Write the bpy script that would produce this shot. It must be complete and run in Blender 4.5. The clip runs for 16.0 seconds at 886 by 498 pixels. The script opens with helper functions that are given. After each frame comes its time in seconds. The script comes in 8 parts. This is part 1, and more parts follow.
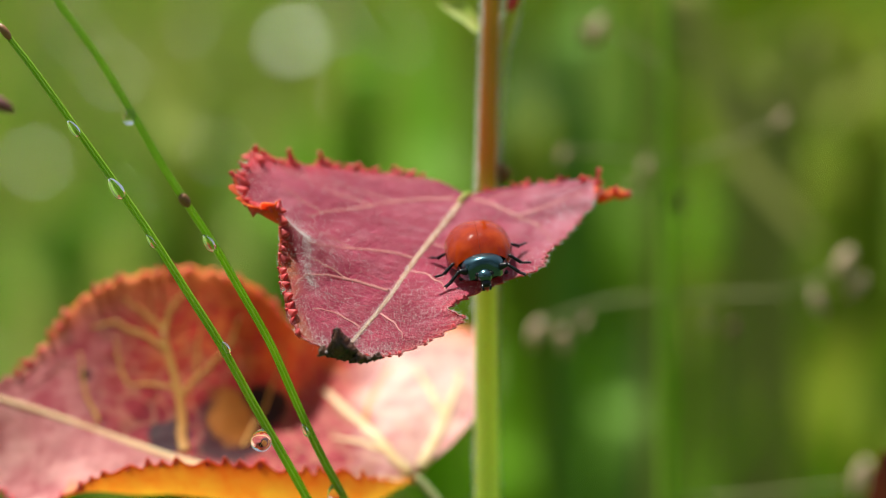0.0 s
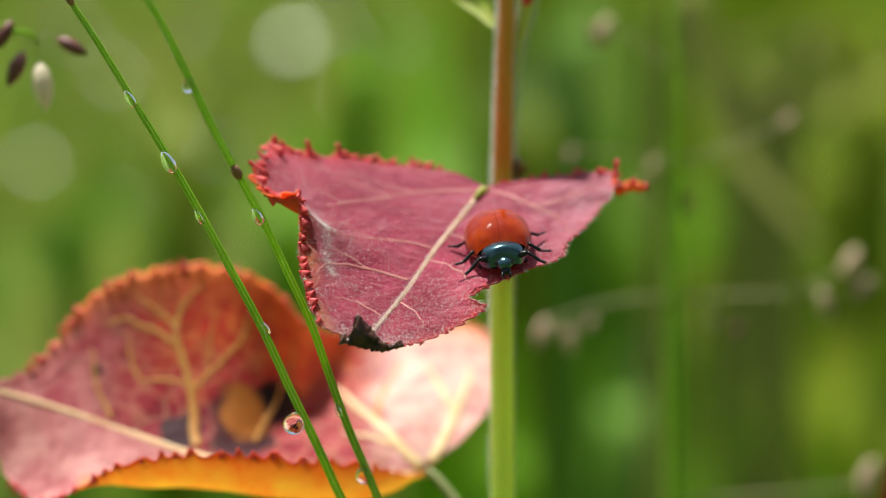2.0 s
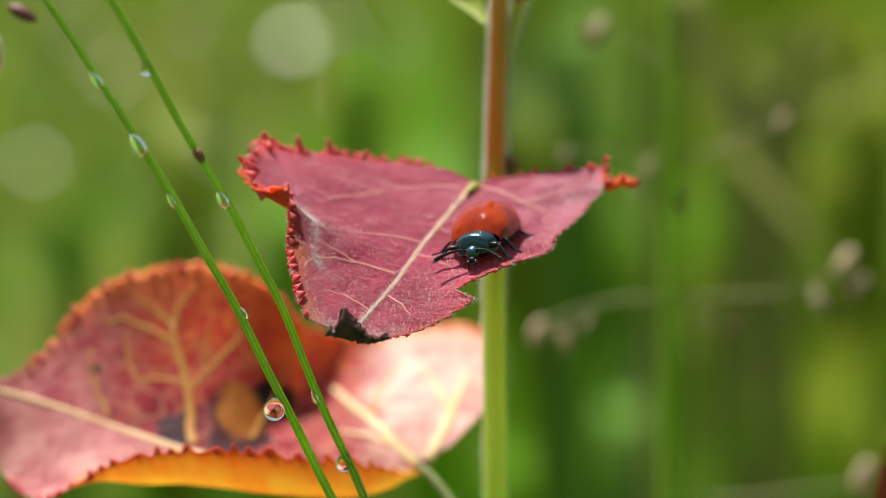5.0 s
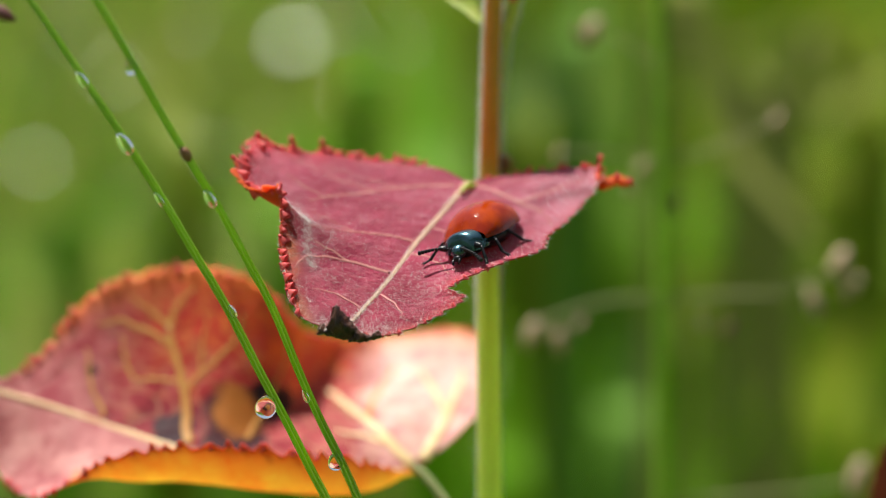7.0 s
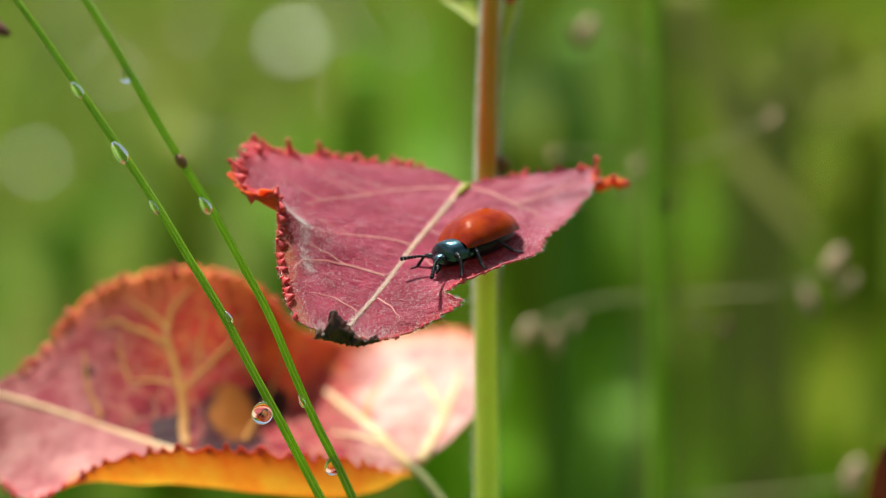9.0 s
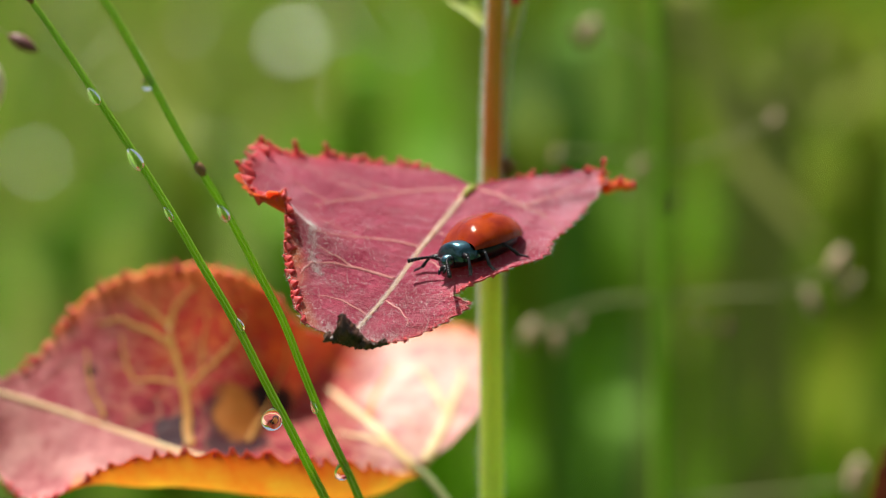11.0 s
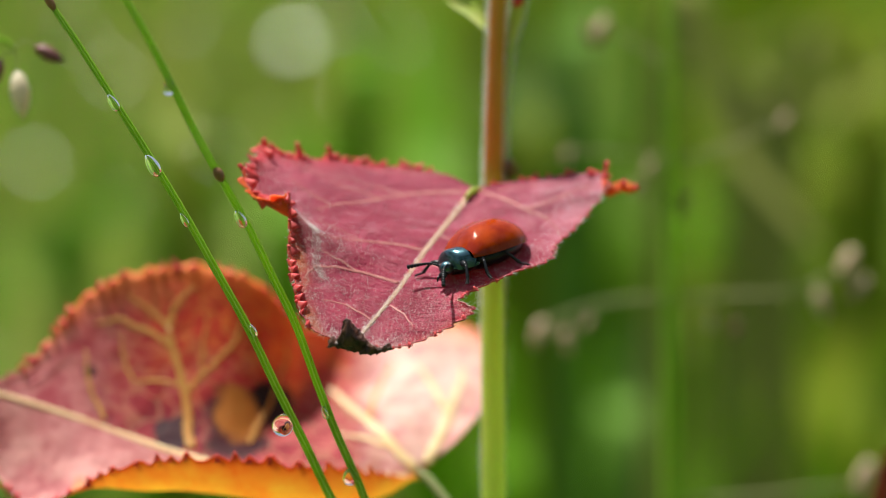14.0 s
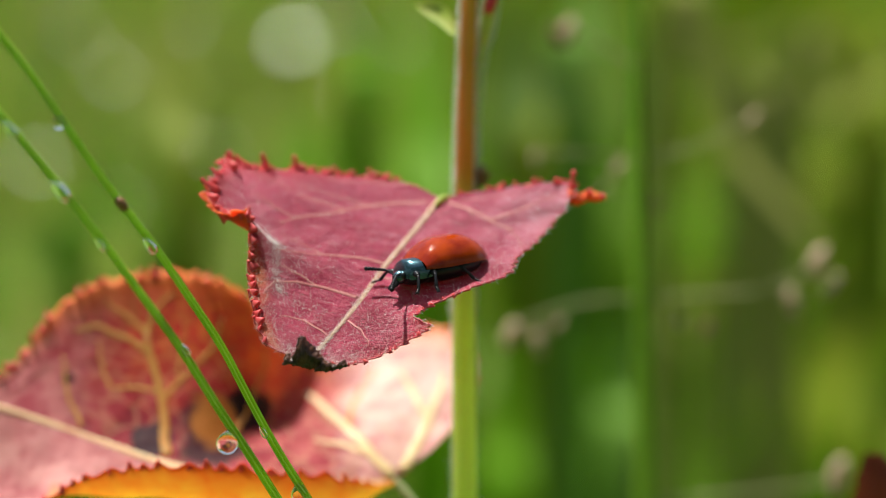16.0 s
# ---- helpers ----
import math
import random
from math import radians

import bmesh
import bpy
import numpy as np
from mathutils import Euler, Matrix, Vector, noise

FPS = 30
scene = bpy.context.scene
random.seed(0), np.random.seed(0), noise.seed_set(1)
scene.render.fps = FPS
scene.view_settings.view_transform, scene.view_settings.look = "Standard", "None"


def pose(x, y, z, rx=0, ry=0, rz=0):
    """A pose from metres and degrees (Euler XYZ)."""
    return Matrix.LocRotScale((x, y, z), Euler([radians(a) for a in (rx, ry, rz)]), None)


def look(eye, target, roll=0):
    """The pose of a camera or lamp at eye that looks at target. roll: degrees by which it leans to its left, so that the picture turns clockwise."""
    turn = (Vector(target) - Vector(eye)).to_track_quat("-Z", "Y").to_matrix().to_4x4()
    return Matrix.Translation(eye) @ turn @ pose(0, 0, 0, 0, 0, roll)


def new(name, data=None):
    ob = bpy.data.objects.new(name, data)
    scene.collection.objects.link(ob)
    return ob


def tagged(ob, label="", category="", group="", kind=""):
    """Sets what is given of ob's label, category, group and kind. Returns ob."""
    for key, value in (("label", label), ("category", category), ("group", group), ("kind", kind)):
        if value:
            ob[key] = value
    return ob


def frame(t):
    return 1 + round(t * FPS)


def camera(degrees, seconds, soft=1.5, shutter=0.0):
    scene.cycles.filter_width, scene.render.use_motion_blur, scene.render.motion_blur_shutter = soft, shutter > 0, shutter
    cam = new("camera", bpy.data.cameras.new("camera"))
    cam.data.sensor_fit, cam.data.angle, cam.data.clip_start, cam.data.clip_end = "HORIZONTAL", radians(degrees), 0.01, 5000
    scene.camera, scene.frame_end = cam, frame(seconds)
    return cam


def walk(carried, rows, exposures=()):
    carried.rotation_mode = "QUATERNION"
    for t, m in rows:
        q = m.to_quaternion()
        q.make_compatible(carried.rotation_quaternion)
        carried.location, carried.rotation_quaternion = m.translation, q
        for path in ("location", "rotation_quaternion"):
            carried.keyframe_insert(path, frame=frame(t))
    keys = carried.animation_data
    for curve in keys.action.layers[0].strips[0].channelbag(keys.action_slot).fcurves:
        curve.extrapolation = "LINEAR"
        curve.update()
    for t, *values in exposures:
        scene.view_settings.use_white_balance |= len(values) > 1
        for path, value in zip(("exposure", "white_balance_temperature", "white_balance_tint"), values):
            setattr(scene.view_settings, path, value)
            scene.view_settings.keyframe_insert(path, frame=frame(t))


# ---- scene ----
# A poplar leaf beetle turns round on a red autumn leaf; dewy grass sways in front, a blurred meadow lies behind.
EYE = (0.0, 0.0, 0.30)
FOCUS = 0.1645
SUN_TO = Vector((-0.25, 0.065, 0.96)).normalized()
MM = 0.001

# ---------------------------------------------------------------- camera
cam = camera(30.0, 16.0, soft=0.5)
cam.data.dof.use_dof = True
cam.data.dof.focus_distance = FOCUS
cam.data.dof.aperture_fstop = 7.8
walk(cam, [(0.0, pose(*EYE, 90, 0, 0)), (16.0, pose(*EYE, 90, 0, 0))], exposures=[(0.0, 0.80), (16.0, 0.80)])

# ---------------------------------------------------------------- light
world = bpy.data.worlds.new("sky")
scene.world = world
world.use_nodes = True
wn = world.node_tree.nodes
sky = wn.new("ShaderNodeTexSky")
sky.sky_type = 'NISHITA'
sky.sun_disc = False
sky.sun_elevation = math.asin(SUN_TO.z)
sky.sun_rotation = math.atan2(SUN_TO.x, SUN_TO.y)
haze = wn.new("ShaderNodeHueSaturation")
haze.inputs["Saturation"].default_value = 0.6
world.node_tree.links.new(sky.outputs[0], haze.inputs["Color"])
world.node_tree.links.new(haze.outputs[0], wn["Background"].inputs[0])
wn["Background"].inputs[1].default_value = 0.085
sun = new("sun", bpy.data.lights.new("sun", 'SUN'))
sun.data.energy = 4.6
sun.data.angle = radians(0.6)
sun.data.color = (1.0, 0.95, 0.86)
sun.matrix_basis = look(SUN_TO * 5.0, (0, 0, 0))


# ---------------------------------------------------------------- materials
class Mat:
    """A node material in the making."""

    def __init__(self, name):
        self.m = bpy.data.materials.new(name)
        self.m.use_nodes = True
        self.t = self.m.node_tree
        self.p = self.t.nodes["Principled BSDF"]
        self.out = self.t.nodes["Material Output"]

    def node(self, kind, **values):
        n = self.t.nodes.new(kind)
        for key, value in values.items():
            n.inputs[key.replace("_", " ")].default_value = value
        return n

    def link(self, a, b):
        self.t.links.new(a, b)

    def coords(self, which="Object"):
        return self.node("ShaderNodeTexCoord").outputs[which]

    def noise(self, scale, detail=3.0, rough=0.55, where=None, distort=0.0):
        n = self.node("ShaderNodeTexNoise", Scale=scale, Detail=detail, Roughness=rough, Distortion=distort)
        self.link(where or self.coords(), n.inputs["Vector"])
        return n.outputs["Fac"]

    def ramp(self, fac, *stops):
        n = self.node("ShaderNodeValToRGB")
        el = n.color_ramp.elements
        while len(el) < len(stops):
            el.new(0.5)
        for e, (at, col) in zip(el, stops):
            e.position = at
            e.color = (*col, 1.0) if len(col) == 3 else col
        self.link(fac, n.inputs[0])
        return n.outputs[0]

    def mix(self, fac, a, b, how='MIX'):
        n = self.t.nodes.new("ShaderNodeMix")
        n.data_type, n.blend_type = 'RGBA', how
        for value, slot in ((fac, 0), (a, 6), (b, 7)):
            if isinstance(value, (int, float)):
                n.inputs[slot].default_value = value
            elif isinstance(value, tuple):
                n.inputs[slot].default_value = (*value, 1.0)
            else:
                self.link(value, n.inputs[slot])
        return n.outputs[2]

    def bump(self, height, strength=0.3, distance=0.0002):
        n = self.node("ShaderNodeBump", Strength=strength, Distance=distance)
        self.link(height, n.inputs["Height"])
        self.link(n.outputs[0], self.p.inputs["Normal"])
        return n.outputs[0]

    def set(self, **values):
        for key, value in values.items():
            slot = self.p.inputs[key.replace("_", " ")]
            if isinstance(value, (int, float)):
                slot.default_value = value
            elif isinstance(value, tuple):
                slot.default_value = (*value, 1.0)
            else:
                self.link(value, slot)
        return self

    def thin(self, colour, share):
        """Lets part of the light through, as a leaf does."""
        tr = self.node("ShaderNodeBsdfTranslucent")
        if isinstance(colour, tuple):
            tr.inputs[0].default_value = (*colour, 1.0)
        else:
            self.link(colour, tr.inputs[0])
        mx = self.node("ShaderNodeMixShader")
        mx.inputs[0].default_value = share
        self.link(self.p.outputs[0], mx.inputs[1])
        self.link(tr.outputs[0], mx.inputs[2])
        self.link(mx.outputs[0], self.out.inputs[0])
        self.mixer = mx
        return self


def leaf_top_material():
    a = Mat("red_leaf_upper_side")

    def attr(name):
        n = a.node("ShaderNodeAttribute")
        n.attribute_name = name
        return n.outputs["Fac"]

    def span(value, lo, hi, y0=0.0, y1=1.0):
        n = a.node("ShaderNodeMapRange")
        a.link(value, n.inputs[0])
        for k, x in ((1, lo), (2, hi), (3, y0), (4, y1)):
            n.inputs[k].default_value = x
        return n.outputs[0]

    def times(*values):
        out = values[0]
        for v in values[1:]:
            out = a.mix(1.0, out, v, 'MULTIPLY')
        return out

    lv, lu, wall = attr("along"), attr("outward"), attr("wall")
    fibre = a.node("ShaderNodeCombineXYZ")
    for k, (value, gain) in enumerate(((lv, 130.0), (lu, 7.0))):
        m = a.node("ShaderNodeMath")
        m.operation = 'MULTIPLY'
        a.link(value, m.inputs[0])
        m.inputs[1].default_value = gain
        a.link(m.outputs[0], fibre.inputs[k])
    xyz = a.node("ShaderNodeSeparateXYZ")
    a.link(a.coords(), xyz.inputs[0])
    # crimson ground in cloudy patches
    c = a.ramp(a.noise(110, 5, 0.65), (0.34, (0.15, 0.004, 0.028)), (0.5, (0.35, 0.015, 0.070)), (0.66, (0.54, 0.060, 0.135)))
    # Paler towards back and right: sheen of the hairs put into the colour.
    far = span(xyz.outputs["Y"], -0.013, -0.001, 0.0, 0.8)
    c = a.mix(far, c, a.ramp(a.noise(120, 4, 0.6), (0.36, (0.25, 0.016, 0.056)), (0.64, (0.40, 0.068, 0.130))))
    east = span(xyz.outputs["X"], 0.002, 0.012, 0.0, 0.85)
    c = a.mix(east, c, a.ramp(a.noise(420, 6, 0.75, None, 0.8), (0.34, (0.26, 0.046, 0.090)), (0.5, (0.42, 0.14, 0.20)), (0.66, (0.62, 0.34, 0.41))))
    # darker cells between a fine net of paler veinlets
    net = a.node("ShaderNodeTexVoronoi", Scale=950.0)
    net.feature = 'DISTANCE_TO_EDGE'
    warp = a.node("ShaderNodeTexNoise", Scale=300.0)
    a.link(a.coords(), warp.inputs["Vector"])
    shift = a.node("ShaderNodeVectorMath")
    shift.operation = 'MULTIPLY_ADD'
    a.link(warp.outputs["Color"], shift.inputs[0])
    shift.inputs[1].default_value = (0.002, 0.002, 0.002)
    a.link(a.coords(), shift.inputs[2])
    a.link(shift.outputs[0], net.inputs["Vector"])
    c = a.mix(a.ramp(a.noise(420, 6, 0.72), (0.36, (0.5, 0.5, 0.5)), (0.52, (0, 0, 0))), c, (0.20, 0.006, 0.036))
    c = a.mix(a.ramp(net.outputs["Distance"], (0.0, (0.32, 0.32, 0.32)), (0.10, (0, 0, 0))), c, (0.46, 0.10, 0.12))
    # olive and rust towards the turned-up side wall
    c = a.mix(times(wall, a.ramp(a.noise(230, 4, 0.6), (0.40, (0.05, 0.05, 0.05)), (0.58, (0.85, 0.85, 0.85)))), c, (0.42, 0.15, 0.022))
    # pale hair fuzz and its sheen, put into the colour along the side veins
    streak = a.ramp(a.noise(1.0, 5, 0.7, fibre.outputs[0]), (0.46, (0, 0, 0)), (0.68, (1, 1, 1)))
    patch = a.ramp(a.noise(95, 3, 0.5), (0.40, (0.08, 0.08, 0.08)), (0.62, (0.8, 0.8, 0.8)))
    c = a.mix(times(streak, patch), c, (0.64, 0.33, 0.39))
    ridge = attr("ridge")
    c = a.mix(times(ridge, a.ramp(a.noise(800, 6, 0.8), (0.42, (0.05, 0.05, 0.05)), (0.62, (0.5, 0.5, 0.5)))), c, (0.66, 0.38, 0.43))
    # reddened margin
    rim = attr("rim")
    worn = times(rim, a.ramp(a.noise(260, 4), (0.25, (0.4, 0.4, 0.4)), (0.5, (1, 1, 1))), span(xyz.outputs["X"], -0.001, 0.005, 1.0, 0.12))
    c = a.mix(worn, c, (0.58, 0.018, 0.030))
    dots = a.node("ShaderNodeTexVoronoi", Scale=4200.0, Randomness=1.0)
    a.link(a.coords(), dots.inputs["Vector"])
    c = a.mix(a.ramp(dots.outputs["Distance"], (0.06, (0.6, 0.6, 0.6)), (0.17, (0, 0, 0))), c, (0.78, 0.42, 0.47))
    a.set(Base_Color=c, Roughness=0.5, Specular_IOR_Level=0.3, Sheen_Weight=0.10, Sheen_Roughness=0.4)
    swell = a.mix(0.3, a.noise(190, 2, 0.4), a.mix(0.22, a.noise(700, 6, 0.75), a.noise(1.0, 3, 0.6, fibre.outputs[0])))
    a.bump(swell, 1.0, 0.0024)
    return a.thin((0.75, 0.03, 0.06), 0.25).m


def leaf_under_material(name, c1, c2, through_colour, share):
    a = Mat(name)
    c = a.ramp(a.noise(170, 5, 0.65), (0.35, c1), (0.62, c2))
    rim = a.node("ShaderNodeAttribute")
    rim.attribute_name = "rim"
    c = a.mix(rim.outputs["Fac"], c, (0.80, 0.09, 0.03))
    a.set(Base_Color=c, Roughness=0.6)
    a.bump(a.noise(500, 4), 0.6, 0.0003)
    return a.thin(a.mix(0.25, c, through_colour), share).m


def lower_leaf_material():
    a = Mat("pink_leaf_upper_side")
    xyz = a.node("ShaderNodeSeparateXYZ")
    a.link(a.coords(), xyz.inputs[0])

    def band(axis, wobble, scale, lo, hi, up=True):
        n = a.node("ShaderNodeMath")
        n.operation = 'MULTIPLY_ADD'
        a.link(a.noise(scale, 4, 0.6), n.inputs[0])
        n.inputs[1].default_value = wobble
        a.link(xyz.outputs[axis], n.inputs[2])
        m = a.node("ShaderNodeMapRange")
        a.link(n.outputs[0], m.inputs[0])
        for k, value in ((1, lo + wobble / 2), (2, hi + wobble / 2), (3, 0.0 if up else 1.0), (4, 1.0 if up else 0.0)):
            m.inputs[k].default_value = value
        return m.outputs[0]

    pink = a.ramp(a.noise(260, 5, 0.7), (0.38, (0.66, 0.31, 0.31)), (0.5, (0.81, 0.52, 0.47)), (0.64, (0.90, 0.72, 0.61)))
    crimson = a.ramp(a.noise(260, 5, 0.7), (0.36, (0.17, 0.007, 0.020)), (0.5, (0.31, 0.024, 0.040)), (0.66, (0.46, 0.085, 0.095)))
    rose = a.ramp(a.noise(230, 5, 0.7), (0.40, (0.38, 0.055, 0.080)), (0.60, (0.64, 0.25, 0.25)))
    red = a.ramp(a.noise(210, 4, 0.65), (0.36, (0.44, 0.014, 0.028)), (0.50, (0.66, 0.048, 0.034)), (0.64, (0.84, 0.17, 0.04)))
    # Pale right lobe, crimson left: pigment, with light and shade added in colour.
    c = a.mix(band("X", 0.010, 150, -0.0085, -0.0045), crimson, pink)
    # Orange-red upper lobe: pigment, with light shining through it put into colour.
    lobe = a.mix(1.0, band("Z", 0.020, 140, 0.007, 0.016), band("X", 0.014, 90, -0.036, -0.026), 'MULTIPLY')
    lobe = a.mix(1.0, lobe, band("X", 0.004, 90, -0.010, -0.006, False), 'MULTIPLY')
    net = a.node("ShaderNodeTexVoronoi", Scale=420.0)
    net.feature = 'DISTANCE_TO_EDGE'
    warp = a.node("ShaderNodeTexNoise", Scale=160.0)
    a.link(a.coords(), warp.inputs["Vector"])
    shift = a.node("ShaderNodeVectorMath")
    shift.operation = 'MULTIPLY_ADD'
    a.link(warp.outputs["Color"], shift.inputs[0])
    shift.inputs[1].default_value = (0.006, 0.006, 0.006)
    a.link(a.coords(), shift.inputs[2])
    a.link(shift.outputs[0], net.inputs["Vector"])
    red = a.mix(a.ramp(net.outputs["Distance"], (0.0, (0.55, 0.55, 0.55)), (0.09, (0, 0, 0))), red, (0.85, 0.34, 0.07))
    c = a.mix(a.ramp(net.outputs["Distance"], (0.0, (0.30, 0.30, 0.30)), (0.11, (0, 0, 0))), c, (0.74, 0.46, 0.26))
    c = a.mix(lobe, c, red)
    c = a.mix(band("X", 0.010, 120, -0.041, -0.033, False), c, rose)
    rim = a.node("ShaderNodeAttribute")
    rim.attribute_name = "rim"
    c = a.mix(a.mix(1.0, rim.outputs["Color"], band("Z", 0.006, 140, 0.010, 0.017), 'MULTIPLY'), c, (0.92, 0.26, 0.06))
    fold = a.node("ShaderNodeAttribute")
    fold.attribute_name = "fold"
    front = a.node("ShaderNodeAttribute")
    front.attribute_name = "front"
    c = a.mix(front.outputs["Fac"], c, a.mix(0.2, rose, pink))
    yellow = a.ramp(a.noise(140, 4, 0.6), (0.36, (0.88, 0.30, 0.10)), (0.48, (0.92, 0.58, 0.16)), (0.60, (0.90, 0.74, 0.26)), (0.74, (0.72, 0.74, 0.22)))
    c = a.mix(fold.outputs["Fac"], c, yellow)
    a.set(Base_Color=c, Roughness=0.6, Specular_IOR_Level=0.25)
    a.bump(a.noise(260, 5, 0.6), 0.8, 0.0005)
    a.thin(a.mix(fold.outputs["Fac"], a.mix(0.3, c, (0.9, 0.14, 0.07)), a.mix(0.6, yellow, (1.0, 0.74, 0.18))), 0.25)
    share = a.node("ShaderNodeMapRange")
    a.link(fold.outputs["Fac"], share.inputs[0])
    share.inputs[3].default_value, share.inputs[4].default_value = 0.34, 0.55
    a.link(share.outputs[0], a.mixer.inputs[0])
    return a.m


def plain(name, c1, c2, scale, rough=0.5, relief=0.3, thin=0.0, **more):
    a = Mat(name)
    c = a.ramp(a.noise(scale, 4, 0.6), (0.3, c1), (0.7, c2))
    a.set(Base_Color=c, Roughness=rough, **more)
    a.bump(a.noise(scale * 3, 4), relief, 0.0001)
    if thin:
        a.thin(c, thin)
    return a.m


def stem_material():
    a = Mat("stem_bark")
    z = a.node("ShaderNodeSeparateXYZ")
    a.link(a.coords(), z.inputs[0])
    n = a.node("ShaderNodeMath")
    n.operation = 'MULTIPLY_ADD'
    a.link(a.noise(140, 3), n.inputs[0])
    n.inputs[1].default_value = 0.004
    a.link(z.outputs["Z"], n.inputs[2])
    c = a.ramp(n.outputs[0], (0.3035, (0.74, 0.88, 0.20)), (0.3085, (0.70, 0.50, 0.07)), (0.313, (0.72, 0.28, 0.02)), (0.324, (0.68, 0.21, 0.025)))
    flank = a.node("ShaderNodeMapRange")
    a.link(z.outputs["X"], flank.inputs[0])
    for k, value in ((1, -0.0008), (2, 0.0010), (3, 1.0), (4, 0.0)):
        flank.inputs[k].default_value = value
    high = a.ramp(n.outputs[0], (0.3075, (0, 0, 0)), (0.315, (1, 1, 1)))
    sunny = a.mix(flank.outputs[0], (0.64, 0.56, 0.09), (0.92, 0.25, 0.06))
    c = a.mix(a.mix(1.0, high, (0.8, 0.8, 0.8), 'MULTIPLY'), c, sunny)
    c = a.mix(a.ramp(a.noise(420, 4, 0.7), (0.50, (0, 0, 0)), (0.80, (0.25, 0.25, 0.25))), c, (0.75, 0.60, 0.20))
    a.set(Base_Color=c, Roughness=0.5)
    a.bump(a.noise(700, 4), 0.4, 0.0001)
    return a.thin(c, 0.6).m


def grass_material(name, dark, light, vary=True):
    a = Mat(name)
    c = a.ramp(a.noise(40, 3), (0.3, dark), (0.7, light))
    if vary:
        r = a.node("ShaderNodeNewGeometry").outputs["Random Per Island"]
        c = a.mix(a.ramp(r, (0.0, (0, 0, 0)), (1.0, (0.55, 0.55, 0.55))), c, (light[0] * 1.35, light[1] * 1.12, light[2]))
    a.set(Base_Color=c, Roughness=0.5, Specular_IOR_Level=0.15)
    return a.thin(c, 0.4).m


def ribbed_material():
    a = Mat("ribbed_grass_blade")
    c = a.ramp(a.noise(120, 4, 0.6), (0.3, (0.38, 0.62, 0.035)), (0.7, (0.50, 0.74, 0.06)))
    rib = a.node("ShaderNodeAttribute")
    rib.attribute_name = "rib"
    c = a.mix(a.ramp(rib.outputs["Fac"], (0.55, (0, 0, 0)), (1.0, (0.8, 0.8, 0.8))), c, (0.74, 0.90, 0.28))
    a.set(Base_Color=c, Roughness=0.38)
    return a.thin(c, 0.45).m


def glass_material():
    a = Mat("dew")
    a.set(Base_Color=(1.0, 1.0, 1.0), Roughness=0.0, IOR=1.33, Transmission_Weight=1.0)
    return a.m


def elytra_material():
    a = Mat("wing_case_red")
    c = a.ramp(a.noise(350, 3), (0.35, (0.21, 0.014, 0.0003)), (0.65, (0.34, 0.040, 0.0006)))
    a.set(Base_Color=c, Roughness=0.5, Specular_IOR_Level=0.0, Coat_Weight=1.0, Coat_Roughness=0.045, Coat_IOR=1.36)
    dents = a.mix(0.3, a.noise(520, 2, 0.5), a.noise(2600, 2, 0.5))
    lacquer = a.node("ShaderNodeBump", Strength=0.7, Distance=0.00020)
    a.link(dents, lacquer.inputs["Height"])
    a.link(lacquer.outputs[0], a.p.inputs["Coat Normal"])
    return a.m


M_LEAF = leaf_top_material()
M_UNDER = leaf_under_material("red_leaf_lower_side", (0.80, 0.10, 0.03), (0.90, 0.26, 0.05), (1.0, 0.22, 0.04), 0.5)
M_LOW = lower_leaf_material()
M_LOWUNDER = leaf_under_material("yellow_leaf_lower_side", (0.88, 0.28, 0.05), (0.92, 0.72, 0.15), (1.0, 0.85, 0.25), 0.6)
M_VEIN = plain("vein", (0.36, 0.17, 0.10), (0.55, 0.37, 0.22), 1700, 0.6, 0.8, 0.15)
M_SIDEVEIN = plain("side_vein", (0.38, 0.080, 0.085), (0.53, 0.21, 0.18), 700, 0.6, 0.8, 0.15)
M_LOWVEIN = plain("pale_vein", (0.78, 0.46, 0.23), (0.88, 0.66, 0.34), 180, 0.5, 0.3, 0.35)
M_ORANGEVEIN = plain("orange_vein", (0.52, 0.21, 0.035), (0.68, 0.40, 0.09), 180, 0.5, 0.3, 0.3)
M_GLAND = plain("leaf_gland", (0.70, 0.025, 0.055), (0.90, 0.17, 0.15), 1300, 0.45, 0.4, 0.4)
M_DULLTOOTH = plain("dull_tooth", (0.26, 0.012, 0.03), (0.42, 0.05, 0.07), 900, 0.5, 0.4, 0.2)
M_EDGE = plain("leaf_margin", (0.46, 0.015, 0.035), (0.66, 0.12, 0.14), 700, 0.5, 0.5, 0.3)
M_CREAMVEIN = plain("cream_vein", (0.86, 0.64, 0.30), (0.94, 0.82, 0.52), 300, 0.5, 0.3, 0.35)
M_FRILL = plain("orange_frill", (0.78, 0.04, 0.05), (0.95, 0.32, 0.08), 520, 0.5, 0.5, 0.6)
M_BURN = plain("withered", (0.004, 0.003, 0.003), (0.11, 0.040, 0.015), 1100, 0.38, 1.0)
M_HAIR = plain("fine_hair", (0.88, 0.84, 0.80), (0.97, 0.95, 0.92), 300, 0.5, 0.0, 0.3)
M_STEM = stem_material()
M_SHOOT = plain("young_leaf", (0.46, 0.50, 0.09), (0.60, 0.42, 0.12), 200, 0.5, 0.3, 0.25)
M_LEAFLET = plain("leaflet_yellow_green", (0.46, 0.62, 0.10), (0.66, 0.66, 0.18), 250, 0.5, 0.3, 0.5)
M_LEAFSTALK = plain("grey_green_stalk", (0.24, 0.30, 0.10), (0.40, 0.42, 0.20), 300, 0.5, 0.4, 0.3)
M_GRASS = ribbed_material()
M_NODE = plain("grass_node_brown", (0.20, 0.09, 0.03), (0.30, 0.14, 0.05), 600)
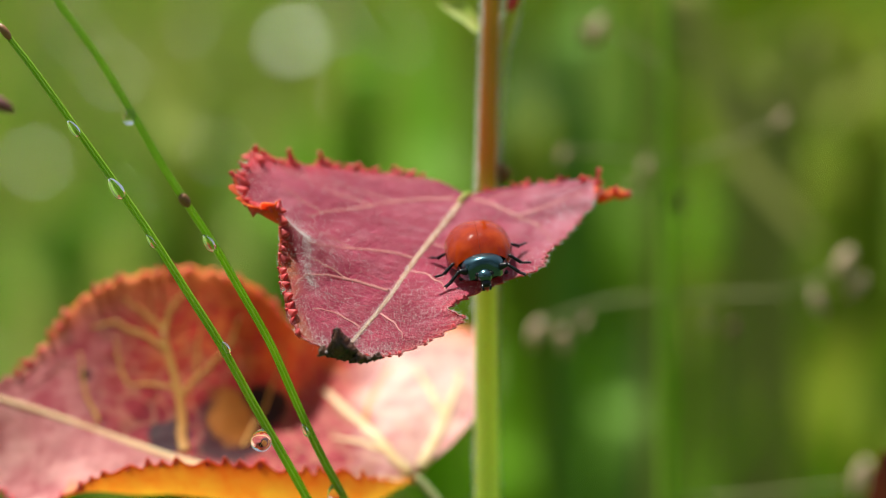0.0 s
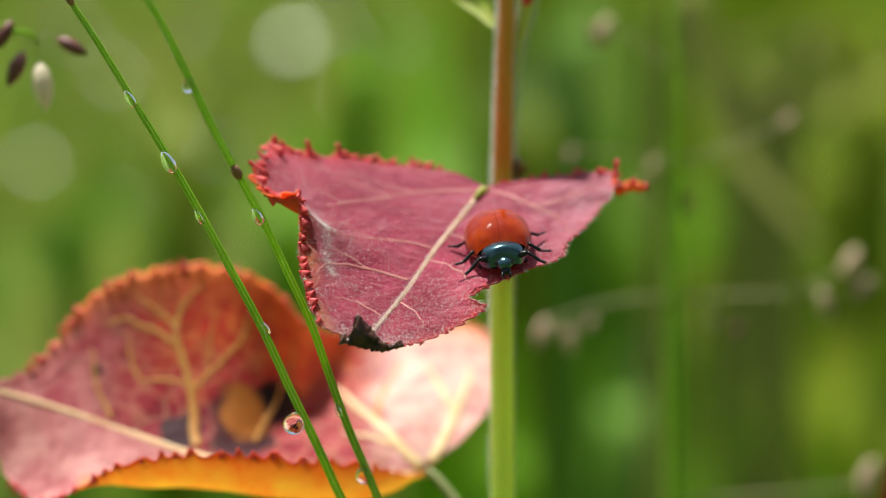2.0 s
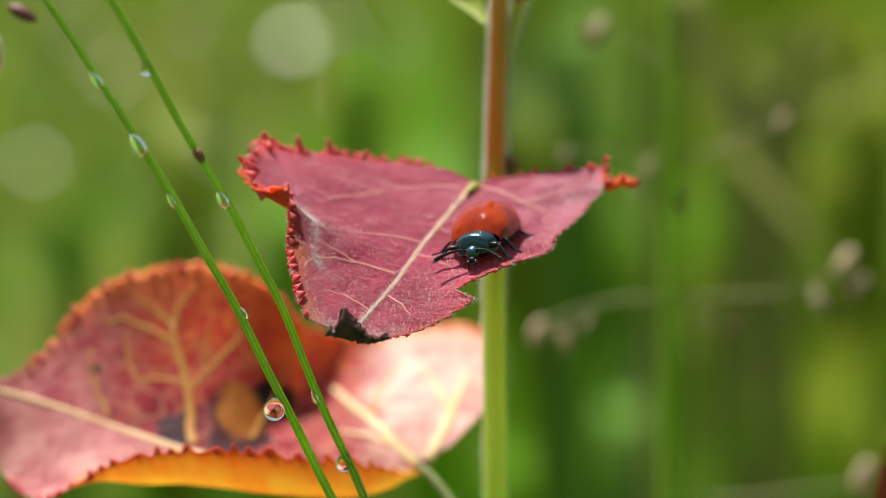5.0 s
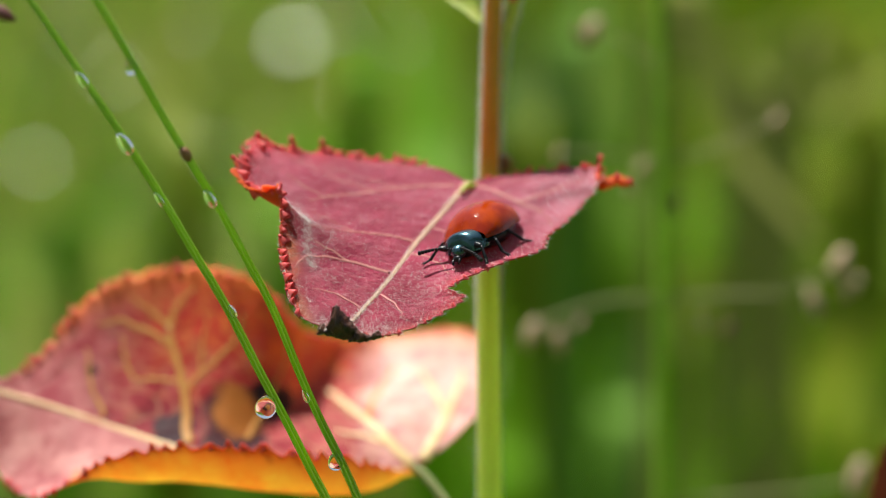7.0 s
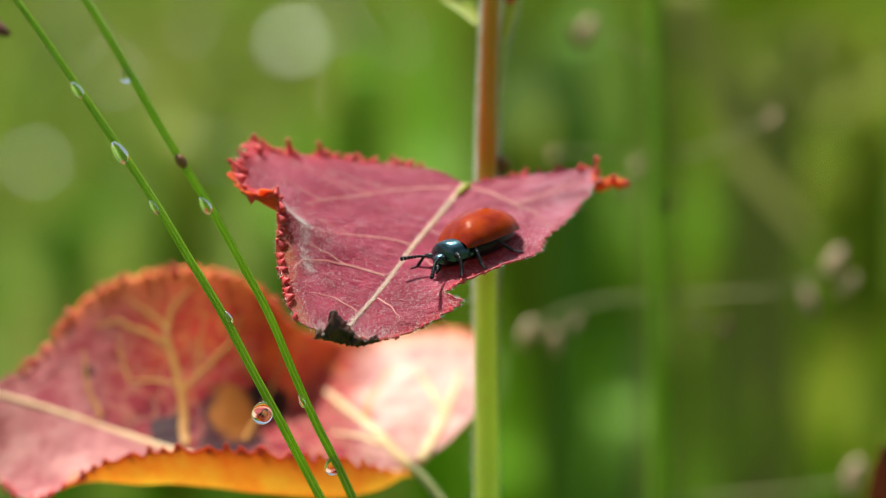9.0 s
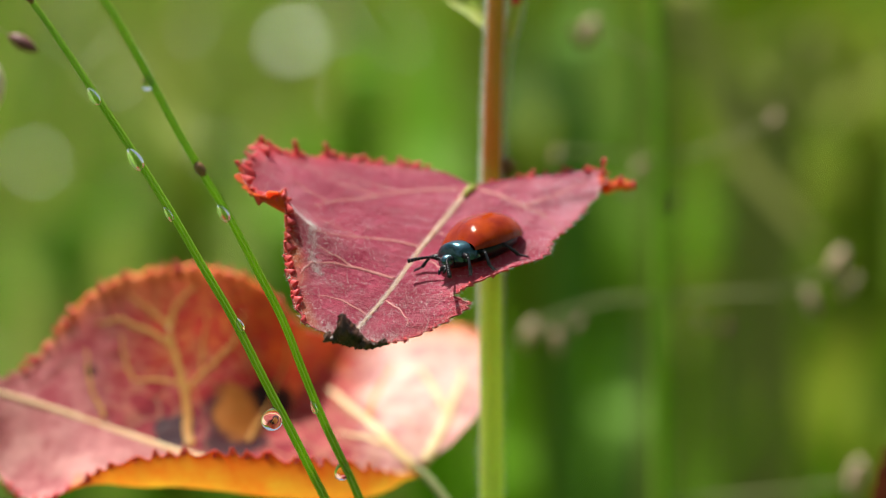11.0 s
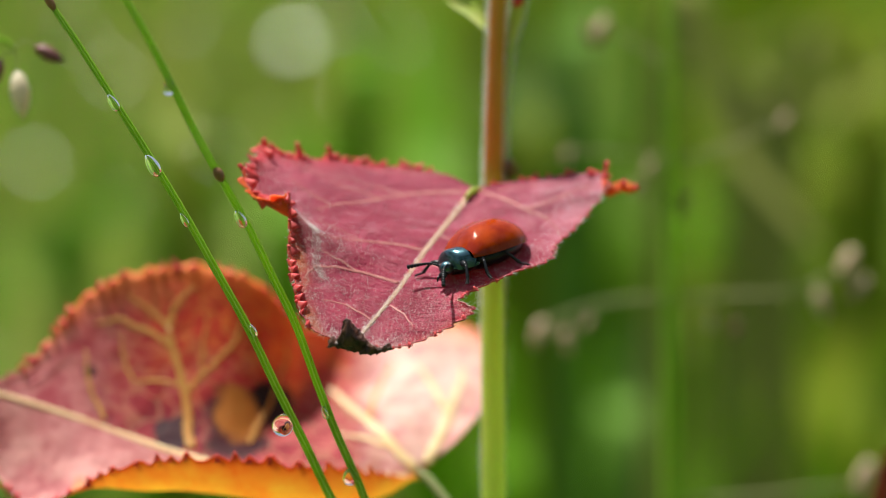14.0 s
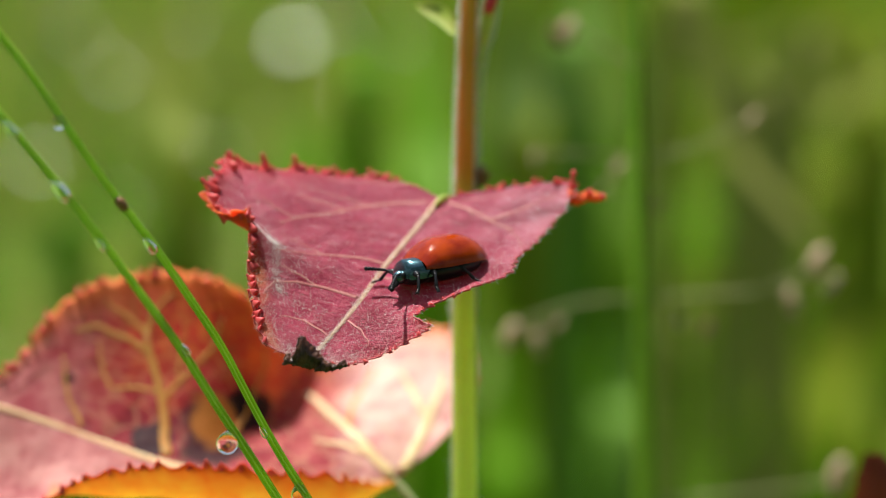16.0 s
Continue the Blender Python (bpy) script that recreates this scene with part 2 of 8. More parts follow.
M_DEW = glass_material()
M_ELYTRA = elytra_material()
M_PRONOTUM = plain("pronotum_blue_green", (0.026, 0.070, 0.088), (0.065, 0.15, 0.175), 900, 0.25, 0.35, 0.0, Metallic=0.9, Coat_Weight=0.6, Coat_Roughness=0.06)
M_BLACK = plain("beetle_black", (0.004, 0.005, 0.006), (0.010, 0.011, 0.014), 900, 0.36, 0.3, 0.0, Specular_IOR_Level=0.3)
M_EYE = plain("beetle_eye", (0.004, 0.004, 0.005), (0.008, 0.008, 0.008), 900, 0.12, 0.05)
M_SPIKELET = plain("spikelet_pink", (0.50, 0.34, 0.22), (0.72, 0.54, 0.36), 500, 0.5, 0.3, 0.25)
M_SPIKELET_DARK = plain("spikelet_purple", (0.16, 0.05, 0.05), (0.26, 0.10, 0.08), 500, 0.5, 0.3, 0.2)
M_SPIKELET_PALE = plain("spikelet_cream", (0.80, 0.62, 0.48), (0.92, 0.86, 0.62), 400, 0.5, 0.3, 0.3)
M_BRANCH = plain("dry_branch", (0.34, 0.38, 0.14), (0.46, 0.44, 0.22), 200, 0.7, 0.2, 0.3)
M_STALK = plain("green_stalk", (0.26, 0.48, 0.03), (0.34, 0.56, 0.06), 200, 0.7, 0.2, 0.4, Specular_IOR_Level=0.1)


# ---------------------------------------------------------------- building helpers
def mesh_of(name, verts, faces, mats, smooth=True, index=None):
    me = bpy.data.meshes.new(name)
    me.from_pydata([tuple(v) for v in verts], [], [tuple(int(i) for i in f) for f in faces])
    for m in mats if isinstance(mats, (list, tuple)) else [mats]:
        me.materials.append(m)
    if smooth:
        me.polygons.foreach_set("use_smooth", [True] * len(me.polygons))
    if index is not None:
        me.polygons.foreach_set("material_index", index)
    me.update()
    return me


def part(name, me, parent, label="", m=None):
    ob = new(name, me)
    ob.parent = parent
    if m is not None:
        ob.matrix_basis = m
    return tagged(ob, label) if label else ob


def spline(points, n):
    """A smooth curve through the points, at n even steps of its parameter."""
    p = np.array(points, float)
    p = np.vstack([2 * p[0] - p[1], p, 2 * p[-1] - p[-2]])
    t = np.linspace(0, len(p) - 3, n)
    i = np.minimum(t.astype(int), len(p) - 4)
    f = (t - i)[:, None]
    a, b, c, d = p[i], p[i + 1], p[i + 2], p[i + 3]
    return 0.5 * (2 * b + (c - a) * f + (2 * a - 5 * b + 4 * c - d) * f ** 2 + (3 * b - a - 3 * c + d) * f ** 3)


def tube(path, radii, sides=8, flat=1.0, up=(0, 0, 1)):
    """A closed tube along a path; flat squeezes it across the up direction."""
    path = np.array(path, float)
    n = len(path)
    radii = np.full(n, radii) if np.isscalar(radii) else np.interp(np.linspace(0, 1, n), np.linspace(0, 1, len(radii)), radii)
    tan = np.gradient(path, axis=0)
    tan /= np.linalg.norm(tan, axis=1)[:, None] + 1e-12
    if np.ndim(up) == 1 and np.abs(tan @ np.array(up, float)).mean() > 0.8:
        up = (0.0, 1.0, 0.0) if abs(up[2]) > 0.5 else (0.0, 0.0, 1.0)
    ref = np.broadcast_to(np.array(up, float), path.shape)
    side = np.cross(tan, ref)
    bad = np.linalg.norm(side, axis=1) < 1e-3
    side[bad] = np.cross(tan[bad], [1.0, 0.0, 0.02])
    side /= np.linalg.norm(side, axis=1)[:, None]
    top = np.cross(side, tan)
    verts, faces = [], []
    for k in range(n):
        for j in range(sides):
            w = 2 * math.pi * j / sides
            verts.append(path[k] + radii[k] * (math.cos(w) * side[k] + flat * math.sin(w) * top[k]))
    for k in range(n - 1):
        for j in range(sides):
            q = (j + 1) % sides
            faces.append((k * sides + j, k * sides + q, (k + 1) * sides + q, (k + 1) * sides + j))
    faces.append(tuple(range(sides))[::-1])
    faces.append(tuple((n - 1) * sides + j for j in range(sides)))
    return verts, faces


def join(*pieces):
    verts, faces = [], []
    for v, f in pieces:
        o = len(verts)
        verts += list(v)
        faces += [tuple(i + o for i in g) for g in f]
    return verts, faces


def blob(centre, size, rings=8, sides=12, lump=0.0, seed=0):
    """A rounded body, a little uneven where lump is given."""
    c, s = np.array(centre, float), np.array(size, float)
    verts, faces = [c + (0, 0, s[2])], []
    for i in range(1, rings):
        a = math.pi * i / rings
        for j in range(sides):
            b = 2 * math.pi * j / sides
            d = Vector((math.sin(a) * math.cos(b), math.sin(a) * math.sin(b), math.cos(a)))
            k = 1 + lump * noise.noise(d * 2.3 + Vector((seed, 0, 0)))
            verts.append(c + s * np.array(d) * k)
    verts.append(c - (0, 0, s[2]))
    last = len(verts) - 1
    for j in range(sides):
        q = (j + 1) % sides
        faces.append((0, 1 + j, 1 + q))
        for i in range(rings - 2):
            faces.append((1 + i * sides + j, 1 + (i + 1) * sides + j, 1 + (i + 1) * sides + q, 1 + i * sides + q))
        faces.append((last, 1 + (rings - 2) * sides + q, 1 + (rings - 2) * sides + j))
    return verts, faces


def hairs_mesh(name, roots, ways, length, width, mat, rng):
    """Many fine three-sided hairs."""
    roots, ways = np.array(roots), np.array(ways)
    n = len(roots)
    ways = ways + rng.normal(0, 0.45, ways.shape)
    ways /= np.linalg.norm(ways, axis=1)[:, None]
    long_ = length * rng.uniform(0.5, 1.3, n)[:, None]
    x = np.cross(ways, rng.normal(size=ways.shape))
    x /= np.linalg.norm(x, axis=1)[:, None]
    y = np.cross(ways, x)
    bend = rng.normal(0, 0.14, ways.shape) * long_
    verts = np.empty((n, 7, 3))
    for j in range(3):
        a = 2 * math.pi * j / 3
        ring = width * (math.cos(a) * x + math.sin(a) * y)
        verts[:, j] = roots + ring
        verts[:, 3 + j] = roots + ways * long_ * 0.55 + ring * 0.7 + bend * 0.15
    verts[:, 6] = roots + ways * long_ + bend
    faces = []
    for k in range(n):
        o = 7 * k
        for j in range(3):
            q = (j + 1) % 3
            faces.append((o + j, o + q, o + 3 + q, o + 3 + j))
            faces.append((o + 3 + j, o + 3 + q, o + 6))
    return mesh_of(name, verts.reshape(-1, 3), faces, mat)


# ---------------------------------------------------------------- ground and meadow
def bank_height(x, y):
    """Level round the sapling, then a grassy bank that rises behind it."""
    s = min(max((y - 0.7) / 3.3, 0.0), 1.0)
    return 1.4 * s * s * (3 - 2 * s) + 0.03 * noise.noise(Vector((x * 1.5, y * 1.5, 0.0))) * min(abs(y) / 1.0, 1.0)


def build_ground():
    a = Mat("meadow_ground")
    xyz = a.node("ShaderNodeSeparateXYZ")
    a.link(a.coords(), xyz.inputs[0])
    across = a.node("ShaderNodeMath")
    across.operation = 'MULTIPLY_ADD'
    a.link(a.noise(5, 4, 0.6), across.inputs[0])
    across.inputs[1].default_value = 0.9
    a.link(xyz.outputs["X"], across.inputs[2])
    c = a.ramp(across.outputs[0], (0.0, (0.185, 0.245, 0.035)), (0.30, (0.18, 0.245, 0.03)), (0.45, (0.085, 0.18, 0.008)), (0.62, (0.115, 0.205, 0.009)), (0.85, (0.155, 0.195, 0.010)))
    low = a.ramp(xyz.outputs["Z"], (0.15, (0.75, 0.75, 0.75)), (0.42, (0, 0, 0)))
    c = a.mix(low, c, (0.10, 0.26, 0.006))
    c = a.mix(a.ramp(a.noise(16, 4), (0.42, (0, 0, 0)), (0.68, (0.45, 0.45, 0.45))), c, (0.075, 0.15, 0.006))
    # Dark near ground: shade between dense grass stems put into the colour.
    near = a.ramp(xyz.outputs["Y"], (0.55, (1, 1, 1)), (0.95, (0, 0, 0)))
    c = a.mix(near, c, (0.045, 0.08, 0.010))
    a.set(Base_Color=c, Roughness=0.9)
    a.bump(a.noise(30, 5), 0.8, 0.02)
    edge = np.concatenate([-np.geomspace(300, 4.4, 9), np.linspace(-4, 4, 41), np.geomspace(4.4, 300, 9)])
    verts = [(x, y, bank_height(x, y)) for y in edge for x in edge]
    w = len(edge)
    faces = [(j * w + i, j * w + i + 1, (j + 1) * w + i + 1, (j + 1) * w + i) for j in range(w - 1) for i in range(w - 1)]
    g = new("ground", mesh_of("ground", verts, faces, a.m))
    tagged(g, "grassy meadow ground rising to a bank", "ground", kind="structure")


def meadow(name, label, count, y0, y1, tall, wide, mat, seed, lean=0.35, spread=0.36, across=(-1.0, 1.0)):
    """Many arching grass leaves, rooted in the ground."""
    rng = np.random.default_rng(seed)
    verts, faces = [], []
    for k in range(count):
        y = y0 + (y1 - y0) * rng.random() ** 0.7
        x = rng.uniform(*across) * (0.12 + spread * y)
        h = tall * rng.uniform(0.55, 1.2)
        w = wide * rng.uniform(0.5, 1.3)
        a = rng.uniform(0, 2 * math.pi)
        d = np.array([math.cos(a), math.sin(a) * 0.6, 0]) * lean * rng.uniform(0.2, 1.3) * h
        s = rng.uniform(0, math.pi)
        side = np.array([math.cos(s), math.sin(s) * 0.5, 0])
        root = np.array([x, y, bank_height(x, y) - 0.005])
        o = len(verts)
        for i, f in enumerate((0, 0.35, 0.7, 1.0)):
            p = root + d * f * f + np.array([0, 0, h * (f - 0.18 * f * f)])
            ww = w * (1 - f ** 2.2) + 0.0003
            verts += [p - side * ww / 2, p + side * ww / 2]
        faces += [(o + 2 * i, o + 2 * i + 1, o + 2 * i + 3, o + 2 * i + 2) for i in range(3)]
    ob = new(name, mesh_of(name, verts, faces, mat))
    return tagged(ob, label, "grass", kind="stuff")


build_ground()


def build_unseen_hedge():
    """Unseen leafy hedge, added behind the camera and at its sides to darken reflections."""
    rng = np.random.default_rng(21)
    verts, faces = [], []
    for k in range(14000):
        w = rng.uniform(math.radians(165), math.radians(375))
        z = 3.6 * rng.random() ** 0.8 * (0.8 + 0.2 * math.sin(5 * w))
        d = 3.0 + rng.normal(0, 0.18)
        c = np.array([d * math.cos(w), d * math.sin(w), z - 0.02])
        a, b = rng.normal(size=3), rng.normal(size=3)
        a /= np.linalg.norm(a)
        b -= a * (a @ b)
        b /= np.linalg.norm(b)
        s = rng.uniform(0.04, 0.09)
        o = len(verts)
        verts += [c - a * s, c - b * s * 0.5, c + a * s, c + b * s * 0.5]
        faces.append((o, o + 1, o + 2, o + 3))
    tagged(new("hedge", mesh_of("hedge", verts, faces, M_UNSEEN_HEDGE)), "unseen dark green hedge added to darken reflections", "hedge", kind="stuff")


M_UNSEEN_HEDGE = grass_material("unseen_hedge_green", (0.03, 0.07, 0.008), (0.06, 0.12, 0.015))
build_unseen_hedge()
M_MEADOW = grass_material("meadow_green", (0.10, 0.31, 0.003), (0.17, 0.40, 0.008))
M_MEADOW_PALE = grass_material("meadow_pale", (0.20, 0.28, 0.040), (0.29, 0.37, 0.070))
M_MEADOW_OLIVE = grass_material("meadow_olive", (0.145, 0.225, 0.008), (0.22, 0.30, 0.016))
meadow("meadow_grass", "fresh green meadow grass on the bank", 900, 0.6, 3.6, 0.30, 0.012, M_MEADOW, 1)
meadow("meadow_grass", "olive green meadow grass on the bank", 500, 0.9, 3.6, 0.34, 0.014, M_MEADOW_OLIVE, 2, 0.35, 0.36, (-0.2, 1.0))
meadow("meadow_grass", "pale bluish meadow grass on the bank", 420, 0.8, 3.4, 0.34, 0.016, M_MEADOW_PALE, 3, 0.35, 0.36, (-1.0, 0.1))
M_MEADOW_DEEP = grass_material("meadow_deep", (0.08, 0.21, 0.005), (0.12, 0.27, 0.008))
meadow("meadow_grass", "arching fresh green grass on the bank", 110, 0.9, 2.4, 0.30, 0.022, M_MEADOW, 11, 1.5, 0.34)
meadow("meadow_grass", "arching pale grass on the bank", 300, 0.9, 2.4, 0.32, 0.024, M_MEADOW_PALE, 12, 1.6, 0.34, (-1.0, 0.15))
meadow("meadow_grass", "arching olive grass on the bank", 220, 0.9, 2.4, 0.32, 0.024, M_MEADOW_OLIVE, 13, 1.6, 0.34, (0.1, 1.0))
meadow("tall_grass", "tall green grass leaves behind the sapling", 26, 0.45, 0.75, 0.36, 0.010, M_MEADOW, 4, 0.3, 0.25, (0.0, 0.7))
meadow("tall_grass", "fresh green grass tuft on the bank", 150, 0.75, 1.15, 0.22, 0.014, M_MEADOW, 6, 0.3, 0.2, (0.25, 0.85))
meadow("tall_grass", "deep green tall grass stems", 7, 0.7, 1.0, 0.45, 0.014, M_MEADOW, 7, 0.6, 0.2, (0.2, 0.75))


def backdrop_leaf(label, foot, tip, width, mat, bow=0.0):
    """One broad grass leaf of the meadow, out of focus behind the sapling."""
    foot, tip = np.array(foot), np.array(tip)
    tip = tip + np.array([0, (0.3 if mat is M_FRESH else 0.5) * (tip[2] - foot[2]), 0])
    root = np.array([foot[0] + 0.1 * (foot[0] - tip[0]), foot[1], bank_height(foot[0], foot[1]) - 0.005])
    p = spline([root, foot, foot * 0.5 + tip * 0.5 + np.array([bow, 0, 0]), tip], 24)
    verts, faces = [], []
    for i in range(24):
        f = i / 23
        w = width / 2 * (1 - f ** 5) ** 0.8 + 0.0004
        fold = 0.25 * w
        verts += [p[i] - (w, 0, 0), p[i] + (0, fold, 0), p[i] + (w, 0, 0)]
    faces = [(3 * i + j, 3 * i + j + 1, 3 * i + j + 4, 3 * i + j + 3) for i in range(23) for j in range(2)]
    n = len(verts)
    verts += [q + np.array([0, 0.0006, 0]) for q in verts]
    faces += [tuple(n + k for k in f[::-1]) for f in faces]
    ob = new("grass_leaf", mesh_of("grass_leaf", verts, faces, mat))
    return tagged(ob, label, "grass", "blurred meadow leaves")


M_BLUISH = grass_material("bluish_green", (0.12, 0.29, 0.030), (0.17, 0.35, 0.055))
M_PALEBLADE = grass_material("pale_blade", (0.24, 0.30, 0.06), (0.32, 0.36, 0.10))
# Darker copy of the meadow green: shade put into the leaf colour.
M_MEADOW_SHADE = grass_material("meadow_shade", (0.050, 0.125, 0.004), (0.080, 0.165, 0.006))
M_FRESH = grass_material("fresh_green", (0.105, 0.31, 0.004), (0.165, 0.41, 0.008))
for label, foot, tip, width, mat, bow in (
        ("broad olive green grass leaf, out of focus", (0.0354, 0.5880, 0.3042), (0.0585, 0.5880, 0.4007), 0.020, M_MEADOW_OLIVE, 0.0),
        ("bright green upright grass leaf, out of focus", (-0.0648, 0.6680, 0.2820), (-0.0557, 0.6680, 0.3596), 0.022, M_MEADOW, 0.0),
        ("bright green upright grass leaf, out of focus", (0.0227, 0.5480, 0.1953), (0.0199, 0.5480, 0.2777), 0.014, M_FRESH, 0.0),
        ("bright green upright grass leaf, out of focus", (0.0514, 0.5880, 0.1877), (0.0494, 0.5880, 0.2761), 0.024, M_FRESH, 0.0),
        ("green upright grass leaf, out of focus", (0.0767, 0.6680, 0.2637), (0.0801, 0.6680, 0.4189), 0.020, M_MEADOW_DEEP, 0.0),
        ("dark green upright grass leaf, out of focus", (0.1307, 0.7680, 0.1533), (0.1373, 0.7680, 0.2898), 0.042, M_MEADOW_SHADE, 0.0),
        ("olive grass leaf leaning aside, out of focus", (0.1359, 0.7280, 0.3276), (0.2030, 0.7280, 0.3873), 0.022, M_MEADOW_OLIVE, 0.0),
        ("dark olive grass leaf, out of focus", (0.2258, 0.8680, 0.3418), (0.2272, 0.8680, 0.4486), 0.030, M_MEADOW_OLIVE, 0.0),
        ("bright green grass leaf, out of focus", (0.1684, 0.6880, 0.1921), (0.1754, 0.6880, 0.3026), 0.030, M_MEADOW_OLIVE, 0.0),
        ("green upright grass leaf, out of focus", (-0.0063, 0.7680, 0.2793), (-0.0102, 0.7680, 0.4315), 0.030, M_MEADOW, 0.0),
        ("dark green grass leaf, out of focus", (-0.1436, 0.8680, 0.2766), (-0.1332, 0.8680, 0.3537), 0.032, M_MEADOW_DEEP, 0.0),
        ("olive grass leaf leaning aside, out of focus", (0.1287, 0.8080, 0.2506), (0.1756, 0.8080, 0.3307), 0.020, M_MEADOW_OLIVE, 0.0),
        ("pale grass leaf leaning aside, out of focus", (-0.1347, 0.8680, 0.3418), (-0.1792, 0.8680, 0.4249), 0.024, M_MEADOW_PALE, 0.0),
        ("fresh green grass leaf leaning aside, out of focus", (-0.1834, 0.8080, 0.2892), (-0.1640, 0.8080, 0.3389), 0.026, M_FRESH, 0.0),
        ("deep green grass leaf leaning aside, out of focus", (0.1135, 0.7280, 0.1609), (0.1011, 0.7280, 0.2505), 0.022, M_MEADOW_DEEP, 0.0),
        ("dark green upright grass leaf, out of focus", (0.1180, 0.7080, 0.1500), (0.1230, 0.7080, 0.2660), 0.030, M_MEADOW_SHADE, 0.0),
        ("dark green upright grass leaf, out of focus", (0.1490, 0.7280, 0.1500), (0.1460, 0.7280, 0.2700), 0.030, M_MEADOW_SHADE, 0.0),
        ("olive grass leaf leaning aside, out of focus", (0.2303, 0.9680, 0.3069), (0.1972, 0.9680, 0.3963), 0.030, M_MEADOW_OLIVE, 0.0),
        ("bright green upright grass leaf, out of focus", (0.0388, 0.6280, 0.1800), (0.0399, 0.6280, 0.2637), 0.030, M_FRESH, 0.0),
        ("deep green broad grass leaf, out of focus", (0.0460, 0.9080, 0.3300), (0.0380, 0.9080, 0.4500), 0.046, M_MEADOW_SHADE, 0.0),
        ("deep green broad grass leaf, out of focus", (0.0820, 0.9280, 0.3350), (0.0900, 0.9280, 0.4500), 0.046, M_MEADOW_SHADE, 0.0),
        ("bluish green broad grass leaf, out of focus", (0.0290, 0.6080, 0.1850), (0.0330, 0.6080, 0.2760), 0.022, M_BLUISH, 0.0),
        ("bluish green broad grass leaf, out of focus", (0.0480, 0.6480, 0.1900), (0.0450, 0.6480, 0.2680), 0.022, M_BLUISH, 0.0),
        ("bluish green grass leaf, out of focus", (0.0610, 0.5680, 0.2150), (0.0690, 0.5680, 0.2800), 0.016, M_BLUISH, 0.0),
        ("pale bluish grass leaf leaning aside, out of focus", (0.0360, 0.4680, 0.3280), (0.0430, 0.4680, 0.3850), 0.011, M_BLUISH, 0.0),
        ("slender pale grass leaf leaning aside, out of focus", (0.0900, 0.4280, 0.3290), (0.1280, 0.4280, 0.3560), 0.007, M_PALEBLADE, 0.0),
        ("slender pale grass leaf leaning aside, out of focus", (0.0520, 0.3880, 0.3420), (0.0840, 0.3880, 0.3000), 0.005, M_PALEBLADE, 0.0),
        ("slender olive grass leaf, out of focus", (-0.0700, 0.4480, 0.2950), (-0.0820, 0.4480, 0.3800), 0.009, M_MEADOW_OLIVE, 0.0),
        ("slender fresh green grass leaf, out of focus", (-0.0220, 0.4280, 0.3150), (-0.0170, 0.4280, 0.3700), 0.008, M_FRESH, 0.0),
        ("slender fresh green grass leaf, out of focus", (0.0960, 0.4680, 0.2250), (0.1040, 0.4680, 0.3000), 0.009, M_MEADOW_OLIVE, 0.0),
        ("pale olive grass leaf bent aside, out of focus", (0.1120, 0.6080, 0.3350), (0.1590, 0.6080, 0.3640), 0.018, M_PALEBLADE, 0.0),
        ("pale olive grass leaf bent aside, out of focus", (0.0910, 0.6880, 0.3690), (0.1440, 0.6880, 0.3930), 0.018, M_PALEBLADE, 0.0),
        ("pale green grass leaf, out of focus", (-0.1796, 0.6880, 0.1921), (-0.1773, 0.6880, 0.2908), 0.024, M_MEADOW_PALE, 0.0)):
    backdrop_leaf(label, foot, tip, width, mat, bow)


def glint_leaf(at, size, rough):
    """Made-up wet leaf on a thin stalk, aimed to give a blurred sun glint."""
    at = Vector(at)
    n = ((Vector(EYE) - at).normalized() + SUN_TO).normalized()
    verts, faces = blob((0, 0, 0), (size, 0.8 * size, 0.04 * size), 6, 14, 0.2, size * 700)
    ob = new("glint_leaf", mesh_of("glint_leaf", verts, faces, rough))
    ob.matrix_basis = Matrix.LocRotScale(at, n.to_track_quat('Z', 'Y'), None)
    foot = Vector((at.x + 0.01, at.y + 0.02, bank_height(at.x, at.y) - 0.01))
    path = [tuple(ob.matrix_basis.inverted() @ p) for p in (at - n * 0.02 * size, at.lerp(foot, 0.4) + Vector((0.01, 0.0, 0.0)), foot)]
    part("leaf_stalk", mesh_of("leaf_stalk", *tube(spline(path, 10), 0.0012, 6), M_STALK), ob)
    return tagged(ob, "made-up wet leaf aimed to glint as a blurred disc", "leaf", "glinting wet leaves")


M_GLINT = plain("glint_leaf_green", (0.10, 0.20, 0.03), (0.18, 0.27, 0.06), 60, 0.36, 0.0)
for place, size in (((-0.1425, 1.5680, 0.4977), 0.0095), ((-0.0836, 1.5680, 0.4479), 0.0065), ((-0.3907, 1.5680, 0.3820), 0.008), ((-0.2275, 1.6680, 0.4003), 0.004), ((-0.2743, 1.7680, 0.5423), 0.005),
                    ((-0.3329, 1.6680, 0.4773), 0.005), ((0.3040, 1.4680, 0.3933), 0.004), ((0.0503, 1.2680, 0.2138), 0.004),
                    ((-0.1010, 1.5080, 0.5080), 0.0050), ((-0.1780, 1.6280, 0.4420), 0.0035), ((-0.0380, 1.5480, 0.4980), 0.0030), ((-0.2420, 1.5980, 0.4650), 0.0035), ((-0.3650, 1.6480, 0.5150), 0.0040),
                    ((-0.2010, 1.6680, 0.3580), 0.0030), ((-0.3050, 1.5680, 0.3450), 0.0030), ((0.1240, 1.4680, 0.4980), 0.0040), ((0.3720, 1.5280, 0.2480), 0.0035), ((0.3350, 1.4880, 0.3000), 0.0030)):
    glint_leaf(place, 1.45 * size, M_GLINT)


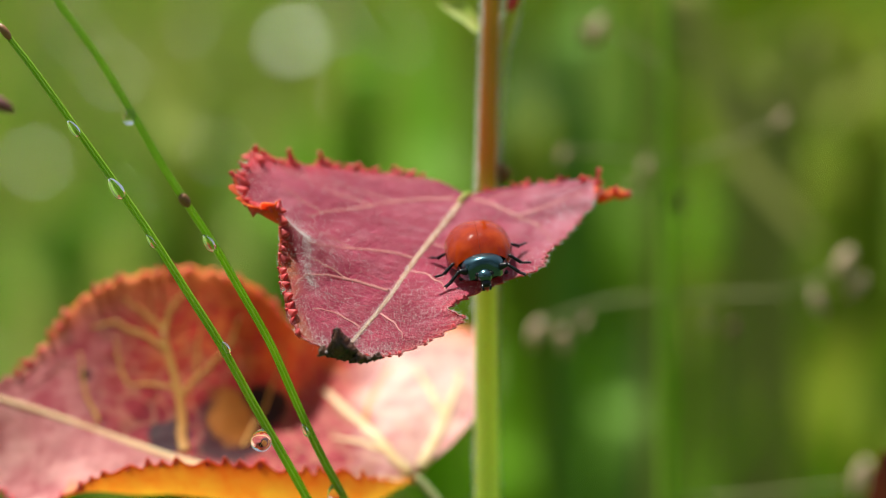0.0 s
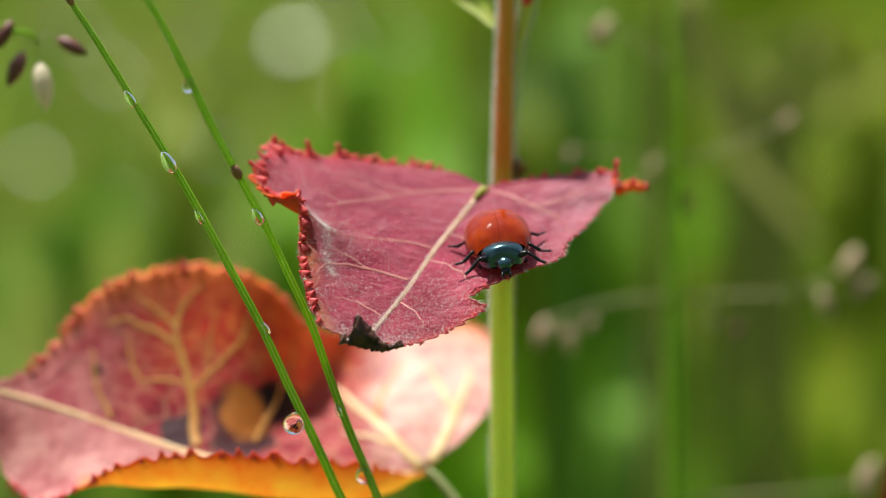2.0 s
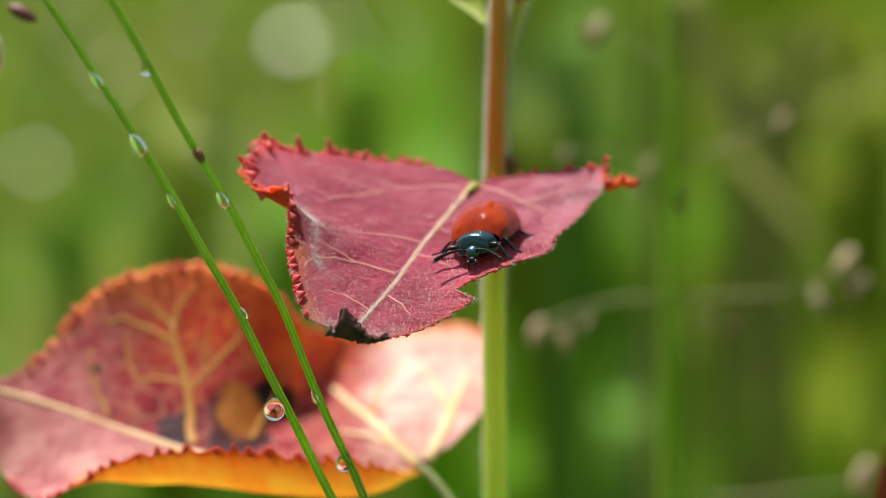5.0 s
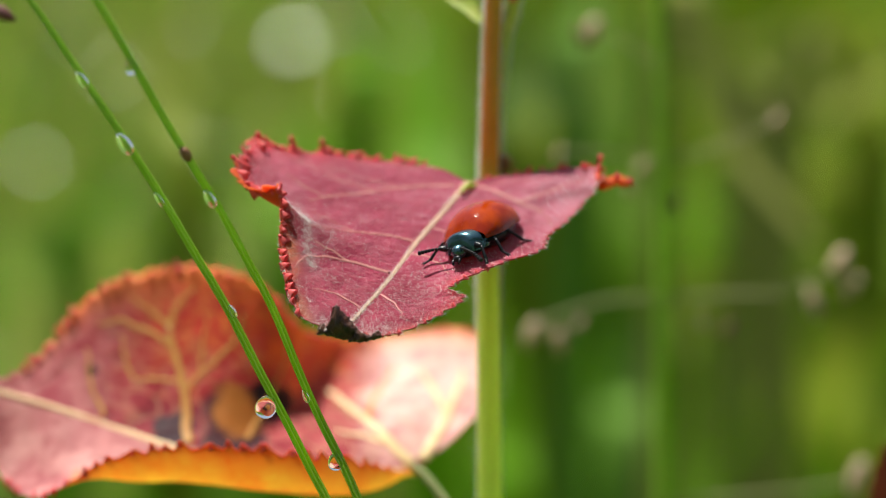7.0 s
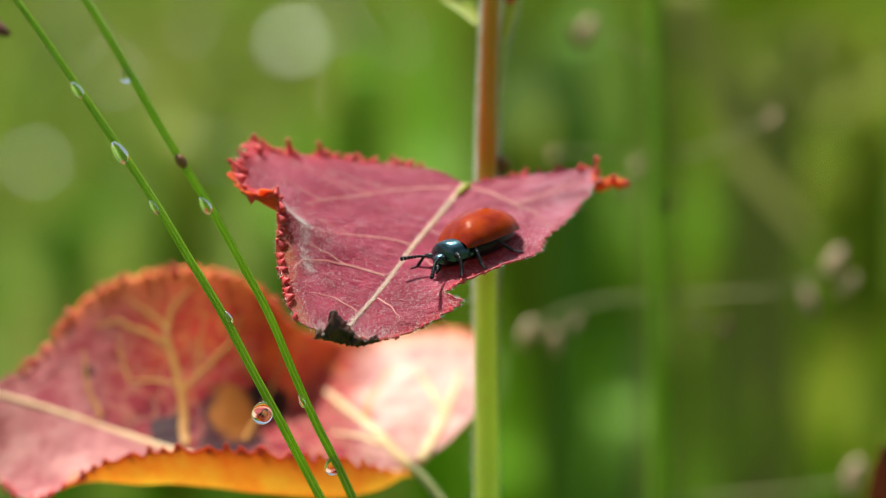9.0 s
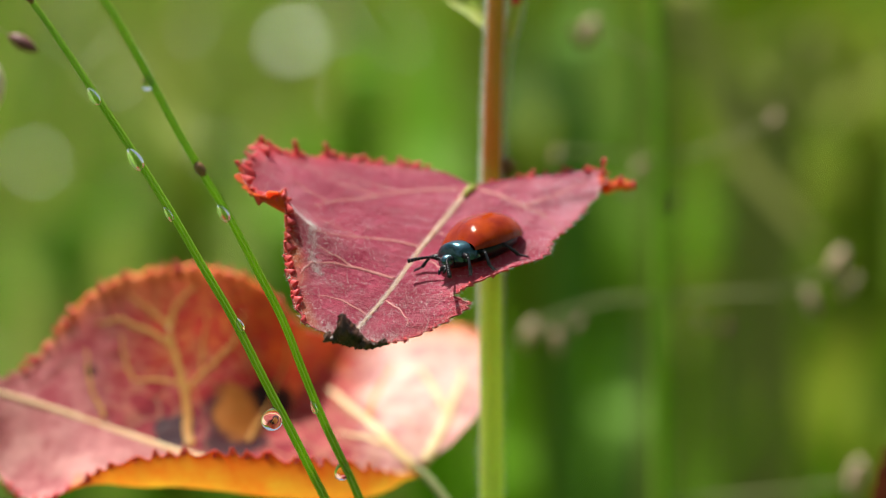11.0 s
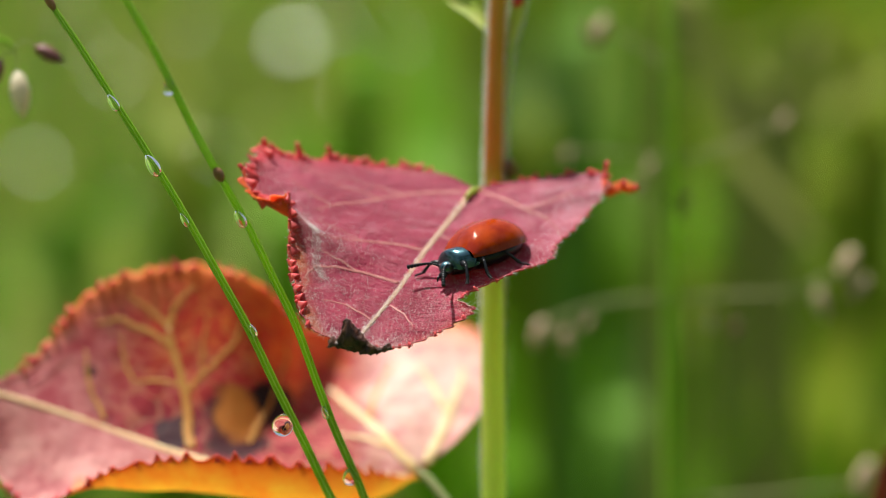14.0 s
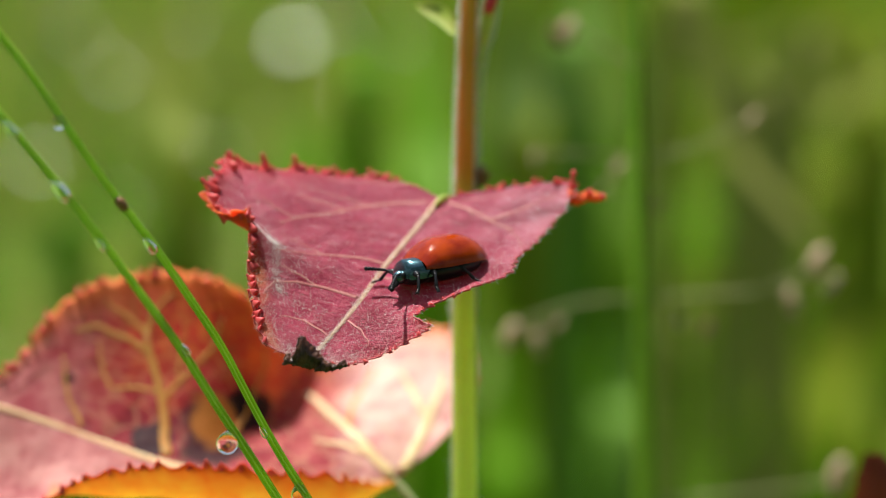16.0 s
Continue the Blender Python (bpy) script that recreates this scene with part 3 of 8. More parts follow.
# ---------------------------------------------------------------- leaves
class Blade:
    """A leaf blade lofted between its midrib, a bending line and its margin on either side."""

    def __init__(self, mid, sides, power, spacing, tooth_size, nv=420, nu=20):
        self.mid, self.sides, self.power = np.array(mid) * MM, [(np.array(a) * MM, np.array(b) * MM) for a, b in sides], power
        self.nv, self.nu = nv, nu
        self.tables = []
        v = np.linspace(0, 1, 801)
        for margin, belly in self.sides:
            m = spline(self.mid, 801)
            mv = np.stack([np.interp(v ** power, v, m[:, i]) for i in range(3)], 1)
            l, b = spline(margin, 801), spline(belly, 801)
            arc = np.concatenate([[0], np.cumsum(np.linalg.norm(np.diff(l, axis=0), axis=1))])
            gap = np.interp(v, np.linspace(0, 1, len(spacing)), spacing) * MM
            phase = np.concatenate([[0], np.cumsum(np.diff(arc) / gap[1:])])
            phase = phase + 0.28 * np.sin(1.7 * phase)
            self.tables.append((mv, b, l, phase))
        self.tooth_size = tooth_size

    def at(self, side, v, u, teeth=True):
        v, u = np.broadcast_arrays(np.asarray(v, float), np.asarray(u, float))
        mv, b, l, phase = self.tables[side]
        k = np.linspace(0, 1, 801)
        get = lambda t: np.stack([np.interp(v, k, t[:, i]) for i in range(3)], -1)
        m, b, l = get(mv), get(b), get(l)
        if teeth:
            s = np.interp(v, k, phase)
            saw = np.abs(np.sin(math.pi * s)) ** 2.2 - 0.4
            reach = np.minimum(1, np.linalg.norm(l - m, axis=-1) / (4 * MM)) * np.clip(np.minimum(v, 1 - v) * 25, 0, 1)
            span = np.linalg.norm(l - m, axis=-1) + 1e-6
            u = u * (1 + u ** 5 * reach * saw * np.interp(v, np.linspace(0, 1, len(self.tooth_size)), self.tooth_size) * MM / span * (0.7 + 0.3 * np.sin(2.9 * s)))
        u = u[..., None]
        return (1 - u) ** 2 * m + 2 * u * (1 - u) * b + u * u * l

    def normal(self, side, v, u):
        e = 2e-3
        v, u = np.clip(v, e, 1 - e), np.clip(u, e, 1 - e)
        dv = self.at(side, v + e, u, False) - self.at(side, v - e, u, False)
        du = self.at(side, v, u + e, False) - self.at(side, v, u - e, False)
        n = np.cross(dv, du) * (-1 if side == 0 else 1)
        return n / (np.linalg.norm(n, axis=-1)[..., None] + 1e-15)

    def mesh(self, name, mats, thick_mm, ripple_mm=0.12, flip=1):
        nv, nu = self.nv, self.nu
        verts, faces, index = [], [], []
        v = np.linspace(0, 1, nv)
        u = np.linspace(0, 1, nu) ** 0.8
        for side in (0, 1):
            V, U = np.meshgrid(v, u, indexing="ij")
            top = self.at(side, V, U)
            n = self.normal(side, V, U) * flip
            top = top + n * (ripple_mm * MM * np.sin(U * 9 + V * 40) * U * (1 - U) * 2)[..., None]
            low = top - n * (thick_mm * MM * (1.1 - 0.6 * U))[..., None]
            o = len(verts)
            verts += list(top.reshape(-1, 3)) + list(low.reshape(-1, 3))
            q = nv * nu
            up = side == 0
            for i in range(nv - 1):
                for j in range(nu - 1):
                    a, b, c, d = (o + i * nu + j, o + i * nu + j + 1, o + (i + 1) * nu + j + 1, o + (i + 1) * nu + j)
                    faces.append((d, c, b, a) if up else (a, b, c, d))
                    index.append(0)
                    a, b, c, d = a + q, b + q, c + q, d + q
                    faces.append((a, b, c, d) if up else (d, c, b, a))
                    index.append(1)
                a, d = o + i * nu + nu - 1, o + (i + 1) * nu + nu - 1
                faces.append((a, d, d + q, a + q))
                index.append(1)
        me = mesh_of(name, verts, faces, mats, index=index)
        rim = me.attributes.new("rim", 'FLOAT', 'POINT')
        edge = np.tile(u ** 9, 4 * nv)
        rim.data.foreach_set("value", edge)
        ramp = lambda x, lo, hi: np.clip((x - lo) / (hi - lo), 0, 1)
        V, U = np.meshgrid(v, u, indexing="ij")
        wave = 0.03 * np.sin(V * 60) + 0.02 * np.sin(V * 143)
        roll = (ramp(U + wave, 0.42, 0.62) * (1 - ramp(V + wave, 0.62, 0.70))).ravel()
        smooth = lambda x: x * x * (3 - 2 * x)
        window = smooth(ramp(V, 0.60, 0.68)) * (1 - smooth(ramp(V, 0.93, 0.99)))
        wall = smooth(ramp(U, 0.66, 0.86)) * window
        crest = np.exp(-((U - 0.60 - 0.03 * np.sin(V * 23)) / 0.075) ** 2) * smooth(ramp(V, 0.36, 0.62)) * (1 - smooth(ramp(V, 0.78, 0.86)))
        for kind, one, two in (("along", V, V + 3.0), ("outward", U, U), ("wall", wall, 0 * wall), ("ridge", crest, 0 * crest)):
            at = me.attributes.new(kind, 'FLOAT', 'POINT')
            at.data.foreach_set("value", np.concatenate([one.ravel(), one.ravel(), two.ravel(), two.ravel()]))
        for kind, values in (("fold", roll), ("front", np.ones(nv * nu))):
            at = me.attributes.new(kind, 'FLOAT', 'POINT')
            at.data.foreach_set("value", np.concatenate([0 * values, 0 * values, values, values]))
        return me

    def vein(self, side, places, radius_mm, flat=0.3, n=36):
        """A low ridge through some places of the blade."""
        f = np.linspace(0, 1, n)
        vu = spline([(*p, 0.0) for p in places], n)
        v, u = vu[:, 0] + 0.0012 * np.sin(f * 17 + vu[0, 0] * 60), vu[:, 1].clip(0.003, 0.99)
        nrm = self.normal(side, v, u)
        p = self.at(side, v, u, False) + nrm * (0.02 + 0.1 * radius_mm * radius_mm) * MM
        return tube(p, np.array([1.0, 0.8, 0.4]) * radius_mm * MM, 8, flat, nrm)

    def tooth_places(self, side, v0, v1):
        ph = self.tables[side][3]
        k = np.linspace(0, 1, 801)
        want = np.arange(0.5, ph[-1], 1.0)
        return [x for x in np.interp(want, ph, k) if v0 < x < v1]


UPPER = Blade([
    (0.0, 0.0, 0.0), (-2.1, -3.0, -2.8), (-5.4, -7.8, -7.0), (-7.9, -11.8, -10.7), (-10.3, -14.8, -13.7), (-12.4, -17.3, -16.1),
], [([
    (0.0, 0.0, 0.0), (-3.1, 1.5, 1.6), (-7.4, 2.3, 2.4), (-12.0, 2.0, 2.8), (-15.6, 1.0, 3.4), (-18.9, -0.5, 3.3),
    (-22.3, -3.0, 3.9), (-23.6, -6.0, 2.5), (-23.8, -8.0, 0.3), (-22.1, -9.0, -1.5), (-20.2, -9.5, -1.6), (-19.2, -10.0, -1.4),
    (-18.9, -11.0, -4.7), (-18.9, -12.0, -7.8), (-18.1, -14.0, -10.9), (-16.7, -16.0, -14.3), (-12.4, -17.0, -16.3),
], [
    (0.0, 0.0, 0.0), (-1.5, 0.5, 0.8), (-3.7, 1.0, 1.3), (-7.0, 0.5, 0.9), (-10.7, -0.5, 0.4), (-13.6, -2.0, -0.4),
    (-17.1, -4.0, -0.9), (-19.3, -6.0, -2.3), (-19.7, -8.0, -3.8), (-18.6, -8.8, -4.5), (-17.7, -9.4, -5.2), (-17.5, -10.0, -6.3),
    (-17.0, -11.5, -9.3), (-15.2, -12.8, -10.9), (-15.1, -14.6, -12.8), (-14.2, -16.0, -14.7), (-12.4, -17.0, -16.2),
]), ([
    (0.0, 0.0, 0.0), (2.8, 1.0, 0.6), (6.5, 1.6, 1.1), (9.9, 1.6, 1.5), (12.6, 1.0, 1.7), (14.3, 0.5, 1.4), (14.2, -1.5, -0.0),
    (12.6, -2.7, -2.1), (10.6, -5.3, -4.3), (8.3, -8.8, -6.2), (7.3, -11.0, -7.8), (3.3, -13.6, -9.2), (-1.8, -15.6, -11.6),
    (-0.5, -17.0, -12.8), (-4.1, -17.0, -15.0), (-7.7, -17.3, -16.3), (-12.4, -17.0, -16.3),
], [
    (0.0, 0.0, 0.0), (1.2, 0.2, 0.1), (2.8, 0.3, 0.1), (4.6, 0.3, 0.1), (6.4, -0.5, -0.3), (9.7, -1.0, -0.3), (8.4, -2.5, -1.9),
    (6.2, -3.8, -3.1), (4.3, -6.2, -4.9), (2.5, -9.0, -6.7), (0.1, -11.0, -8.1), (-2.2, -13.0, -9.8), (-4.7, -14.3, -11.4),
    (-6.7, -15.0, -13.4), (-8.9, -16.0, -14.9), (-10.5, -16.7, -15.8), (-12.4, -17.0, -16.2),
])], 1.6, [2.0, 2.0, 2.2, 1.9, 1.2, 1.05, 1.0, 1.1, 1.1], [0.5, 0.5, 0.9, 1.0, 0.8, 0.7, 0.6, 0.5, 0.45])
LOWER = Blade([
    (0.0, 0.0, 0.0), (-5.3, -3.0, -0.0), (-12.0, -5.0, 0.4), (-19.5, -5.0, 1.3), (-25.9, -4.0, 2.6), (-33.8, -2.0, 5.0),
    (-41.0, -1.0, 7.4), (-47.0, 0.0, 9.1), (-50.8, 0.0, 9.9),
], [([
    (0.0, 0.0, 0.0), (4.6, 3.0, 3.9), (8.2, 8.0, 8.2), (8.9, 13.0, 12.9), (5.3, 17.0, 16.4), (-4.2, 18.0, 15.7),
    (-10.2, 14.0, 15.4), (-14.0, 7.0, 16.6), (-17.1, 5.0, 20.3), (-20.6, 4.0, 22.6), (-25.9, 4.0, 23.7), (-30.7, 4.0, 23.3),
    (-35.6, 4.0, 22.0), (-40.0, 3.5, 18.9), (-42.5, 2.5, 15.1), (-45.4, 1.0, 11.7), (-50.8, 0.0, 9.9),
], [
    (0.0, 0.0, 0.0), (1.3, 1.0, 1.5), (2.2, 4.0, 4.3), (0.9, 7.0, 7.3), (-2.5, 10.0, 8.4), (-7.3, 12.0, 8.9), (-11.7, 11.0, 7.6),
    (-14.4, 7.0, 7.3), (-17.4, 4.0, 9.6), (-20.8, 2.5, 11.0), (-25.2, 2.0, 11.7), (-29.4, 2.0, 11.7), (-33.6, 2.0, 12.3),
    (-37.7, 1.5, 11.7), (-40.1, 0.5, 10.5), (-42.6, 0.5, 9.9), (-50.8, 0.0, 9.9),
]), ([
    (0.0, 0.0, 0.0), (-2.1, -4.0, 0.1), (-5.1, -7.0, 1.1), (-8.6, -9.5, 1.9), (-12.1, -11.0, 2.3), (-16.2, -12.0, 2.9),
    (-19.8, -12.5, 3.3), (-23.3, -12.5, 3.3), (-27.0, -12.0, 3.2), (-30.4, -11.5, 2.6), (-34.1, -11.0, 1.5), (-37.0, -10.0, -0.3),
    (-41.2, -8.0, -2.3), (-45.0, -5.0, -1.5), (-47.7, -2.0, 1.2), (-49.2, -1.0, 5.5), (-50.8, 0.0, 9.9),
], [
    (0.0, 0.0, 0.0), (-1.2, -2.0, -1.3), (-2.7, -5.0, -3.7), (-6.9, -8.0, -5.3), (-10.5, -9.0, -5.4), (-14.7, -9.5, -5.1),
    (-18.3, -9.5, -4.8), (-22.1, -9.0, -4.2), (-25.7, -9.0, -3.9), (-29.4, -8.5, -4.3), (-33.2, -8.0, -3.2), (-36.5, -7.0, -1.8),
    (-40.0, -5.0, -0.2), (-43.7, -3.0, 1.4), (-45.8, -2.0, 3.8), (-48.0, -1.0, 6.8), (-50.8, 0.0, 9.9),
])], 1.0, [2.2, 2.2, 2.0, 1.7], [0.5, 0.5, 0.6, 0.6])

STEM_FOOT = Vector((0.0046, 0.1830, 0.3000))
STEM_FOOT.z = 0.0
LEAF_JOINT = Vector((0.0025, 0.1790, 0.3059))
LOWER_JOINT = Vector((-0.0031, 0.1870, 0.2742))


def glands(blade, side, v0, v1, parent, rng, size, mat):
    """The glandular teeth of the margin, each lumpy and set at its own angle."""
    kinds = []
    for k in range(5):
        lean = (-0.10, 0.06, 0.14, -0.04, 0.10)[k]
        bead = blob((lean * MM, 0, 0.34 * MM), (0.14 * MM, 0.12 * MM, 0.17 * MM), 6, 8, 0.8, k * 3.1)
        neck = tube(np.array([(0, 0, -0.55), (0.03, 0.02, -0.25), (0.3 * lean, 0, 0.05), (0.8 * lean, 0.02, 0.32)]) * MM, np.array([0.58, 0.46, 0.29, 0.13]) * MM, 8, 0.38)
        kinds.append(mesh_of("tooth", *join(neck, bead), mat))
    for v in blade.tooth_places(side, v0, v1):
        p = blade.at(side, v, 0.985)
        way = blade.at(side, v, 1.0, False) - blade.at(side, v, 0.93, False)
        way = Vector(way).normalized() + Vector(rng.normal(0, 0.22, 3))
        q = way.to_track_quat('Z', 'X')
        s = rng.uniform(0.65, 1.2) * size
        tall = rng.uniform(0.8, 1.4) * np.interp(v, np.linspace(0, 1, len(blade.tooth_size)), blade.tooth_size) / 0.6
        part("tooth", kinds[rng.integers(5)], parent, m=Matrix.LocRotScale(Vector(p), q, (s, s, s * 0.75 * max(0.6, tall))))


def build_upper_leaf(plant):
    rng = np.random.default_rng(5)
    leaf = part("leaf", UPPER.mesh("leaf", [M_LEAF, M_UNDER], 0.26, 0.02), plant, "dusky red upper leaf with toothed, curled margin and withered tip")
    leaf.matrix_basis = Matrix.Translation(LEAF_JOINT - STEM_FOOT)
    mid = spline(UPPER.mid, 60)
    up = np.array([0, -0.55, 0.83])
    part("midrib", mesh_of("midrib", *tube(mid + up * 0.03 * MM, np.array([0.40, 0.33, 0.24, 0.13]) * MM, 10, 0.2, up), M_VEIN), leaf, "pale buff midrib")
    for side, places, r in (
            (0, [(0.163, 0.08), (0.200, 0.14), (0.225, 0.19), (0.270, 0.25), (0.312, 0.30), (0.365, 0.31), (0.403, 0.35), (0.432, 0.42), (0.470, 0.49)], 0.22),
            (0, [(0.557, 0.00), (0.555, 0.05), (0.550, 0.11), (0.562, 0.19), (0.578, 0.28), (0.615, 0.41), (0.690, 0.58)], 0.17),
            (0, [(0.708, 0.02), (0.708, 0.10), (0.713, 0.17), (0.718, 0.26), (0.728, 0.36), (0.740, 0.46), (0.762, 0.60)], 0.19),
            (0, [(0.762, 0.60), (0.785, 0.68), (0.805, 0.75), (0.818, 0.79), (0.833, 0.83)], 0.14),
            (0, [(0.877, 0.02), (0.863, 0.12), (0.855, 0.20), (0.850, 0.31), (0.850, 0.42), (0.855, 0.51), (0.863, 0.61)], 0.13),
            (0, [(0.360, 0.32), (0.350, 0.43), (0.350, 0.53), (0.338, 0.67), (0.343, 0.78), (0.345, 0.84), (0.352, 0.89)], 0.15),
            (0, [(0.443, 0.43), (0.432, 0.50), (0.422, 0.58), (0.412, 0.64), (0.407, 0.71)], 0.12),
            (0, [(0.085, 0.75), (0.140, 0.67), (0.170, 0.74), (0.203, 0.76), (0.237, 0.78)], 0.11),
            (0, [(0.575, 0.27), (0.560, 0.33), (0.540, 0.38), (0.525, 0.43), (0.517, 0.49)], 0.09),
            (0, [(0.718, 0.26), (0.713, 0.34), (0.713, 0.43), (0.715, 0.50), (0.718, 0.58)], 0.09),
            (0, [(0.297, 0.29), (0.292, 0.40), (0.290, 0.51), (0.297, 0.63), (0.312, 0.73)], 0.1),
            (1, [(0.163, 0.15), (0.245, 0.22), (0.315, 0.23), (0.367, 0.34), (0.420, 0.50), (0.445, 0.61), (0.460, 0.71)], 0.22),
            (1, [(0.395, 0.42), (0.385, 0.48), (0.375, 0.54), (0.362, 0.61), (0.350, 0.69), (0.345, 0.76), (0.343, 0.85)], 0.14),
            (1, [(0.610, 0.00), (0.620, 0.08), (0.632, 0.18), (0.652, 0.27), (0.670, 0.38), (0.695, 0.51), (0.715, 0.68)], 0.13),
            (1, [(0.800, 0.05), (0.807, 0.17), (0.818, 0.30), (0.830, 0.40), (0.845, 0.52), (0.855, 0.60), (0.868, 0.69)], 0.12),
            (1, [(0.485, 0.01), (0.502, 0.07), (0.517, 0.13), (0.537, 0.19), (0.557, 0.26)], 0.1),
            (1, [(0.193, 0.29), (0.205, 0.42), (0.220, 0.54), (0.240, 0.65), (0.263, 0.74)], 0.1),
            (1, [(0.438, 0.59), (0.465, 0.69), (0.487, 0.79), (0.507, 0.86), (0.530, 0.94)], 0.1),
            ):
        part("side_vein", mesh_of("side_vein", *UPPER.vein(side, places, 1.0 * r, 0.07), M_SIDEVEIN), leaf)
    glands(UPPER, 0, 0.05, 0.95, leaf, rng, 1.25, M_GLAND)
    glands(UPPER, 1, 0.05, 0.38, leaf, rng, 0.9, M_GLAND)
    glands(UPPER, 1, 0.38, 0.70, leaf, rng, 0.28, M_DULLTOOTH)
    glands(UPPER, 1, 0.70, 0.97, leaf, rng, 0.55, M_GLAND)
    for foot, tip, wide in (((-0.0203, 0.1770, 0.3094), (-0.0200, 0.1765, 0.3109), 1.0), ((-0.0181, 0.1780, 0.3082), (-0.0180, 0.1776, 0.3093), 0.6), ((-0.0165, 0.1786, 0.3087), (-0.0166, 0.1784, 0.3106), 0.75), ((-0.0132, 0.1800, 0.3087), (-0.0134, 0.1798, 0.3104), 0.7),
                            ((-0.0089, 0.1810, 0.3084), (-0.0092, 0.1810, 0.3092), 0.6), ((-0.0052, 0.1813, 0.3081), (-0.0053, 0.1813, 0.3089), 0.6), ((0.0090, 0.1804, 0.3066), (0.0093, 0.1804, 0.3074), 0.6), ((0.0124, 0.1804, 0.3068), (0.0127, 0.1804, 0.3078), 0.7)):
        a, b = (np.array(p) - np.array(LEAF_JOINT) for p in (foot, tip))
        p = spline([a, a * 0.5 + b * 0.5 + np.array([0.12, 0, 0]) * MM, b], 9)
        part("tooth", mesh_of("tooth", *join(tube(p, np.array([1.5, 0.9, 0.45, 0.28]) * wide * MM, 8, 0.45), blob(b, (0.26 * MM, 0.24 * MM, 0.3 * MM), 6, 8, 0.6, wide)), M_GLAND), leaf)
    for side, v0, v1 in ((0, 0.42, 0.97), (1, 0.42, 0.97)):
        edge = UPPER.at(side, np.linspace(v0, v1, 260), 0.995)
        part("margin_edge", mesh_of("margin_edge", *tube(edge, np.array([0.06, 0.08, 0.08, 0.07]) * MM, 6), M_EDGE), leaf, "thin reddish leaf margin")
    build_rolled_margin(leaf)
    build_curled_lobe(leaf)
    roots, ways = [], []
    for side in (0, 1):
        n = 7000
        v = 1 - 0.72 * rng.random(n) ** 1.7
        u = rng.random(n) ** 0.7
        roots.append(UPPER.at(side, v, u))
        ways.append(0.55 * UPPER.normal(side, v, u) + rng.normal(0, 0.6, (n, 3)))
    part("hairs", hairs_mesh("hairs", np.vstack(roots), np.vstack(ways), 0.21 * MM, 0.0125 * MM, M_HAIR, rng), leaf, "fine whitish leaf hairs")["kind"] = "stuff"
    n = 1500
    v = 0.5 + 0.3 * rng.random(n)
    u = 0.60 + rng.normal(0, 0.035, n)
    k = rng.integers(8, 59, 2200)
    along = mid[k] + (mid[k + 1 - (k == 59)] - mid[k]) * rng.random((2200, 1)) + np.stack([rng.normal(0, 0.22, 2200), 0 * k, 0 * k], 1) * MM
    roots = np.vstack([UPPER.at(0, v, u), along + up * 0.06 * MM])
    ways = np.vstack([0.4 * UPPER.normal(0, v, u) + rng.normal(0, 0.6, (n, 3)), np.tile(0.4 * up, (2200, 1)) + rng.normal(0, 0.6, (2200, 3))])
    part("vein_hairs", hairs_mesh("vein_hairs", roots, ways, 0.27 * MM, 0.0125 * MM, M_HAIR, rng), leaf, "fine whitish hairs along the midrib and the fold")["kind"] = "stuff"
    roots, ways = [], []
    for side in (0, 1):
        n = 520
        v = 0.35 + 0.62 * rng.random(n)
        roots.append(UPPER.at(side, v, np.ones(n)))
        ways.append((UPPER.at(side, v, 1.0, False) - UPPER.at(side, v, 0.9, False)) * 400)
    part("margin_hairs", hairs_mesh("margin_hairs", np.vstack(roots), np.vstack(ways), 0.55 * MM, 0.011 * MM, M_HAIR, rng), leaf, "fine whitish hairs along the margin")["kind"] = "stuff"
    build_withered_tip(leaf)
    return leaf


def build_rolled_margin(leaf):
    """The frilled margin of the folded side lobe, rolled over so that its orange lower side shows."""
    n = 220
    v = np.linspace(0.46, 0.86, n)
    edge = UPPER.at(0, v, 0.985)
    way = UPPER.at(0, v, 1.0, False) - UPPER.at(0, v, 0.94, False)
    way /= np.linalg.norm(way, axis=1)[:, None]
    phase = np.interp(v, np.linspace(0, 1, 801), UPPER.tables[0][3])
    frill = np.abs(np.sin(math.pi * phase)) ** 0.8
    wide = np.interp(v, [0.46, 0.50, 0.62, 0.70, 0.86], [0.3, 1.2, 1.2, 0.45, 0.1]) * (0.35 + 0.65 * frill) * MM
    verts, faces = [], []
    for i in range(n):
        out = way[i] * 0.75 + np.array([-0.12, -0.55, -0.28])
        out /= np.linalg.norm(out)
        for f, drop in ((0.0, 0.0), (0.35, 0.10), (0.7, 0.12), (1.0, -0.04)):
            verts.append(edge[i] + out * wide[i] * f + np.array([0, -0.8, 0.5]) * drop * MM)
    faces = [(4 * i + j, 4 * i + j + 1, 4 * i + j + 5, 4 * i + j + 4) for i in range(n - 1) for j in range(3)]
    m = len(verts)
    verts += [p + np.array([0.03, 0.12, 0.06]) * MM for p in verts]
    faces += [tuple(m + k for k in f[::-1]) for f in faces]
    part("rolled_margin", mesh_of("rolled_margin", verts, faces, M_FRILL), leaf, "frilled orange margin rolled over")


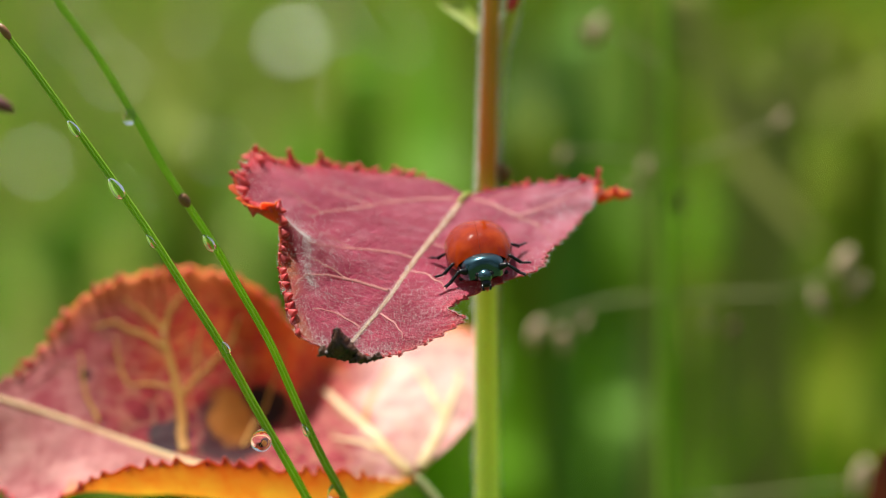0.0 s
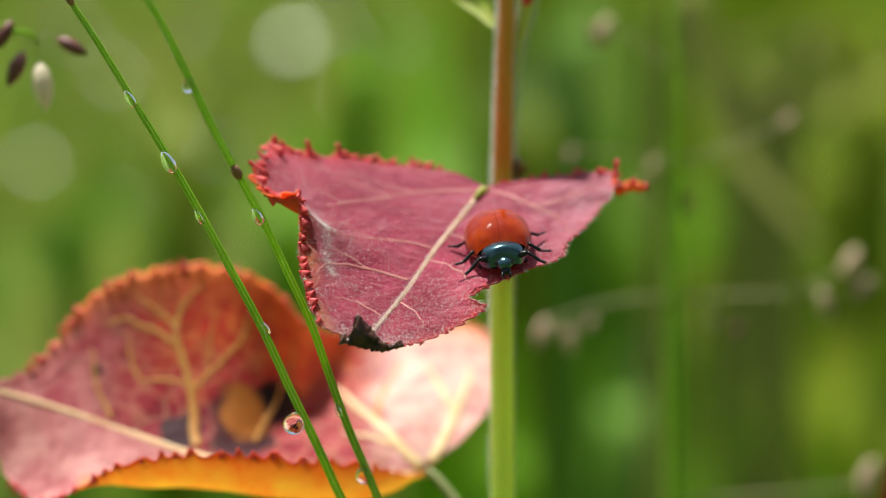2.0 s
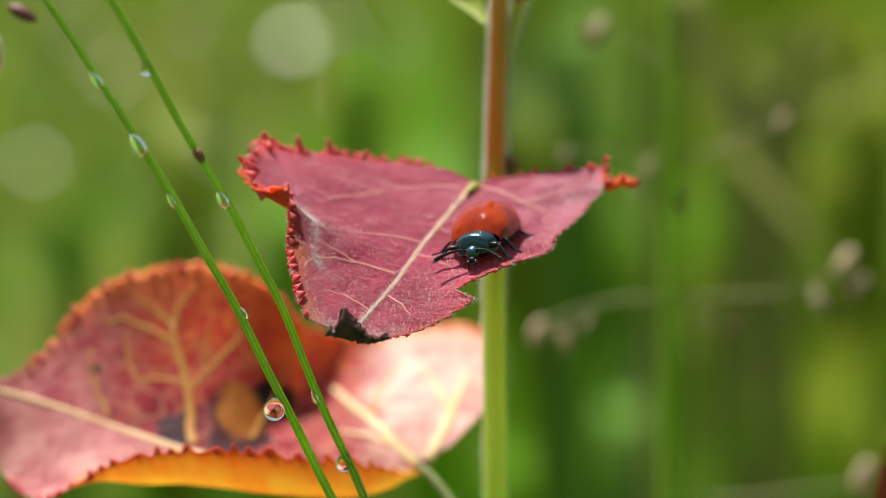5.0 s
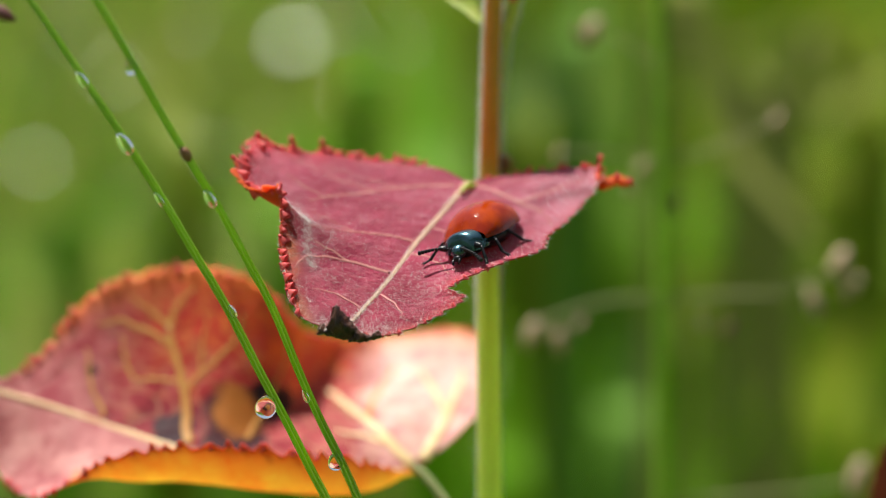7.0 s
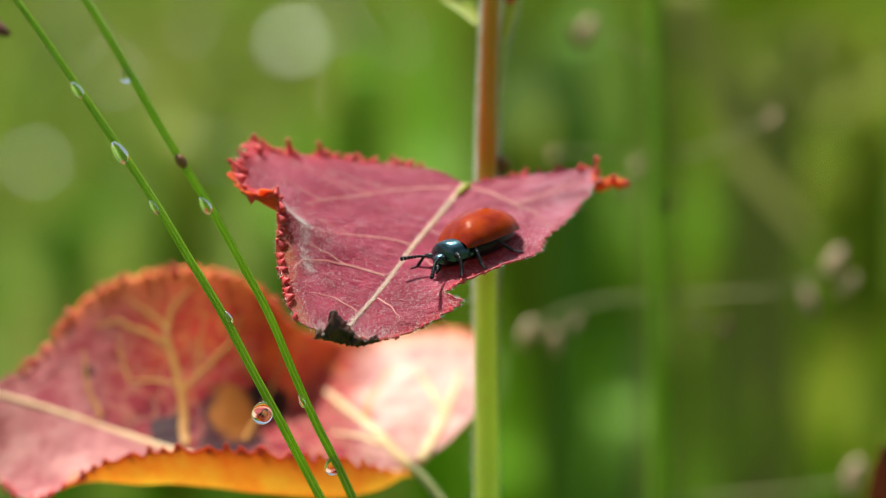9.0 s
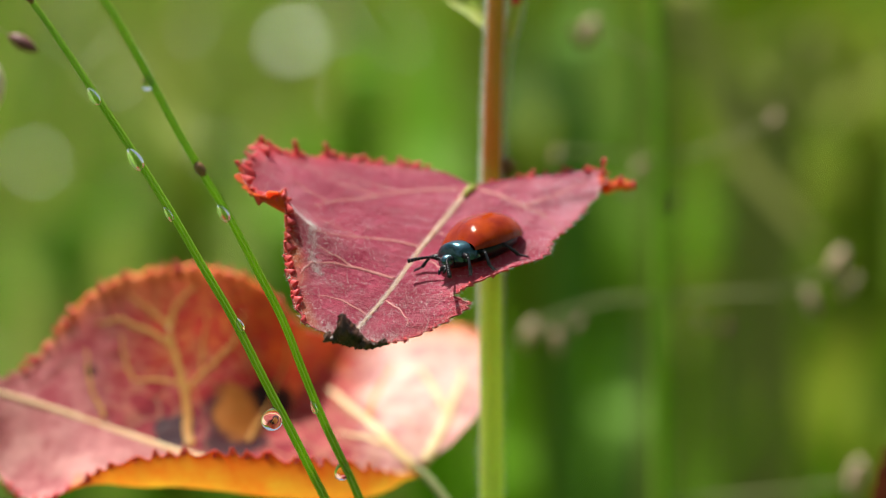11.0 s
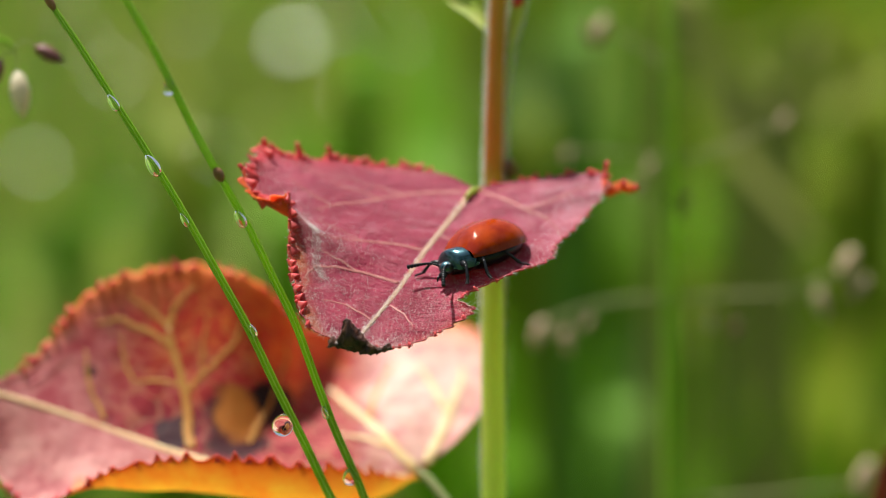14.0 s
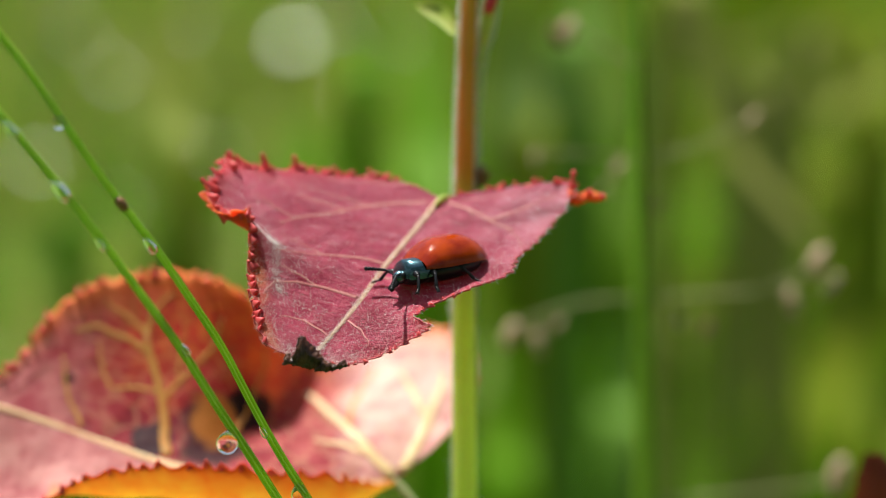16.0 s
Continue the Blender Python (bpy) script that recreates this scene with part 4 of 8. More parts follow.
def build_curled_lobe(leaf):
    """The end of the side lobe, rolled under so that its orange lower side shows."""
    joint = np.array(LEAF_JOINT)
    a, b, c = (np.array(p) - joint for p in ((0.0163, 0.1785, 0.3059), (0.0185, 0.1795, 0.3059), (0.0204, 0.1800, 0.3058)))
    path = spline([a, (a + b) / 2 + np.array([0, 0, -0.3]) * MM, b, c], 20)
    verts, faces = [], []
    for i, p in enumerate(path):
        f = i / 19
        r = (1.15 - 0.55 * f + 0.22 * math.sin(i * 1.3)) * MM
        for j in range(9):
            w = -0.5 + 3.6 * j / 8
            for k in (1.0, 0.82):
                verts.append(p + np.array([0.1 * math.sin(i), math.cos(w) * k, 0.9 * math.sin(w) * k - 0.1]) * r)
    for i in range(19):
        for j in range(8):
            o = i * 18 + 2 * j
            faces += [(o, o + 2, o + 20, o + 18), (o + 1, o + 19, o + 21, o + 3)]
    lobe = part("curled_lobe", mesh_of("curled_lobe", verts, faces, M_UNDER), leaf, "orange curled-under lobe of the leaf")
    vv = [blob(np.array(p) - joint, (0.32 * MM, 0.32 * MM, 0.4 * MM), 6, 8) for p in ((0.0169, 0.1790, 0.3085), (0.0187, 0.1790, 0.3065), (0.0201, 0.1795, 0.3060), (0.0151, 0.1795, 0.3077))]
    vv += [tube([np.array((0.0166, 0.1790, 0.3068)) - joint, np.array((0.0168, 0.1790, 0.3077)) - joint, np.array((0.0169, 0.1790, 0.3084)) - joint], np.array([0.4, 0.2, 0.2]) * MM, 7)]
    part("lobe_teeth", mesh_of("lobe_teeth", *join(*vv), M_GLAND), leaf, "red glandular teeth")


def build_withered_tip(leaf):
    """The black, crumpled end of the leaf, folded up over its tip."""
    tip = UPPER.mid[-1] + np.array([0.9, 0.0, 0.4]) * MM
    a = np.array([-3.0, -0.3, 0.5]) * MM
    b = np.array([2.9, 0.3, 0.0]) * MM
    verts, faces = [], []
    nx, ny = 90, 34
    for i in range(nx):
        f = i / (nx - 1)
        base = tip + a + (b - a) * f + np.array([0, -0.5, -1.0 - 0.45 * math.sin(math.pi * f)]) * MM
        peak = 1.7 * math.exp(-((f - 0.30) / 0.10) ** 2) + 1.7 * math.exp(-((f - 0.42) / 0.26) ** 2) + 0.45 * math.exp(-((f - 0.95) / 0.05) ** 2) + 0.5 * math.exp(-((f - 0.05) / 0.06) ** 2) + 0.35
        for j in range(ny):
            w = 2 * math.pi * j / ny
            p = base + np.array([0.1 * math.cos(w), (0.45 + 0.1 * peak) * math.cos(w) - 0.1 * peak, peak * (0.5 + 0.5 * math.sin(w))]) * MM
            k = noise.noise(Vector(p) * 900) * 0.45 * MM + noise.noise(Vector(p) * 2300) * 0.32 * MM + noise.noise(Vector(p) * 6000) * 0.16 * MM
            verts.append(p + np.array([k, k, k * 0.8]))
    for i in range(nx - 1):
        for j in range(ny):
            q = (j + 1) % ny
            faces.append((i * ny + j, i * ny + q, (i + 1) * ny + q, (i + 1) * ny + j))
    faces += [tuple(range(ny))[::-1], tuple((nx - 1) * ny + j for j in range(ny))]
    part("withered_tip", mesh_of("withered_tip", verts, faces, M_BURN), leaf, "black withered leaf tip")


def stain(mat, centre, radius, colour, share):
    """A ragged stain round a place of the leaf, worked into its material."""
    t = mat.node_tree
    where = t.nodes.new("ShaderNodeTexCoord").outputs["Object"]
    rough = t.nodes.new("ShaderNodeTexNoise")
    rough.inputs["Scale"].default_value, rough.inputs["Detail"].default_value = 0.9 / radius, 5.0
    t.links.new(where, rough.inputs["Vector"])
    shift = t.nodes.new("ShaderNodeVectorMath")
    shift.operation = 'MULTIPLY_ADD'
    t.links.new(rough.outputs["Color"], shift.inputs[0])
    shift.inputs[1].default_value = (1.3 * radius,) * 3
    t.links.new(where, shift.inputs[2])
    far = t.nodes.new("ShaderNodeVectorMath")
    far.operation = 'DISTANCE'
    t.links.new(shift.outputs[0], far.inputs[0])
    far.inputs[1].default_value = tuple(float(c) + 0.65 * radius for c in centre)
    fade = t.nodes.new("ShaderNodeMapRange")
    t.links.new(far.outputs["Value"], fade.inputs[0])
    for k, x in ((1, 0.75 * radius), (2, 1.05 * radius), (3, share), (4, 0.0)):
        fade.inputs[k].default_value = x
    for node in [n for n in t.nodes if n.type in ('BSDF_PRINCIPLED', 'BSDF_TRANSLUCENT')]:
        slot = node.inputs[0]
        mix = t.nodes.new("ShaderNodeMix")
        mix.data_type = 'RGBA'
        t.links.new(fade.outputs[0], mix.inputs[0])
        t.links.new(slot.links[0].from_socket, mix.inputs[6])
        mix.inputs[7].default_value = (*colour, 1.0)
        t.links.new(mix.outputs[2], slot)


def build_lower_leaf(plant):
    rng = np.random.default_rng(8)
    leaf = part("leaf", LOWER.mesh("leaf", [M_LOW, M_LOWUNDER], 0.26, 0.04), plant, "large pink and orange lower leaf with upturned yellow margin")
    leaf.matrix_basis = Matrix.Translation(LOWER_JOINT - STEM_FOOT)
    part("midrib", mesh_of("midrib", *tube(spline(LOWER.mid, 60) - np.array([0, 0, 0.12]) * MM, np.array([0.75, 0.60, 0.46, 0.42, 0.34]) * MM, 9, 0.3, (0, -0.8, 0.6)), M_LOWVEIN), leaf, "pale yellow midrib")
    for side, places, r in (
            (0, [(0.048, 0.23), (0.128, 0.22), (0.180, 0.25), (0.235, 0.30), (0.280, 0.37), (0.315, 0.45), (0.352, 0.56)], 0.55),
            (0, [(0.043, 0.43), (0.090, 0.49), (0.120, 0.55), (0.145, 0.61), (0.165, 0.68), (0.180, 0.73), (0.198, 0.79)], 0.5),
            (0, [(0.250, 0.31), (0.263, 0.40), (0.275, 0.50), (0.280, 0.60), (0.285, 0.71)], 0.35),
            (0, [(0.158, 0.24), (0.190, 0.22), (0.223, 0.23), (0.250, 0.23), (0.275, 0.23)], 0.3),
            (0, [(0.145, 0.61), (0.180, 0.59), (0.210, 0.61), (0.233, 0.64), (0.253, 0.68)], 0.35),
            (0, [(0.507, 0.04), (0.532, 0.11), (0.552, 0.18), (0.570, 0.24), (0.588, 0.32), (0.610, 0.40), (0.632, 0.50), (0.647, 0.59), (0.660, 0.67)], 0.65),
            (0, [(0.642, 0.56), (0.670, 0.61), (0.695, 0.66), (0.720, 0.69), (0.743, 0.74), (0.762, 0.74), (0.780, 0.76)], 0.35),
            (0, [(0.660, 0.67), (0.682, 0.74), (0.700, 0.79), (0.718, 0.84), (0.733, 0.89)], 0.28),
            (0, [(0.660, 0.67), (0.657, 0.74), (0.652, 0.80), (0.640, 0.85), (0.627, 0.89)], 0.38),
            (0, [(0.593, 0.35), (0.615, 0.35), (0.637, 0.35), (0.660, 0.34), (0.680, 0.33)], 0.26),
            (0, [(0.588, 0.32), (0.583, 0.39), (0.575, 0.47), (0.568, 0.54), (0.557, 0.62), (0.555, 0.71), (0.550, 0.81)], 0.36),
            (0, [(0.680, 0.33), (0.700, 0.40), (0.715, 0.47), (0.728, 0.55), (0.735, 0.63)], 0.2),
            (0, [(0.665, 0.04), (0.703, 0.13), (0.740, 0.23), (0.770, 0.39), (0.792, 0.58)], 0.26),
            (0, [(0.420, 0.16), (0.440, 0.31), (0.448, 0.45), (0.455, 0.59), (0.455, 0.74), (0.460, 0.80), (0.463, 0.86)], 0.32),
            (0, [(0.580, 0.41), (0.590, 0.50), (0.598, 0.58), (0.603, 0.67), (0.605, 0.76)], 0.22),
            ):
        part("side_vein", mesh_of("side_vein", *LOWER.vein(side, places, (1.35 if places[0][0] < 0.2 else 0.95) * r, 0.16), M_CREAMVEIN if places[0][0] < 0.25 else M_ORANGEVEIN), leaf)
    glands(LOWER, 0, 0.12, 0.95, leaf, rng, 1.3, M_GLAND)
    glands(LOWER, 1, 0.25, 0.85, leaf, rng, 1.2, M_GLAND)
    # withered stains, the dark ones round a tan one
    for (v, u), size, colour, share in (((0.470, 0.22), 5.2, (0.028, 0.010, 0.016), 0.9), ((0.446, 0.47), 3.0, (0.012, 0.008, 0.011), 0.97), ((0.547, 0.08), 2.5, (0.030, 0.016, 0.026), 0.92),
                                        ((0.478, 0.29), 3.3, (0.46, 0.17, 0.030), 0.92), ((0.760, 0.35), 0.9, (0.05, 0.008, 0.010), 0.9)):
        stain(M_LOW, LOWER.at(0, v, u, False), size * MM, colour, share)
    return leaf


def build_sapling():
    plant = tagged(new("poplar_sapling"), "young poplar shoot with hairy red-green stem and red autumn leaves", "sapling")
    plant.location = STEM_FOOT
    foot = np.array(STEM_FOOT)
    rng = np.random.default_rng(11)
    path = spline([foot + (0.004, 0.0, -0.004), foot + (0.003, 0, 0.1), foot + (0.0008, 0, 0.2), np.array((0.0048, 0.1830, 0.2838)), np.array((0.0048, 0.1830, 0.3000)),
                   np.array((0.0049, 0.1830, 0.3126)), np.array((0.00535, 0.1830, 0.3276)), np.array((0.0057, 0.1830, 0.3370))], 80)
    r = np.array([1.9, 1.75, 1.6, 1.28, 1.14, 0.99, 0.90, 0.84]) * MM
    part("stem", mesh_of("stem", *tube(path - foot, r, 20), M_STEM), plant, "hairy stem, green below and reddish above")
    q = spline([np.array((0.0059, 0.1842, 0.3085)), np.array((0.0060, 0.1842, 0.3126)), np.array((0.0063, 0.1842, 0.3188)), np.array((0.0066, 0.1842, 0.3223)), np.array((0.0071, 0.1842, 0.3245)), np.array((0.0077, 0.1842, 0.3272)), np.array((0.0086, 0.1842, 0.3339))], 40)
    w = np.array([0.30, 0.38, 0.48, 0.62, 0.76, 0.80, 0.72]) * MM
    part("petiole", mesh_of("petiole", *tube(q - foot, w, 12), M_LEAFLET), plant, "pale green leaf stalk beside the stem")
    k = rng.integers(0, 40, 3000)
    a = rng.uniform(-0.6, math.pi + 0.6, 3000)
    out = np.stack([np.cos(a), np.sin(a), np.full(3000, -0.2)], 1)
    part("petiole_hairs", hairs_mesh("petiole_hairs", q[k] - foot + out * np.interp(k / 39, np.linspace(0, 1, 7), w)[:, None] + rng.normal(0, 0.12, (3000, 3)) * MM, out, 0.6 * MM, 0.013 * MM, M_HAIR, rng), plant, "fine whitish hairs on the leaf stalk")["kind"] = "stuff"
    q = spline([np.array((0.0073, 0.1830, 0.3263)), np.array((0.0076, 0.1830, 0.3271)), np.array((0.0080, 0.1830, 0.3283)), np.array((0.0082, 0.1830, 0.3301))], 12)
    part("bud", mesh_of("bud", *tube(q - foot, np.array([0.3, 0.7, 0.6, 0.1]) * MM, 9), M_GLAND), plant, "small pink bud")
    # the little pointed leaf
    mid = spline([np.array((0.0040, 0.1835, 0.3242)), np.array((0.0026, 0.1850, 0.3262)), np.array((0.0010, 0.1860, 0.3273)), np.array((-0.0006, 0.1865, 0.3279))], 24) - foot
    verts, faces = [], []
    for i, p in enumerate(mid):
        f = i / 23
        w = 1.05 * MM * math.sin(math.pi * min(1, f * 0.9 + 0.1)) ** 0.8 + 0.05 * MM
        for s, up in ((-1, 0.35), (0, 0), (1, 0.35)):
            verts.append(p + np.array([0.5 * s * w, -0.45 * abs(s) * w, 0.75 * s * w]))
    faces = [(3 * i + j, 3 * i + j + 1, 3 * i + j + 4, 3 * i + j + 3) for i in range(23) for j in range(2)]
    n0 = len(verts)
    verts += [v + np.array([0, 0.12 * MM, 0]) for v in verts]
    faces += [tuple(n0 + k for k in f[::-1]) for f in faces]
    part("leaflet", mesh_of("leaflet", verts, faces, M_LEAFLET), plant, "small narrow yellow-green leaf")
    # petioles of the two large leaves
    q = spline([np.array((0.0041, 0.1825, 0.3056)), np.array((0.0035, 0.1805, 0.3057)), np.array((0.0025, 0.1790, 0.3059)), np.array((0.0017, 0.1780, 0.3051))], 14)
    part("petiole", mesh_of("petiole", *tube(q - foot, np.array([0.42, 0.34, 0.30, 0.2]) * MM, 9), M_LEAFLET), plant, "short green stalk of the upper leaf")
    q = spline([np.array((0.0050, 0.1832, 0.2630)), np.array((0.0025, 0.1840, 0.2672)), np.array((-0.0005, 0.1855, 0.2714)), np.array((-0.0024, 0.1866, 0.2736)), np.array((-0.0036, 0.1871, 0.2745))], 20)
    part("petiole", mesh_of("petiole", *tube(q - foot, np.array([0.75, 0.62, 0.55, 0.55, 0.4]) * MM, 10), M_LEAFSTALK), plant, "greyish green stalk of the lower leaf")
    # dark tuft in the axil
    roots = np.array((0.0063, 0.1835, 0.3078)) - foot + rng.normal(0, 0.35, (70, 3)) * MM
    vv, ff = blob(np.array((0.0065, 0.1835, 0.3083)) - foot, (0.45 * MM, 0.5 * MM, 1.0 * MM), 9, 14, 1.2, 3)
    part("axil_bud", mesh_of("axil_bud", vv, ff, M_NODE), plant, "dark withered bud in the leaf axil")
    part("bud_hairs", hairs_mesh("bud_hairs", roots, np.tile([0.6, -0.2, 0.8], (70, 1)), 1.5 * MM, 0.06 * MM, M_NODE, rng), plant)["kind"] = "stuff"
    # stem hairs
    n = 13000
    k = rng.uniform(30, 79, n)
    i = k.astype(int).clip(0, 78)
    c = path[i] + (path[i + 1] - path[i]) * (k - i)[:, None] - foot
    thick = np.interp(k / 79, np.linspace(0, 1, len(r)), r)[:, None]
    w = rng.uniform(-0.5, math.pi + 0.5, n)
    way = np.stack([np.cos(w), np.sin(w), np.full(n, -0.25)], 1)
    part("hairs", hairs_mesh("hairs", c + way * thick * 0.97, way, 0.66 * MM, 0.013 * MM, M_HAIR, rng), plant, "fine whitish stem hairs")["kind"] = "stuff"
    leaf = build_upper_leaf(plant)
    lower = build_lower_leaf(plant)
    return plant, leaf, lower


sapling, upper_leaf, lower_leaf = build_sapling()


# ---------------------------------------------------------------- dewy grass in front
def grass_leaf(name, label, origin, points, widths, drops, node_at):
    """A long ribbed grass leaf, keeled along its middle."""
    path = spline(points, 240) * MM
    n = len(path)
    tan = np.gradient(path, axis=0)
    tan /= np.linalg.norm(tan, axis=1)[:, None]
    side = np.cross(tan, [0, -1.0, 0.25])
    side /= np.linalg.norm(side, axis=1)[:, None]
    front = np.cross(side, tan)
    front *= np.sign(-front[:, 1:2])
    w = np.interp(np.linspace(0, 1, n), np.linspace(0, 1, len(widths)), widths) * MM
    prof = [(-1, 0.05), (-0.72, 0.34), (-0.5, 0.02), (-0.3, 0.10), (-0.12, 0.42), (0.08, 0.42), (0.26, 0.05), (0.5, 0.0), (0.76, 0.30), (1, 0.05), (0.5, -0.3), (0, -0.4), (-0.5, -0.3)]
    m = len(prof)
    verts = [path[i] + w[i] * (a * side[i] + b * front[i]) for i in range(n) for a, b in prof]
    faces = [(i * m + j, i * m + (j + 1) % m, (i + 1) * m + (j + 1) % m, (i + 1) * m + j) for i in range(n - 1) for j in range(m)]
    faces += [tuple(range(m))[::-1], tuple((n - 1) * m + j for j in range(m))]
    me = mesh_of(name, verts, faces, M_GRASS, smooth=False)
    rib = me.attributes.new("rib", 'FLOAT', 'POINT')
    rib.data.foreach_set("value", [1.0 if b > 0.25 else 0.0 for i in range(n) for a, b in prof])
    g = new(name, me)
    g.location = origin
    tagged(g, label, "grass", "dewy grass leaves")
    if node_at is not None:
        i = int(node_at / (len(points) - 1) * (n - 1))
        v = tube(path[i - 2:i + 3], w[i] * np.array([0.6, 1.2, 1.35, 1.2, 0.6]), 12)
        part("node", mesh_of("node", *v, M_NODE), g, "reddish brown node")
    for f, off, size, stretch, hang in drops:
        i = int(round(f / (len(points) - 1) * (n - 1)))
        r = size * MM
        c = path[i] + side[i] * off * w[i] + front[i] * 0.25 * w[i]
        vv, ff = blob((0, 0, 0), (r, r, r), 20, 28)
        shaped = []
        for v in vv:
            k = v[2] / r
            if hang:
                # a round drop that is drawn out towards the leaf from which it hangs
                pinch = 1.0 - 0.18 * max(0.0, k) ** 3
                shaped.append(np.array([v[0] * pinch, v[1] * pinch, v[2] * (stretch if k > 0 else 1.0)]) + side[i] * -0.25 * r * max(0.0, k) ** 2)
            else:
                # a bead that clings along the leaf
                shaped.append(side[i] * v[0] * (0.8 + 0.2 * k) + front[i] * v[1] + tan[i] * v[2] * stretch)
        part("dewdrop", mesh_of("dewdrop", shaped, ff, M_DEW), g, "clear hanging dewdrop" if hang else "clear dewdrop clinging to the leaf", m=Matrix.Translation(Vector(c)))
    return g


grass_a = grass_leaf("grass_leaf", "bright green ribbed grass leaf hung with dewdrops", Vector((-0.0139, 0.1700, 0.2742)), [
    (-33.4, -8.8, 54.2), (-29.6, -7.6, 47.8), (-26.2, -7.2, 43.2), (-22.5, -6.6, 37.9), (-18.6, -6.0, 32.3), (-15.1, -5.2, 27.0),
    (-11.8, -4.4, 21.6), (-8.5, -3.6, 16.2), (-5.2, -2.8, 10.0), (-2.4, -2.0, 4.9), (0.0, 0.0, 0.0),
    (2.6, 0.6, -4.8), (5.4, 1.2, -10.5), (9.5, 2.0, -21.0), (15.0, 3.0, -42.0), (21.0, 4.0, -80.0), (26.0, 4.0, -140.0), (28.0, 4.0, -205.0), (29.0, 4.0, -271.0)],
    [0.26, 0.34, 0.38, 0.42, 0.45, 0.45, 0.45, 0.42, 0.4], [(8.58, 2.7, 1.08, 1.1, 1), (4.1, 0.55, 0.78, 1.6, 0), (3.05, 0.55, 0.55, 1.75, 0), (5.02, 0.8, 0.42, 1.9, 0), (7.05, -0.75, 0.42, 1.7, 0)], 1.15)
grass_b = grass_leaf("grass_leaf", "bright green grass leaf with a brown node and dewdrops", Vector((-0.0102, 0.1710, 0.2741)), [
    (-29.1, -18.6, 55.2), (-26.0, -17.3, 49.5), (-22.5, -16.0, 44.4), (-19.2, -14.4, 38.6), (-16.8, -12.8, 34.1),
    (-14.6, -11.5, 30.4), (-12.1, -9.5, 26.2), (-9.6, -7.5, 21.4), (-7.0, -5.6, 16.3), (-4.6, -3.7, 10.3), (-2.6, -2.0, 5.5),
    (0.0, 0.0, 0.0),
    (2.3, 0.6, -5.2), (4.8, 1.2, -11.5), (8.0, 2.0, -22.0), (12.0, 3.0, -42.0), (16.0, 4.0, -80.0), (19.0, 4.0, -140.0), (20.0, 4.0, -205.0), (20.5, 4.0, -271.0)],
    [0.34, 0.36, 0.38, 0.40, 0.42, 0.44, 0.44, 0.42, 0.4], [(3.02, 1.35, 0.56, 1.7, 1), (5.85, 0.8, 0.62, 1.6, 0), (9.55, 0.8, 0.42, 1.8, 0), (10.85, 1.35, 0.78, 1.5, 1)], 5.0)


# ---------------------------------------------------------------- flowering grasses
def spikelet(length, mat):
    v, f = tube([(0, 0, 0), (0, 0, -0.15 * length), (0, 0, -0.45 * length), (0, 0, -0.75 * length), (0, 0, -length)], np.array([0.05, 0.16, 0.22, 0.16, 0.02]) * length, 8)
    return mesh_of("spikelet", v, f, mat)


def panicle(name, label, foot, stalk, stalk_r, branches, group, pale):
    """A flowering grass: a stalk, its side branches, and a spikelet at each branch's end."""
    g = tagged(new(name), label, "grass", group)
    g.location = foot
    f0 = np.array(foot)
    part("stalk", mesh_of("stalk", *tube(spline(stalk, 40) - f0, np.array(stalk_r) * MM, 10), M_STALK), g)
    light, dark = spikelet(2.6 * MM, pale), spikelet(2.8 * MM, M_SPIKELET_DARK)
    for path, tips, thick in branches:
        p = spline(path, 20) - f0
        part("branch", mesh_of("branch", *tube(p, np.array([0.7, 0.45]) * thick * MM, 6), M_BRANCH), g)
        for place, size, tilt, turn, is_dark in tips:
            part("spikelet", dark if is_dark else light, g, m=Matrix.Translation(Vector(place) - Vector(foot)) @ pose(0, 0, 0, 0, tilt, turn) @ Matrix.Scale(size, 4))
    return g


